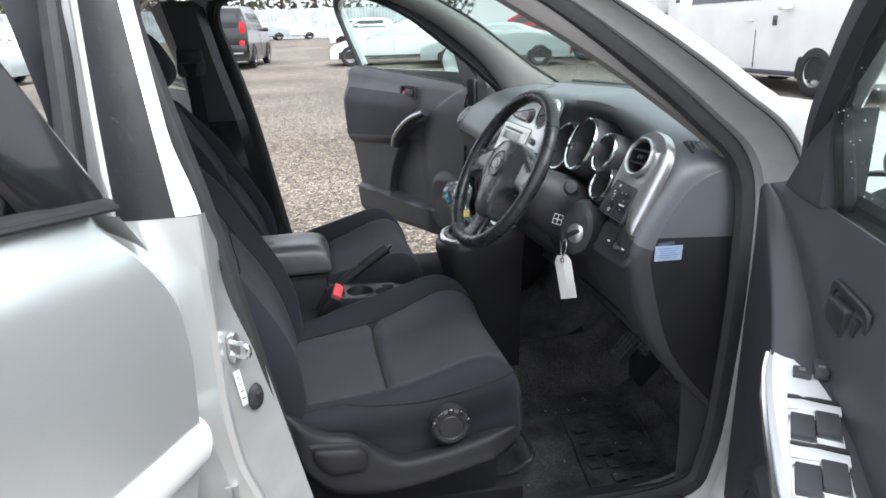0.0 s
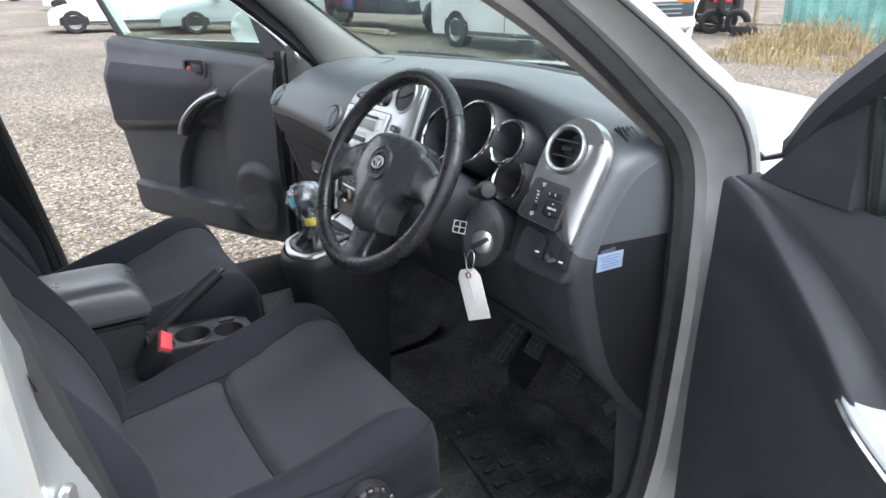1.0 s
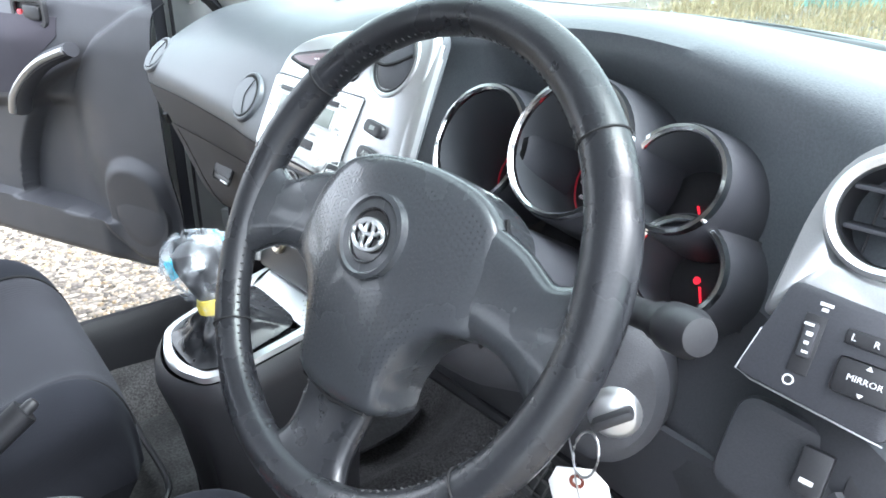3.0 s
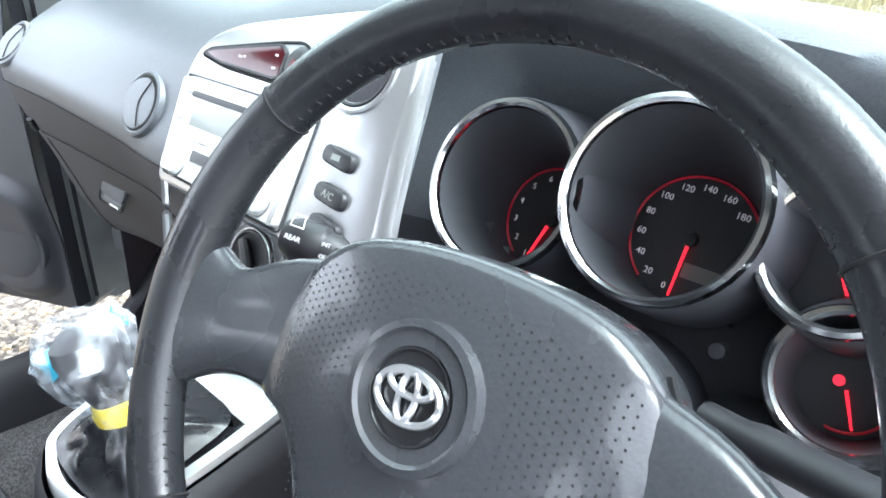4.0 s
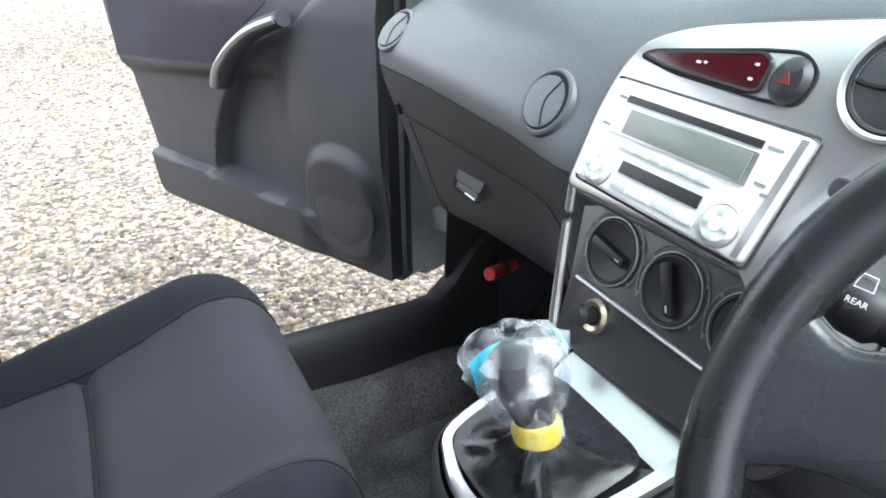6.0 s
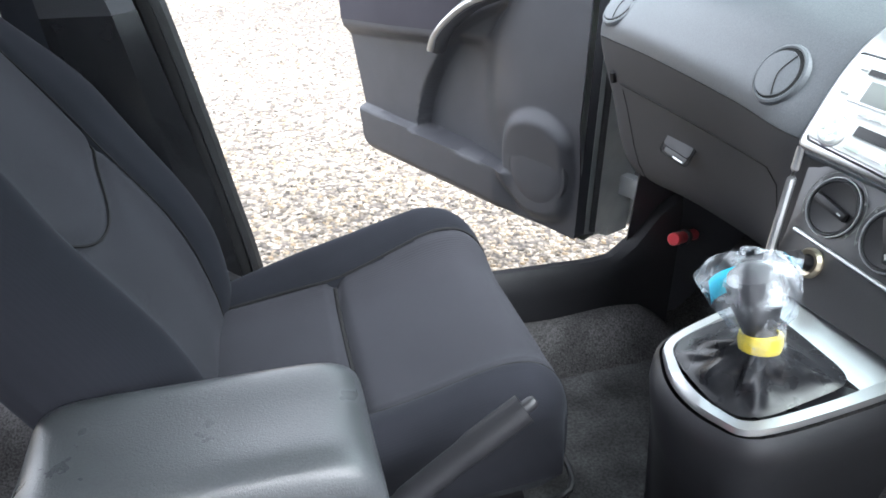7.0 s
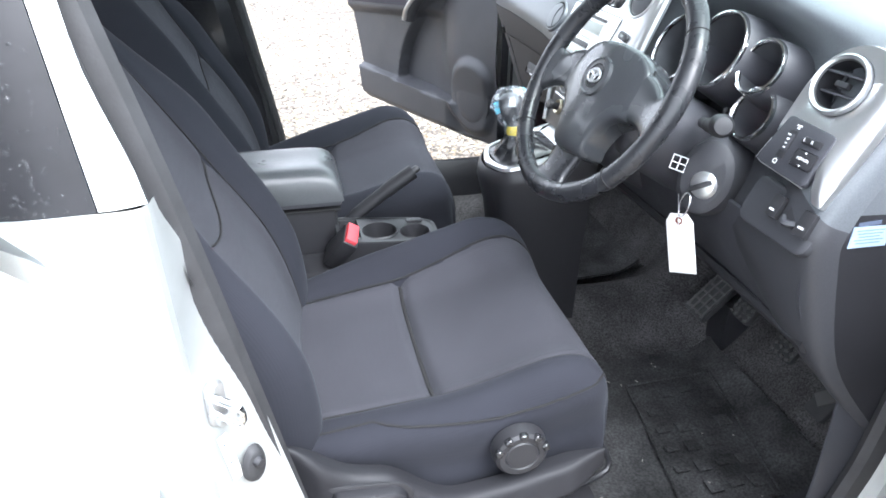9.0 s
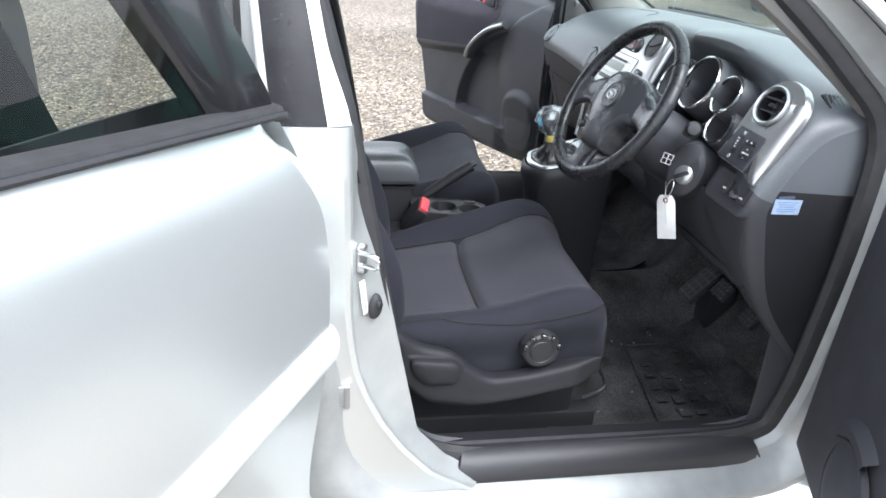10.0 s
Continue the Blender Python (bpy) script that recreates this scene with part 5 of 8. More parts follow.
def buckle(x, y, z, lean):
    b = thing("belt_buckle", "seat belt buckle with red release button beside the seat", "seat belt buckle", (x, y, z - 0.1))
    d = Vector(lean).normalized()
    fr = frame_at((x, y, z), d, (0, 1, 0))
    part("body", box(0, 0, -0.045, 0.058, 0.036, 0.09, 0.008, fr), BLACK, b)
    part("release_button", box(0, 0.002, 0.002, 0.048, 0.026, 0.014, 0.004, fr), RED, b, "red release button")
    part("stalk", tube([fr @ Vector((0, 0, -0.08)), (x - 0.10, y - 0.01, z - 0.22)], 0.014, 8, False, 0.7), BLACK, b)


buckle(0.448, -0.112, 0.728, (0.50, -0.42, 0.76))
buckle(0.30, 0.105, 0.700, (0.5, 0.1, 0.85))


def seat_belt():
    b = thing("seat_belt", "black passenger seat belt hanging from the centre pillar", "seat belt", (0.10, 0.66, 0.5))
    pts = spline([(0.04, 0.635, 1.36), (0.055, 0.64, 1.15), (0.075, 0.645, 0.85), (0.09, 0.66, 0.55)], 6)
    rings = [[p + Vector((dx, dy, 0)) for dx, dy in ((-0.023, 0), (0, -0.002), (0.023, 0), (0, 0.002))] for p in pts]
    part("webbing", loft(rings, True, False, True), CLOTH, b, "black woven webbing")
    part("guide", box(0.045, 0.632, 1.345, 0.085, 0.022, 0.045, 0.010), BLACK, b, "black belt guide")
    part("guide_cover", plate([(-0.05, -0.07), (0.05, -0.07), (0.04, 0.05), (-0.04, 0.05)], 0.016, frame_at((0.045, 0.652, 1.345), (0, -1, 0), (1, 0, 0)), 0.006, 0.03), PLASTIC, b, "moulded belt cover")
    part("tongue", box(0.078, 0.640, 1.02, 0.055, 0.006, 0.035, 0.002), CHROME, b, "bright metal belt tongue")


seat_belt()


def rear_bench():
    r = thing("rear_bench", "dark cloth rear bench seat", "seat", (-0.6, 0, 0.33))
    for cy in (-0.35, 0.35):
        part("cushion", box(-0.50, cy, 0.52, 0.50, 0.66, 0.20, 0.06), CLOTH, r)
        part("backrest", box(0, 0, 0, 0.14, 0.64, 0.62, 0.05, Matrix.Translation((-0.86, cy, 0.88)) @ Euler((0, radians(-18), 0)).to_matrix().to_4x4()), CLOTH, r)
        part("head_restraint", box(-0.98, cy, 1.24, 0.09, 0.24, 0.14, 0.04), CLOTH, r)
    part("parcel_shelf", box(-1.30, 0, 1.02, 0.60, 1.2, 0.02, 0.006), PLASTIC, r)


rear_bench()

# ---- dashboard ----
# Sections across the car: y, then nine places (x, z) from the windscreen over the top and down to the knees.
SECTIONS = [
    (-0.738, [(1.34, 1.135), (1.27, 1.140), (1.20, 1.140), (1.12, 1.115), (1.07, 1.060), (1.035, 0.985), (1.036, 0.93), (1.09, 0.76), (1.20, 0.62)]),
    (-0.721, [(1.36, 1.165), (1.29, 1.165), (1.20, 1.165), (1.10, 1.145), (1.050, 1.09), (1.002, 1.000), (0.998, 0.94), (1.06, 0.76), (1.20, 0.60)]),
    (-0.648, [(1.38, 1.185), (1.30, 1.195), (1.20, 1.200), (1.11, 1.200), (1.065, 1.15), (1.010, 1.030), (0.995, 0.93), (1.05, 0.78), (1.20, 0.66)]),
    (-0.552, [(1.44, 1.180), (1.30, 1.215), (1.17, 1.225), (1.09, 1.215), (1.095, 1.15), (1.080, 1.040), (1.005, 0.93), (1.07, 0.80), (1.20, 0.72)]),
    (-0.400, [(1.52, 1.180), (1.32, 1.225), (1.17, 1.246), (1.075, 1.236), (1.120, 1.16), (1.115, 1.060), (1.045, 0.95), (1.08, 0.82), (1.22, 0.74)]),
    (-0.250, [(1.56, 1.180), (1.32, 1.230), (1.16, 1.244), (1.075, 1.230), (1.115, 1.16), (1.110, 1.060), (1.040, 0.95), (1.06, 0.84), (1.22, 0.74)]),
    (-0.190, [(1.57, 1.180), (1.32, 1.232), (1.14, 1.240), (1.085, 1.222), (1.085, 1.16), (1.050, 1.060), (1.010, 0.95), (0.99, 0.85), (1.15, 0.76)]),
    (0.020, [(1.58, 1.180), (1.32, 1.232), (1.14, 1.232), (1.085, 1.205), (1.060, 1.15), (1.020, 1.050), (0.995, 0.95), (0.98, 0.85), (1.15, 0.76)]),
    (0.160, [(1.56, 1.180), (1.31, 1.228), (1.13, 1.215), (1.055, 1.160), (1.018, 1.10), (0.988, 1.031), (1.000, 0.95), (1.03, 0.84), (1.15, 0.76)]),
    (0.300, [(1.54, 1.180), (1.31, 1.224), (1.13, 1.213), (1.050, 1.165), (1.005, 1.10), (0.986, 1.040), (1.035, 0.93), (1.095, 0.80), (1.20, 0.76)]),
    (0.500, [(1.50, 1.180), (1.31, 1.215), (1.14, 1.204), (1.052, 1.158), (0.998, 1.10), (0.984, 1.048), (1.032, 0.93), (1.095, 0.79), (1.22, 0.75)]),
    (0.650, [(1.42, 1.180), (1.30, 1.197), (1.16, 1.188), (1.062, 1.148), (1.002, 1.10), (0.986, 1.046), (1.028, 0.93), (1.095, 0.77), (1.22, 0.74)]),
    (0.710, [(1.38, 1.170), (1.29, 1.184), (1.17, 1.172), (1.085, 1.135), (1.016, 1.09), (0.996, 1.043), (1.035, 0.93), (1.10, 0.77), (1.22, 0.74)]),
    (0.742, [(1.34, 1.140), (1.27, 1.145), (1.18, 1.135), (1.115, 1.100), (1.062, 1.06), (1.040, 1.035), (1.065, 0.93), (1.12, 0.78), (1.22, 0.75)]),
]
# The four gauges: where each sits, its radius and its kind, and the way that they face.
GAUGES = [((1.029, -0.268, 1.120), 0.0580, "tach"), ((1.028, -0.386, 1.143), 0.0600, "speed"), ((1.040, -0.487, 1.138), 0.0400, "fuel"), ((1.026, -0.509, 1.074), 0.0375, "temp")]
GAUGE_N = Vector((-0.903, 0.0, 0.430)).normalized()


def dashboard():
    d = thing("dashboard", "charcoal moulded dashboard with padded top and grey glovebox half", "dashboard", (1.3, 0, 0.75))
    rows = []
    for k in range(9):
        line = spline([(x, y, z) for y, p in SECTIONS for x, z in (p[k],)], 12)
        rows.append(line)
    prof = []
    for i in range(len(rows[0])):
        prof.append(spline([rows[k][i] for k in range(9)], 5))
    split = 25
    def open_gauges(bm):
        """Openings in the moulding for the gauge tunnels."""
        gone = []
        for f in bm.faces:
            for c, r, _ in GAUGES:
                for v in f.verts:
                    w = v.co - Vector(c)
                    if (w - GAUGE_N * w.dot(GAUGE_N)).length < 0.9 * r and v.co.x < 1.25:
                        gone.append(f)
                        break
                else:
                    continue
                break
        bmesh.ops.delete(bm, geom=gone, context="FACES")
        return bm
    part("upper_pad", open_gauges(loft([p[:split + 1] for p in prof], False)), PAD, d, "grained charcoal upper pad", 50)
    part("lower_panel", open_gauges(loft([p[split:] for p in prof], False)), LOWER, d, "warm grey lower panel", 50)
    for end in (0, -1):
        for upper in (True, False):
            bm = bmesh.new()
            bm.faces.new([bm.verts.new(p) for p in prof[end]])
            bmesh.ops.bisect_plane(bm, geom=bm.verts[:] + bm.edges[:] + bm.faces[:], plane_co=(1.04, 0, 1.010), plane_no=(0.06, 0, 1), clear_inner=upper, clear_outer=not upper)
            # Lower end's colour is darkened to stand for blocked door light.
            part("end_panel", bm, PAD if upper else VALANCE, d, "charcoal upper end of the dashboard" if upper else "lower end of the dashboard, darkened for shade")
    # crease between pad and lower panel on the passenger's side
    crease = [p[split] + Vector((-0.002, 0, 0)) for p in prof if p[split].y > 0.12]
    part("crease", tube(crease, 0.0007, 6), SEAM, d, "dark joint line")
    # defroster slot along the screen
    slot = [p[4] + Vector((0, 0, 0.003)) for p in prof if -0.60 < p[4].y < 0.60]
    part("defroster_slot", tube(slot, 0.016, 6, False, 0.25), BLACK, d, "black defroster slot")
    # glovebox lid outline and latch
    def on(y, k, lift=0.003):
        i = min(range(len(prof)), key=lambda j: abs(prof[j][0].y - y))
        a = prof[i]
        f = k
        j = int(f)
        p = a[j].lerp(a[min(j + 1, len(a) - 1)], f - j)
        return Vector((p.x - lift, y, p.z))
    lid = [on(y, 28.6) for y in lin(0.64, 0.22, 14)] + [on(0.20, k) for k in lin(29.6, 36.0, 6)]
    lid2 = [on(0.635, k) for k in lin(29, 36, 6)]
    part("glovebox_joint", tube(lid, 0.0008, 5), SEAM, d)
    part("glovebox_joint", tube(lid2, 0.0008, 5), SEAM, d)
    part("lid_corner", tube([on(0.662, 27.9), on(0.668, 28.7)], 0.006, 6), BLACK, d)
    lf = frame_at(on(0.470, 30.9, 0.004), (-0.91, 0, 0.41), (0, -1, 0))
    lb = part("glovebox_latch", ring_plate(round_poly([(-0.043, -0.024), (0.043, -0.024), (0.043, 0.022), (-0.043, 0.022)], 0.012), round_poly([(-0.040, -0.021), (0.040, -0.021), (0.040, 0.019), (-0.040, 0.019)], 0.010), 0.0016, lf, 0.0005), SEAM, d, "dark joint round the glovebox latch")
    part("latch_paddle", plate([(-0.039, -0.010), (0.039, -0.010), (0.039, 0.018), (-0.039, 0.018)], 0.003, lf, 0.001, 0.009), LOWER, lb, "grey latch paddle")
    part("latch_recess", box(0.002, -0.0155, 0.0, 0.064, 0.009, 0.002, 0.0005, lf), BLACK, lb)
    part("latch_lip", box(0.016, -0.0195, 0.002, 0.030, 0.003, 0.003, 0.001, lf), METAL, lb, "pale worn lip")
    # airbag cover seam in the pad
    def topz(x, y):
        i = min(range(len(prof)), key=lambda j: abs(prof[j][0].y - y))
        a = [p for p in prof[i][:16]]
        j = min(range(len(a)), key=lambda q: abs(a[q].x - x))
        return a[j].z + 0.0012
    line = [Vector((x, y, topz(x, y))) for x, y in ((1.16, 0.60), (1.18, 0.60), (1.21, 0.585), (1.215, 0.45), (1.215, 0.28), (1.19, 0.235), (1.16, 0.23))]
    part("airbag_seam", tube(spline(line, 5), 0.0007, 5), PLASTIC, d, "faint airbag cover seam")
    # two round vents on the passenger side
    for y, k, r in ((0.660, 19.8, 0.035), (0.238, 20.8, 0.035)):
        i = min(range(len(prof)), key=lambda q: abs(prof[q][0].y - y))
        p, q0, q1 = on(y, k, 0.0), prof[i][int(k) - 1], prof[i][int(k) + 2]
        tan = Vector((q1.x - q0.x, 0, q1.z - q0.z)).normalized()
        nrm = Vector((tan.z, 0, -tan.x))
        nrm = nrm if nrm.x < 0 else -nrm
        fr = frame_at(p + nrm * 0.002, nrm, (0, -1, 0))
        v = part("round_vent", lathe([(r + 0.006, -0.006), (r + 0.004, 0.0004), (r + 0.001, 0.0018), (r - 0.001, 0.0010), (r - 0.002, -0.004)], fr, 44), PAD, d, "round grey face vent")
        part("vent_gap", lathe([(r - 0.0005, 0.0005), (r - 0.009, 0.0005)], fr, 40), SEAM, v)
        part("vent_disc", lathe([(0, 0.0046), (r * 0.6, 0.0044), (r - 0.005, 0.0034), (r - 0.004, 0.000)], fr @ Matrix.Translation((-0.0022, -0.001, -0.0008)) @ Matrix.Rotation(0.05, 4, "Y"), 40), PAD, v)
        part("vent_slot", tube([fr @ Vector(q) for q in spline([(0.012, -r + 0.008, 0.0034), (0.002, 0, 0.0042), (0.014, r - 0.008, 0.0034)], 6)], 0.0008, 6), SEAM, v)
    return d, on


DASH, on_dash = dashboard()


def centre_stack():
    c = thing("centre_stack", "satin silver centre stack around radio and heater controls", "control panel", (0.97, 0, 0.85))
    M = frame_at((0.984, 0.025, 1.060), (-0.898, 0, 0.44), (0, -1, 0))
    H = frame_at((0.980, 0, 0.977), (-0.944, 0, 0.33), (0, -1, 0))
    def P(a, b, h=0.0):
        return M @ Matrix.Translation((a, b, h))
    # upper silver panel: swept top, widening to the driver's side vent
    outer = round_poly([(-0.118, -0.034), (-0.124, 0.050), (-0.112, 0.116), (-0.055, 0.142), (0.048, 0.163), (0.132, 0.177), (0.178, 0.182), (0.198, 0.168), (0.202, 0.135), (0.214, 0.0), (0.208, -0.050), (0.150, -0.058), (0.112, -0.040), (0.100, -0.030)],
                       [0.01, 0.04, 0.03, 0.06, 0.08, 0.05, 0.02, 0.015, 0.03, 0.05, 0.02, 0.03, 0.02, 0.005], 4)
    part("silver_panel", plate([tuple(p) for p in outer], 0.020, P(0, 0, -0.012), 0.006), METAL, c, "satin silver fascia", 50)
    part("panel_shadow_line", tube([M @ Vector((p.x, p.y, -0.008)) for p in outer], 0.0055, 6, True), PAD, c)
    # right flank strip, brighter
    fl = spline([(0.192, 0.160, -0.004), (0.202, 0.10, 0.000), (0.212, 0.03, 0.000), (0.220, -0.04, -0.004), (0.214, -0.10, -0.016)], 6)
    part("flank_strip", tube([M @ p for p in fl], 0.011, 8, False, 0.7), METAL, c, "bright silver flank")
    fl = spline([(0.972, 0.141, 1.030), (0.962, 0.134, 0.970), (0.952, 0.126, 0.915), (0.944, 0.119, 0.872)], 6)
    part("flank_strip", tube(fl, 0.0055, 8, False, 0.8), METAL, c, "silver flank")
    # radio
    r = part("radio", plate([(-0.104, -0.020), (-0.107, 0.079), (0.108, 0.079), (0.101, -0.024)], 0.012, P(0, 0, 0.004), 0.003, 0.006), RADIO, c, "pale silver double-size car radio")
    part("radio_joint", tube([M @ Vector((p.x, p.y, 0.0085)) for p in round_poly([(-0.107, -0.023), (-0.110, 0.082), (0.111, 0.082), (0.104, -0.027)], 0.006)], 0.0013, 5, True), RIMGREY, r)
    part("radio_flank", plate([(0.0935, -0.021), (0.1005, 0.077), (0.1065, 0.077), (0.0995, -0.021)], 0.0012, P(0, 0, 0.0155), 0.0004), METAL, r, "bevelled grey flank of the radio")
    part("disc_slot", box(-0.002, 0.0640, 0.0165, 0.152, 0.0065, 0.002, 0.0008, M), BLACK, r, "black disc slot")
    part("display_bezel", box(-0.004, 0.0440, 0.0160, 0.160, 0.027, 0.003, 0.001, M), METAL, r)
    part("display", box(0.002, 0.0440, 0.0172, 0.137, 0.023, 0.0026, 0.0005, M), LCD, r, "blank grey-green display")
    part("tape_slot", box(-0.001, 0.0050, 0.0165, 0.096, 0.0115, 0.002, 0.0008, M), BLACK, r, "black tape slot")
    for a in (-0.074, 0.073):
        k = part("radio_dial", lathe([(0, 0.007), (0.006, 0.0072), (0.0065, 0.006), (0.0135, 0.006), (0.0155, 0.004), (0.016, 0)], P(a, -0.004, 0.0155), 30), RADIO, r, "round silver radio dial")
        part("dial_ring", lathe([(0.0165, 0), (0.0175, 0.0015), (0.0185, 0)], P(a, -0.004, 0.0158), 30), METAL, k)
        for q in range(4):
            t = q * math.pi / 2
            part("dial_mark", box(0.0098 * math.cos(t), 0.0098 * math.sin(t), 0.0065, 0.0058, 0.0058, 0.0012, 0.0004, P(a, -0.004, 0.0155)), PALEGREEN, k)
    for i in range(6):
        b = part("preset_button", box(-0.052 + 0.0185 * i, 0.0225, 0.0165, 0.0165, 0.0065, 0.003, 0.001, M), RADIO, r)
        part("printed_mark", box(-0.052 + 0.0185 * i, 0.0225, 0.0181, 0.010, 0.0036, 0.0006, 0, M), PALEGREEN, b)
    for a, w in ((-0.040, 0.020), (-0.013, 0.026), (0.016, 0.022), (0.040, 0.020)):
        part("tape_button", box(a, -0.0115, 0.0165, w, 0.008, 0.003, 0.001, M), PALEGREEN if a in (-0.040, 0.016) else RADIO, r)
    for a, b, w in ((0.085, 0.064, 0.014), (0.087, 0.036, 0.010), (-0.085, 0.064, 0.010), (-0.090, 0.036, 0.012), (0.095, 0.030, 0.008)):
        part("printed_bar", box(a, b, 0.0163, w, 0.0022, 0.0006, 0, M), GREYMARK, r)
    # clock window and hazard switch
    bay = round_poly([(-0.097, 0.105), (-0.083, 0.113), (0.030, 0.134), (0.064, 0.138), (0.083, 0.124), (0.078, 0.098), (0.046, 0.096), (-0.050, 0.098)], 0.010)
    part("clock_bay", tube([M @ Vector((p.x, p.y, 0.0082)) for p in bay], 0.0016, 5, True), SEAM, c, "joint line round the clock")
    win = round_poly([(-0.091, 0.107), (-0.078, 0.112), (0.030, 0.131), (0.041, 0.126), (0.041, 0.103), (0.032, 0.100), (-0.060, 0.102)], 0.004)
    part("clock_window", plate([tuple(p) for p in win], 0.003, P(0, 0, 0.0075), 0.001), DARKRED, c, "dark red clock window")
    part("clock_frame", tube([M @ Vector((p.x, p.y, 0.0090)) for p in win], 0.0020, 6, True), BLACK, c)
    for a, b, w in ((-0.026, 0.112, 0.005), (-0.019, 0.113, 0.003), (0.030, 0.121, 0.004), (0.030, 0.109, 0.004)):
        part("clock_mark", box(a, b, 0.0110, w, 0.0022, 0.0006, 0, M), DIALMARK, c)
    hz = part("hazard_switch", lathe([(0, 0.010), (0.012, 0.009), (0.0165, 0.005), (0.018, 0.0)], P(0.063, 0.115, 0.006), 26, sy=1.12), BLACK, c, "round black hazard switch")
    part("hazard_mark", plate([(-0.006, -0.005), (0.006, -0.005), (0, 0.006)], 0.0008, P(0.063, 0.115, 0.0162), 0.0002), material("dull_red", (0.12, 0.012, 0.012), 0.5), hz)
    # big round vent
    vf = P(0.141, 0.131, 0.0072) @ Matrix.Scale(0.79, 4)
    v = part("round_vent", lathe([(0.054, 0.0), (0.053, 0.004), (0.050, 0.005), (0.0465, 0.003), (0.046, -0.02)], vf, 44), METAL, c, "round centre vent in a silver ring")
    part("vent_rim", lathe([(0.0464, 0.002), (0.0445, 0.004), (0.042, 0.003), (0.0415, -0.01)], vf, 40), BLACK, v)
    part("vent_disc", lathe([(0, 0.006), (0.025, 0.005), (0.041, 0.001), (0.0415, -0.01)], vf, 40), PLASTIC, v, "dark closed vent disc")
    part("vent_slot", tube([vf @ Vector(q) for q in spline([(-0.039, -0.006, 0.002), (-0.012, -0.008, 0.006), (0.015, 0.000, 0.006), (0.037, 0.014, 0.002)], 6)], 0.0022, 6), SEAM, v)
    # three switches below the vent
    for i, (a, b) in enumerate(((0.148, 0.050), (0.152, 0.019), (0.156, -0.007))):
        s = part("oval_switch", plate([(-0.019, -0.008), (0.019, -0.008), (0.019, 0.008), (-0.019, 0.008)], 0.009, P(a + 0.004, b + 0.002, 0.006) @ Matrix.Rotation(-0.12, 4, "Z"), 0.003, 0.0078), BLACK, c, "black oval switch")
        if i == 1:
            write("A/C", 0.009, P(a + 0.004, b + 0.002, 0.0152) @ Matrix.Rotation(-0.12, 4, "Z"), GREYMARK, s)
        else:
            part("switch_mark", box(a + 0.004, b + 0.002, 0.0153, 0.010, 0.005, 0.0004, 0, M), GREYMARK, s)
    # heater panel, darker silver
    low = round_poly([(-0.150, 0.055), (0.205, 0.055), (0.190, -0.020), (0.140, -0.100), (-0.116, -0.115), (-0.124, -0.050)], 0.012)
    part("heater_panel", plate([tuple(p) for p in low], 0.012, H @ Matrix.Translation((0, 0, -0.013)), 0.003), material("dark_silver_paint", (0.115, 0.115, 0.12), 0.36, 0.5, grain=0.05, grain_size=0.001), c, "dark silver heater panel")
    for a, b in ((-0.081, 0.001), (0.001, 0.000), (0.083, 0.001)):
        kf = H @ Matrix.Translation((a, b, 0))
        k = part("heater_knob", lathe([(0.033, 0.0), (0.032, 0.003), (0.0305, 0.003), (0.029, -0.004)], kf, 34), RIMGREY, c, "round black heater knob in a grey ring")
        part("knob_dish", lathe([(0, -0.0005), (0.022, 0.0005), (0.0292, 0.0022)], kf, 30), BLACK, k)
        part("knob_outline", lathe([(0.0332, 0.0012), (0.0338, 0.0024), (0.0348, 0.0024), (0.0354, 0.0)], kf, 36), METAL, k, "thin silver outline")
        part("scale_arc", tube([kf @ Vector((0.0405 * math.cos(radians(q)), 0.0405 * math.sin(radians(q)), 0.0006)) for q in lin(215, -35, 24)], 0.0005, 4), GREYMARK, k, "thin printed arc")
        part("knob_grip", box(0, 0, 0.004, 0.050, 0.011, 0.010, 0.004, kf @ Matrix.Rotation(-0.15 if a < 0 else -1.0, 4, "Z")), BLACK, k, "black knob grip")
        part("knob_line", box(0.018, 0, 0.0092, 0.006, 0.0016, 0.0008, 0, kf @ Matrix.Rotation(-0.15 if a < 0 else -1.0, 4, "Z")), MARK, k)
        for q in range(5):
            t = radians(-30 + 60 * q)
            part("scale_mark", box(0.0385 * math.cos(t), 0.0385 * math.sin(t), 0.001, 0.003, 0.003, 0.0006, 0, kf), GREYMARK, k)
    part("tray_edge", tube([H @ Vector(p) for p in ((-0.112, -0.0415, 0.001), (0.01, -0.0435, 0.001), (0.12, -0.0445, 0.001))], 0.0026, 6), METAL, c, "silver tray edge")
    # lighter
    lf = H @ Matrix.Translation((-0.070, -0.066, 0.0))
    lt = part("lighter", lathe([(0, 0.030), (0.010, 0.029), (0.012, 0.022), (0.008, 0.016), (0.008, 0.004)], lf, 20), BLACK, c, "black cigarette lighter knob")
    part("lighter_ring", lathe([(0.010, 0.004), (0.015, 0.006), (0.018, 0.002), (0.018, -0.004)], lf, 24), material("brass_ring", (0.45, 0.40, 0.30), 0.3, 0.8), lt, "brassy lighter socket ring")
    return c


centre_stack()


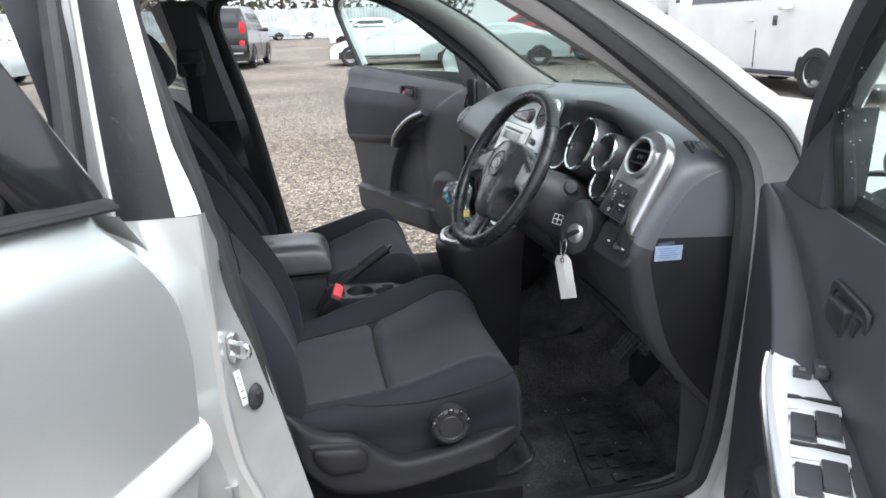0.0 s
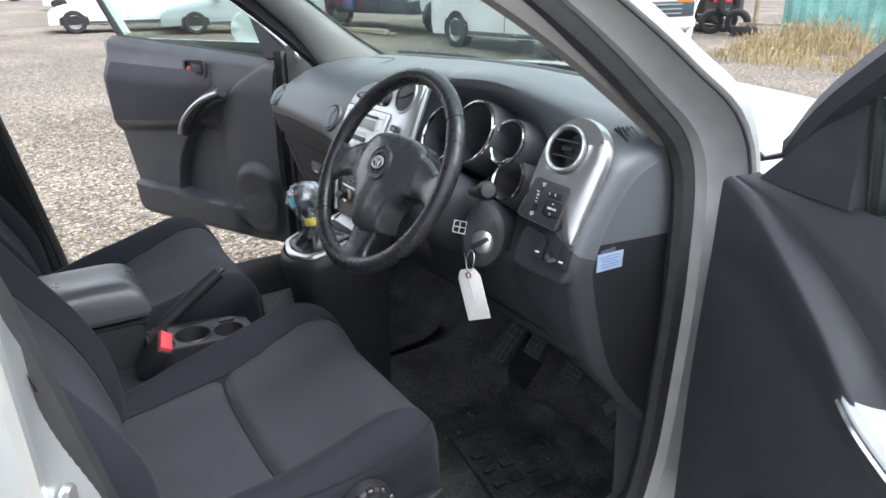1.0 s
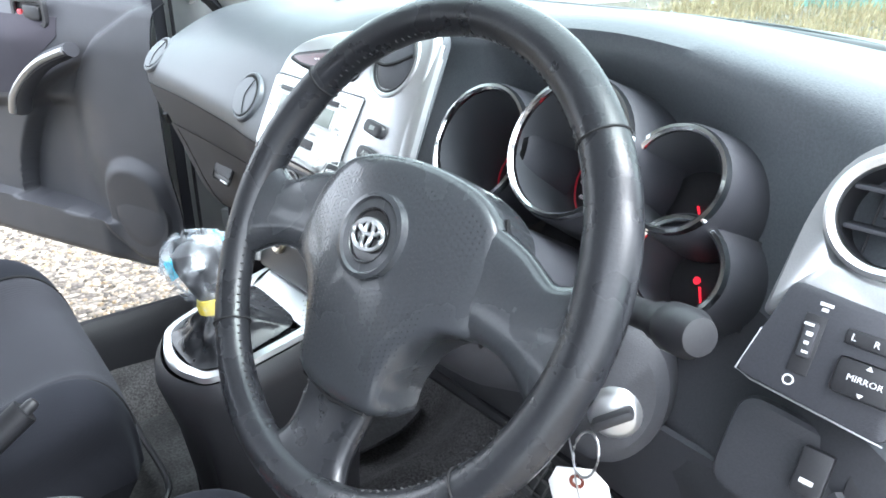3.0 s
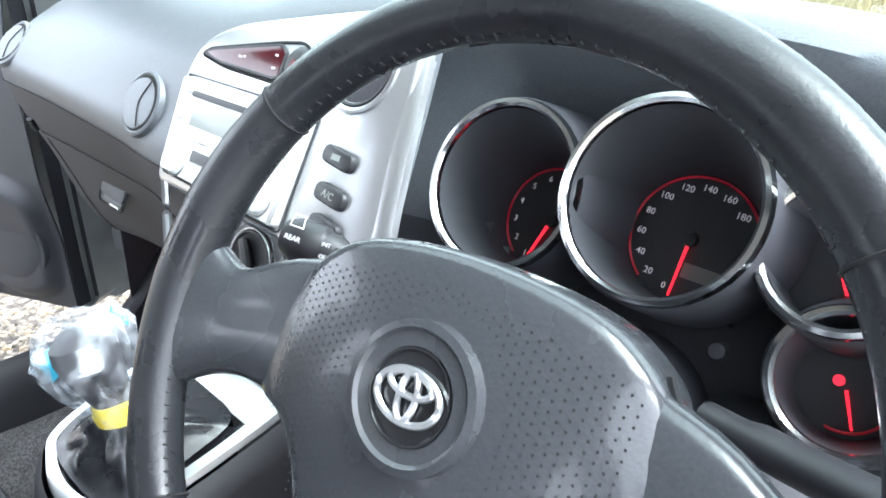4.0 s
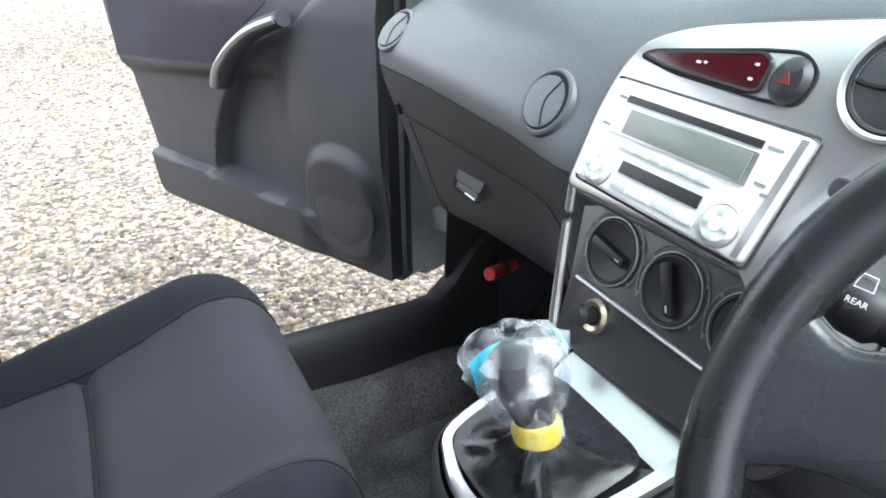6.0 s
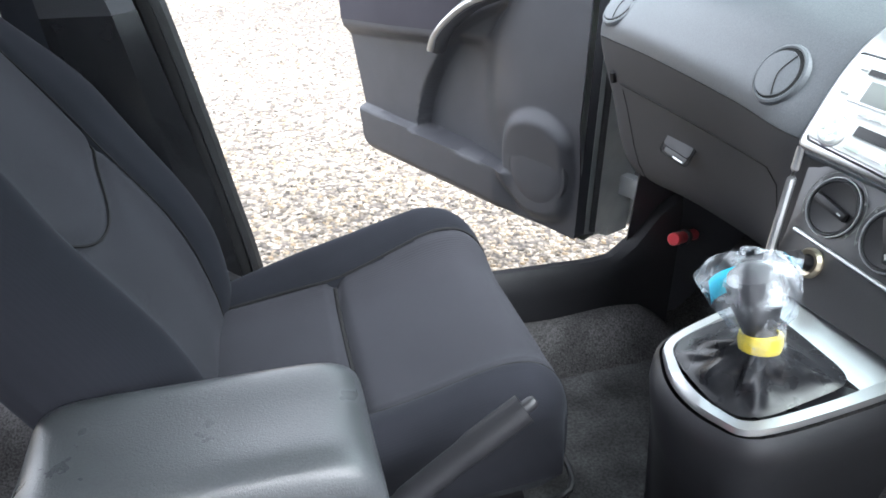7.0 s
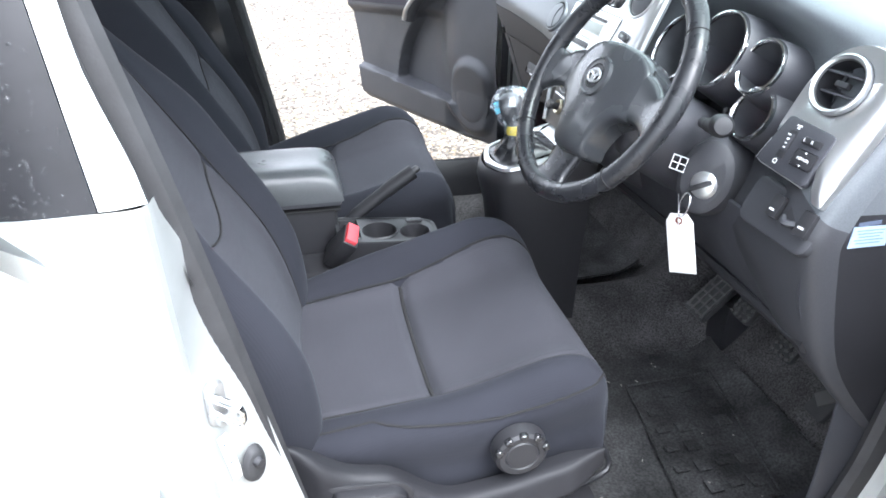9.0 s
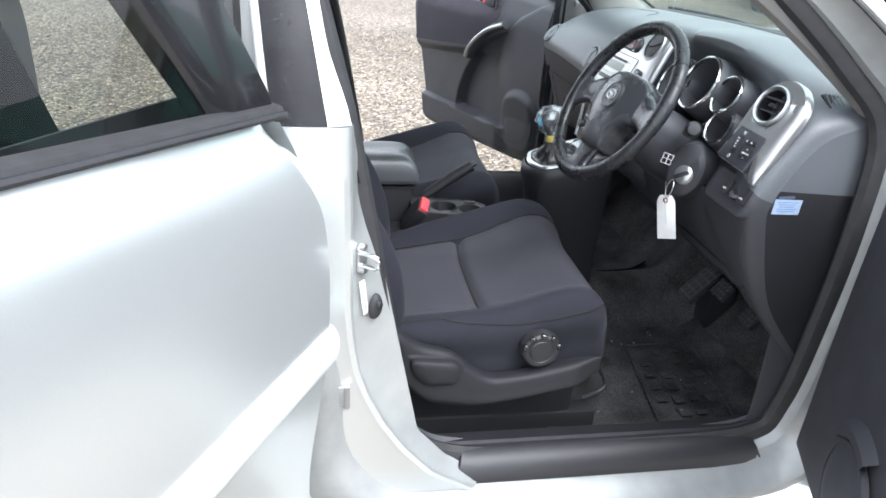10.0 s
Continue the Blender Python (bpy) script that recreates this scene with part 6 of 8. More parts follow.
def gauges():
    g = thing("instrument_cluster", "four chrome-ringed round gauges with red lit dials", "instrument cluster", (1.05, -0.40, 1.05))
    N = GAUGE_N
    for (x, y, z), r, what in GAUGES:
        fr = frame_at((x, y, z), N, (0, -1, 0))
        p = part("gauge_pod", lathe([(r + 0.004, 0.0), (r + 0.007, -0.006), (r + 0.010, -0.03), (r + 0.015, -0.075)], fr, 44), PLASTIC, g, "dark gauge pod")
        part("chrome_ring", lathe([(r - 0.001, -0.004), (r - 0.001, 0.001), (r + 0.001, 0.0035), (r + 0.004, 0.003), (r + 0.0055, -0.002), (r + 0.0055, -0.008)], fr, 48), CHROME, p, "bright chrome ring")
        big = what in ("tach", "speed")
        deep, drop, rd = (0.100, 0.015, r * 0.80) if big else (0.070, 0.010, r * 0.80)
        rings = []
        for f in (0.03, 0.3, 0.65, 1.03):
            rr = (r - 0.001) + (rd + 0.001 - r) * f
            rings.append([fr @ Vector((-0.006 * f + rr * math.cos(2 * math.pi * k / 40), -drop * f + rr * math.sin(2 * math.pi * k / 40), -deep * f)) for k in range(40)])
        part("gauge_tunnel", loft(rings), material("tunnel_grey", (0.050, 0.053, 0.060), 0.5) if what == "tach" else bpy.data.materials["tunnel_grey"], p)
        df = fr @ Matrix.Translation((-0.006, -drop, -deep))
        dial = part("dial_face", lathe([(0, 0.0), (rd + 0.001, 0.0)], df, 40), BLACK, p, "black dial face")
        rr = rd - 0.004
        if what in ("tach", "speed"):
            arc = [df @ Vector(((rr + 0.002) * math.cos(radians(q)), (rr + 0.002) * math.sin(radians(q)), 0.0008)) for q in lin(232, 20, 40)]
            part("red_ring", tube(arc, 0.0010, 5), DIMRED, dial, "thin red ring")
            if what == "tach":
                texts = [(str(k), 270 - k * 26) for k in range(9)]
                size, hand = 0.0072, 252
            else:
                texts = [(str(k), 258 - (k / 20) * 24) for k in range(0, 181, 20)]
                size, hand = 0.0070, 268
            for s, q in texts:
                a = radians(q)
                write(s, size, df @ Matrix.Translation(((rr - 0.006) * math.cos(a), (rr - 0.006) * math.sin(a), 0.0008)), DIALMARK, dial, "dial_number", 0.0002)
            a = radians(hand)
            part("needle", tube([df @ Vector((0, 0, 0.004)), df @ Vector(((rr - 0.001) * math.cos(a), (rr - 0.001) * math.sin(a), 0.003))], [0.0015, 0.0009], 6), REDGLOW, dial, "lit red needle")
            part("needle_hub", lathe([(0, 0.006), (0.005, 0.006), (0.006, 0.002)], df, 18), BLACK, dial)
            if what == "tach":
                part("warning_lamp", lathe([(0, 0.001), (0.003, 0.001)], df @ Matrix.Translation((0.014, -0.020, 0)), 12), REDGLOW, dial, "lit red warning lamp")
            else:
                part("trip_display", box(0.014, -0.022, 0.0006, 0.026, 0.011, 0.001, 0, df), material("grey_trip_display", (0.16, 0.15, 0.14), 0.4), dial, "small grey trip display")
        else:
            a = radians(-65 if what == "temp" else -60)
            part("needle", tube([df @ Vector((0, 0, 0.004)), df @ Vector(((rr - 0.002) * math.cos(a), (rr - 0.002) * math.sin(a), 0.003))], [0.0012, 0.0008], 6), REDGLOW, dial, "lit red needle")
            if what == "temp":
                part("warning_lamp", lathe([(0, 0.001), (0.0035, 0.001)], df @ Matrix.Translation((-0.006, 0.004, 0)), 12), REDGLOW, dial, "lit red warning lamp")
            arc = [df @ Vector((rr * math.cos(radians(q)), rr * math.sin(radians(q)), 0.0008)) for q in lin(-100, -10, 20)]
            part("red_ring", tube(arc, 0.0010, 5), DIMRED, dial)
    part("reset_stalk", lathe([(0, 0.014), (0.005, 0.013), (0.006, 0.0)], frame_at((1.044, -0.438, 1.052), N), 14), BLACK, g)


gauges()


def driver_vent():
    v = thing("side_vent_panel", "satin silver driver's side panel with round vent and switches", "vent panel", (1.0, -0.66, 1.0))
    # local a: to the driver's right, b: up the panel
    O = Vector((1.030, -0.638, 1.101))
    up = Vector((0.42, 0.02, 0.907)).normalized()
    right = Vector((0.10, -0.985, 0.0))
    n = right.cross(up).normalized()
    if n.x > 0:
        n = -n
    fr = frame_at(O, n, right)
    out = round_poly([(-0.050, -0.030), (-0.044, 0.045), (-0.030, 0.088), (0.008, 0.113), (0.052, 0.108), (0.084, 0.080), (0.091, 0.050), (0.085, -0.020), (0.077, -0.097), (0.060, -0.094), (0.050, -0.040)],
                     [0.006, 0.03, 0.03, 0.03, 0.03, 0.02, 0.03, 0.03, 0.004, 0.004, 0.02], 4)
    hole = []
    for p in out:
        d = (p - Vector((0.006, 0.053))).normalized() * 0.0395
        hole.append((0.006 + d.x, 0.053 + d.y))
    part("silver_panel", ring_plate([tuple(p) for p in out], hole, 0.018, fr @ Matrix.Translation((0, 0, -0.010)), 0.006), METAL, v, "satin silver surround", 50)
    vf = fr @ Matrix.Translation((0.006, 0.053, 0.009))
    r = part("round_vent", lathe([(0.041, -0.004), (0.0405, 0.004), (0.038, 0.006), (0.034, 0.003), (0.0325, -0.004), (0.032, -0.03)], vf, 44), METAL, v, "round open vent")
    part("vent_barrel", lathe([(0.0322, 0.0), (0.0315, -0.012), (0.030, -0.045), (0, -0.045)], vf, 36), BLACK, r)
    for b in (-0.013, 0.013):
        w = math.sqrt(0.031 ** 2 - b * b)
        part("vent_blade", box(0, b, -0.012, 2 * w, 0.0030, 0.022, 0.001, vf @ Matrix.Rotation(0.25, 4, "X")), PLASTIC, r, "dark vent blade")
    for a_ in (-0.016, 0.0, 0.016):
        part("rear_fin", box(a_, 0, -0.032, 0.0014, 0.050, 0.014, 0, vf), BLACK, r)
    part("vent_tab", box(0.002, 0.001, -0.004, 0.020, 0.008, 0.010, 0.002, vf), BLACK, r)
    # switch plate
    sw = round_poly([(-0.052, -0.073), (0.044, -0.083), (0.048, -0.008), (-0.036, -0.002)], 0.008)
    sf = fr @ Matrix.Translation((0, 0, 0.004))
    s = part("switch_plate", plate([tuple(p) for p in sw], 0.010, sf @ Matrix.Translation((0, 0, -0.004)), 0.002), PLASTIC, v, "dark mirror switch plate")
    part("plate_edge", tube([sf @ Vector(p) for p in ((-0.0445, -0.040, 0.005), (-0.0515, -0.072, 0.005), (-0.04, -0.0755, 0.005), (0.043, -0.083, 0.005))], 0.0007, 5), METAL, s)
    part("dimmer_slot", box(-0.015, -0.040, 0.0064, 0.013, 0.040, 0.001, 0.0004, sf), BLACK, s)
    part("dimmer_wheel", box(-0.015, -0.037, 0.007, 0.009, 0.024, 0.005, 0.002, sf), LOWER, s, "ribbed dimmer wheel")
    for a_, b_, w, h in ((-0.012, -0.012, 0.008, 0.0022), (-0.012, -0.0155, 0.004, 0.0022), (-0.017, -0.027, 0.006, 0.0018), (-0.015, -0.033, 0.004, 0.0028), (-0.015, -0.039, 0.003, 0.0022), (-0.014, -0.045, 0.004, 0.0016)):
        part("symbol", box(a_, b_, 0.0097 if -0.05 < b_ < -0.02 else 0.0064, w, h, 0.0005, 0, sf), MARK, s)
    part("symbol", tube([sf @ Vector((-0.018 + 0.0032 * math.cos(q), -0.066 + 0.0032 * math.sin(q), 0.0064)) for q in lin(0, 6.0, 10)], 0.0006, 4, True), MARK, s)
    part("mirror_selector", box(0.020, -0.026, 0.007, 0.032, 0.010, 0.004, 0.002, sf), BLACK, s)
    write("L", 0.0062, sf @ Matrix.Translation((0.009, -0.026, 0.0094)), MARK, s)
    write("R", 0.0062, sf @ Matrix.Translation((0.022, -0.026, 0.0094)), MARK, s)
    part("mirror_pad", box(0.023, -0.050, 0.007, 0.036, 0.024, 0.004, 0.004, sf), BLACK, s)
    write("MIRROR", 0.0056, sf @ Matrix.Translation((0.023, -0.050, 0.0094)), MARK, s)
    for b_ in (-0.041, -0.059):
        part("arrow", plate([(-0.002, -0.0012), (0.002, -0.0012), (0, 0.0016)], 0.0004, sf @ Matrix.Translation((0.023, b_, 0.0092)) @ Matrix.Rotation(0 if b_ > -0.05 else math.pi, 4, "Z"), 0.0001), MARK, s)
    # small demister grille on the dash top
    q4 = [Vector(p) for p in ((1.115, -0.680, 1.186), (1.157, -0.682, 1.181), (1.157, -0.7025, 1.169), (1.121, -0.7045, 1.161))]
    nn = (q4[2] - q4[0]).cross(q4[1] - q4[3])
    nn = nn if nn.z > 0 else -nn
    gc = sum(q4, Vector()) / 4
    gf = frame_at(gc, nn, (1, 0, 0))
    loc = [gf.inverted() @ p for p in q4]
    gr = part("demister_grille", plate([(p.x, p.y) for p in (loc if (loc[1] - loc[0]).cross(loc[2] - loc[1]).z > 0 else loc[::-1])], 0.003, gf, 0.001, 0.004), BLACK, v, "black triangular demister grille")
    for k in range(4):
        f = 0.16 + 0.23 * k
        e0, e1 = q4[0].lerp(q4[1], f), q4[3].lerp(q4[2], f)
        part("grille_bar", tube([e0 + nn.normalized() * 0.004, e1 + nn.normalized() * 0.004], 0.0014, 5), PAD, gr)
    # coin slot and small switches below
    part("lower_plate", plate([(-0.052, -0.160), (0.084, -0.165), (0.086, -0.098), (-0.050, -0.086)], 0.013, fr @ Matrix.Translation((0, 0, -0.0265)), 0.008, 0.02), LOWER, v, "dark plate below the switches")
    for a_, b_, w, h in ((0.012, -0.119, 0.019, 0.032), (0.067, -0.122, 0.021, 0.036)):
        t = part("rocker_switch", box(a_, b_, -0.007, w, h, 0.010, 0.002, fr), BLACK, v, "black rocker switch")
        part("symbol", box(a_ - 0.001, b_ - 0.006, -0.0018, w * 0.45, 0.003, 0.0006, 0, fr), MARK, t)
    part("coin_slot", box(0.039, -0.116, -0.0105, 0.016, 0.022, 0.005, 0.001, fr), BLACK, v)
    part("coin_lip", tube([fr @ Vector(p) for p in spline([(0.028, -0.126, -0.010), (0.039, -0.133, -0.004), (0.051, -0.128, -0.010)], 5)], 0.005, 6), LOWER, v)
    # service label
    lb = thing("service_label", "pale blue printed label stuck on the dashboard's end", "label", (1.04, -0.75, 0.97))
    m = frame_at((1.066, -0.7385, 0.978), (0, -1, 0.0), (1, 0, -0.02))
    part("paper", plate([(-0.028, -0.0155), (0.030, -0.0155), (0.031, 0.0145), (-0.028, 0.0155)], 0.0012, m, 0.0003), LABELBLUE, lb)
    part("header", box(-0.004, 0.0195, 0.0006, 0.034, 0.006, 0.0008, 0, m @ Matrix.Rotation(0.06, 4, "Z")), INK, lb, "dark printed header")
    for i in range(5):
        part("printed_line", box(0.0, 0.0095 - 0.0046 * i, 0.0014, 0.044 - 0.006 * (i % 3), 0.0013, 0.0004, 0, m), material("blue_ink", (0.12, 0.20, 0.42), 0.6) if i == 0 else bpy.data.materials["blue_ink"], lb)


driver_vent()

# ---- steering wheel and column ----
WC, WN = Vector((0.833, -0.386, 1.0967)), Vector((-0.8635, -0.0676, 0.499)).normalized()


def steering_wheel():
    w = thing("steering_wheel", "black leather steering wheel with stitched rim and dimpled hub", "steering wheel", WC)
    M = frame_at(WC, WN, (0, -1, 0)) @ Matrix.Rotation(0.06, 4, "Z")
    R = 0.1845
    rim = []
    for k in range(96):
        q = 2 * math.pi * k / 96
        fat = 0.0160 + 0.0018 * (bumpf(math.sin(q), 0.25, 0.35) if abs(math.cos(q)) > 0.4 else 0)
        rim.append([M @ Vector(((R + fat * math.cos(p)) * math.cos(q), (R + fat * math.cos(p)) * math.sin(q), fat * 0.92 * math.sin(p))) for p in (2 * math.pi * j / 16 for j in range(16))])
    part("rim", loft(rim, True, True), LEATHER, w, "worn black leather rim", 80)
    # stitching on the inner side of the rim
    stitches = bmesh.new()
    for k in range(150):
        q = 2 * math.pi * k / 150
        if abs(math.degrees(q) % 360 - 270) < 25:
            continue
        c = Vector(((R - 0.0156) * math.cos(q), (R - 0.0156) * math.sin(q), 0.0045))
        mm = M @ Matrix.Translation(c) @ Matrix.Rotation(q + 0.5, 4, "Z")
        bmesh.ops.create_cube(stitches, size=1, matrix=mm @ Matrix.Diagonal((0.0011, 0.0008, 0.0032, 1)))
    part("stitching", stitches, material("grey_thread", (0.035, 0.035, 0.037), 0.8), w, "row of stitches", kind="stuff")
    for q in (38, 142, 218, 322):
        a = radians(q)
        loop = [M @ Vector(((R + 0.0168 * math.cos(p)) * math.cos(a), (R + 0.0168 * math.cos(p)) * math.sin(a), 0.0155 * math.sin(p))) for p in (2 * math.pi * j / 16 for j in range(16))]
        part("rim_seam", tube(loop, 0.0009, 5, True), SEAM, w)
    # hub pad: broad shoulders above, narrowing to the foot
    hr = [(0.058, 0.066), (0.088, 0.050), (0.100, 0.031), (0.111, 0.006), (0.114, -0.016), (0.104, -0.031), (0.081, -0.037), (0.060, -0.056), (0.048, -0.086), (0.038, -0.115)]
    hub = [(0.0, 0.072)] + hr + [(-x, y) for x, y in hr[::-1]]
    hub = hub[::-1]
    hp = [p.xy for p in spline([(x, y, 0) for x, y in hub], 5, True)]
    HZ = 0.014
    def pad_z(x, y):
        return HZ - 0.012 * (x / 0.09) ** 2 - 0.013 * max(0.0, -y / 0.118) ** 2 - 0.010 * max(0.0, y / 0.073) ** 2
    rings = [[M @ Vector((p.x * f, p.y * f, pad_z(p.x * f, p.y * f) - d)) for p in hp] for f, d in ((0.97, 0.05), (1.0, 0.034), (1.0, 0.016), (0.992, 0.008), (0.975, 0.0035), (0.95, 0.0012), (0.90, 0.0002), (0.80, 0.0), (0.70, 0.0), (0.5, 0.0), (0.25, 0.0), (0.02, 0.0))]
    part("hub_pad", loft(rings, True, False, True), HUBPAD, w, "dimpled black airbag cover", 60)
    # Flat dark discs stand in for the shade inside the pad's dimples.
    dim = bmesh.new()
    for i in range(-22, 23):
        for j in range(-24, 15):
            x, y = i * 0.0043, j * 0.0043 + (0.00215 if i % 2 else 0)
            if (x * x + (y - 0.007) ** 2) < 0.041 ** 2 or abs(x) > (0.090 if y > -0.025 else 0.066 - 0.4 * max(0, -y - 0.04)) or y > 0.054 - 1.6 * x * x or y < -0.098:
                continue
            bmesh.ops.create_circle(dim, cap_ends=True, radius=0.00065, segments=6, matrix=M @ Matrix.Translation((x, y, pad_z(x, y) + 0.0003)))
    part("dimple", dim, DIMPLE_SHADE, w, "fine dark dots drawn as shaded dimples", kind="stuff")
    # spokes: two broad upper ones and one below
    def spoke(pts, thick=0.012):
        """pts: (x, y, half width, height) from the hub to the rim."""
        rings = []
        q = spline([(x, y, h) for x, y, wd, h in pts], 5)
        ww = [v.x for v in spline([(wd, 0, 0) for x, y, wd, h in pts], 5)]
        for i, c in enumerate(q):
            a, b = q[max(0, i - 1)], q[min(len(q) - 1, i + 1)]
            d = Vector((b.x - a.x, b.y - a.y)).normalized()
            sd = Vector((-d.y, d.x))
            ring = []
            for k in range(14):
                t = 2 * math.pi * k / 14
                o = sd * (ww[i] * math.copysign(abs(math.cos(t)) ** 0.6, math.cos(t)))
                ring.append(M @ Vector((c.x + o.x, c.y + o.y, c.z + thick * math.copysign(abs(math.sin(t)) ** 0.7, math.sin(t)))))
            rings.append(ring)
        return loft(rings, True, False, True)
    for sx in (-1, 1):
        part("spoke", spoke([(sx * 0.060, 0.010, 0.042, -0.013), (sx * 0.105, 0.004, 0.036, -0.0115), (sx * 0.142, -0.006, 0.030, -0.009), (sx * 0.175, -0.010, 0.048, -0.004)]), HUBPAD, w, "broad black spoke", 60)
        part("pad_joint", tube([M @ Vector(p) for p in spline([(sx * 0.089, 0.051, -0.014), (sx * 0.1015, 0.031, -0.011), (sx * 0.1125, 0.008, -0.010), (sx * 0.1155, -0.016, -0.012), (sx * 0.105, -0.033, -0.015)], 5)], 0.0020, 5), SEAM, w)
    part("spoke", spoke([(0.0, -0.090, 0.042, -0.014), (0.0, -0.125, 0.037, -0.0145), (0.0, -0.154, 0.036, -0.011), (0.0, -0.176, 0.050, -0.004)], 0.010), LEATHER, w, "broad black lower spoke", 60)
    part("pad_joint", tube([M @ Vector(p) for p in ((-0.038, -0.113, -0.006), (0.0, -0.118, -0.004), (0.038, -0.113, -0.006))], 0.0020, 5), SEAM, w)
    # emblem: a raised disc with plain crossing rings
    ef = M @ Matrix.Translation((0, 0.007, 0.0160)) @ Matrix.Scale(0.88, 4)
    e = part("emblem_disc", lathe([(0.038, -0.006), (0.037, 0.002), (0.033, 0.003), (0.031, 0.001), (0.024, 0.001), (0.022, -0.002), (0, -0.001)], ef, 40), HUBPAD, w, "round raised emblem disc")
    part("emblem_dish", lathe([(0, 0.0), (0.021, 0.0), (0.0225, 0.002), (0.0235, 0.002)], ef, 36), GLOSS, e)
    def oval(cx, cy, rx, ry):
        return [ef @ Vector((cx + rx * math.cos(2 * math.pi * k / 36), cy + ry * math.sin(2 * math.pi * k / 36), 0.0025)) for k in range(36)]
    for o in ((0, 0, 0.0185, 0.0125), (0, 0.006, 0.0125, 0.0055), (0, 0, 0.0050, 0.0120)):
        part("emblem_ring", tube(oval(*o), 0.0017, 6, True, 1.0), METAL, e, "bright ring of the emblem")
    return w


steering_wheel()


def column():
    c = thing("steering_column", "dark plastic steering column shroud with stalks and ignition", "steering column", (0.95, -0.40, 1.0))
    axis = WN
    a0 = WC - axis * 0.075
    rings = []
    for t, r in ((0.0, 0.045), (0.03, 0.060), (0.09, 0.070), (0.16, 0.072), (0.24, 0.068)):
        p = a0 - axis * t
        fr = frame_at(p, axis, (0, -1, 0))
        ring = []
        for k in range(24):
            q = 2 * math.pi * k / 24
            lowb = 1.30 if math.sin(q) < 0 else 0.85
            ring.append(fr @ Vector((r * math.cos(q), r * lowb * math.sin(q), 0)))
        rings.append(ring)
    part("shroud", loft(rings, True, False, True), PLASTIC, c, "dark column shroud", 60)
    # lobe that holds the ignition barrel, on the door side
    lobe = frame_at((0.966, -0.508, 0.974), (-0.80, -0.50, 0.20), (0, -1, 0))
    part("ignition_lobe", lathe([(0, 0.0), (0.036, 0.0), (0.046, -0.008), (0.052, -0.03), (0.050, -0.10)], lobe, 32, sx=0.95, sy=1.3), LOWER, c, "grey ignition housing")
    ig = part("ignition_barrel", lathe([(0, 0.006), (0.016, 0.006), (0.019, 0.004), (0.022, 0.0), (0.022, -0.004)], lobe @ Matrix.Translation((0.006, -0.010, 0.0)), 28), METAL, c, "round metal ignition barrel")
    part("key_slot", box(0, 0, 0.012, 0.034, 0.008, 0.016, 0.003, lobe @ Matrix.Translation((0.006, -0.010, 0.0)) @ Matrix.Rotation(0.7, 4, "Z")), BLACK, ig, "black key bow in the barrel")
    # small outlined symbol on the shroud
    sf = frame_at((0.938, -0.480, 0.990), (-0.85, -0.40, 0.35), (0, -1, 0.15))
    sy = part("tilt_symbol", tube([sf @ Vector((x, y, 0)) for x, y in ((-0.013, -0.011), (0.013, -0.011), (0.013, 0.011), (-0.013, 0.011))], 0.0012, 5, True), MARK, c, "small white outlined symbol")
    part("symbol_bar", box(0, 0, 0, 0.026, 0.0018, 0.001, 0, sf), MARK, sy)
    part("symbol_bar", box(0, 0, 0, 0.0018, 0.022, 0.001, 0, sf), MARK, sy)
    # wiper stalk to the passenger side, light stalk to the door
    def stalk(side, tip, pts, marks):
        s = part("stalk", tube(spline(pts, 6), [0.009] * 4 + [0.011] * 9 + [0.0135] * (len(spline(pts, 6)) - 13), 14), BLACK, c, "black control stalk")
        return s
    s = stalk(1, None, [(0.975, -0.335, 1.035), (0.950, -0.275, 1.045), (0.925, -0.220, 1.078), (0.908, -0.188, 1.088)], 0)
    part("stalk_tip", lathe([(0, 0.018), (0.010, 0.015), (0.0150, 0.004), (0.0150, -0.014), (0.011, -0.02)], frame_at((0.912, -0.192, 1.086), (-0.30, 0.62, 0.18), (0, 0, 1)), 18, sx=1.15), BLACK, s, "black stalk end")
    mk = frame_at((0.905, -0.205, 1.099), (-0.72, -0.35, 0.60), (0.25, -0.65, -0.1))
    write("REAR", 0.0050, mk @ Matrix.Translation((-0.006, -0.006, 0.0052)), MARK, s)
    part("symbol", tube([mk @ Vector((-0.006 + x, 0.006 + y, 0.0052)) for x, y in ((-0.005, -0.004), (0.005, -0.004), (0.004, 0.004), (-0.004, 0.004))], 0.0006, 5, True), MARK, s)
    write("INT", 0.0040, mk @ Matrix.Translation((0.018, -0.003, 0.0036)), MARK, s)
    write("OFF", 0.0040, mk @ Matrix.Translation((0.018, -0.011, 0.0016)), MARK, s)
    # knurled collar, white pointer and small marks further down the stalk
    da = Vector((0.0125, -0.0275, -0.0165)).normalized()
    p0 = Vector((0.925, -0.220, 1.078))
    cf = frame_at(p0 + da * 0.008, da, (0, 0, 1))
    knurl = []
    for h, r in ((-0.0075, 0.0128), (-0.006, 0.0146), (-0.002, 0.0150), (0.002, 0.0150), (0.006, 0.0144), (0.0075, 0.0124)):
        knurl.append([cf @ Vector(((r + (0.0006 if (k + int(h * 500)) % 2 else 0)) * math.cos(k * math.pi / 18), (r + (0.0006 if (k + int(h * 500)) % 2 else 0)) * math.sin(k * math.pi / 18), h)) for k in range(36)])
    part("knurled_collar", loft(knurl, True), PLASTIC, s, "knurled grey collar", 20)
    nm = Vector((-0.72, -0.35, 0.60))
    nm = (nm - da * nm.dot(da)).normalized()
    sv = da.cross(nm)
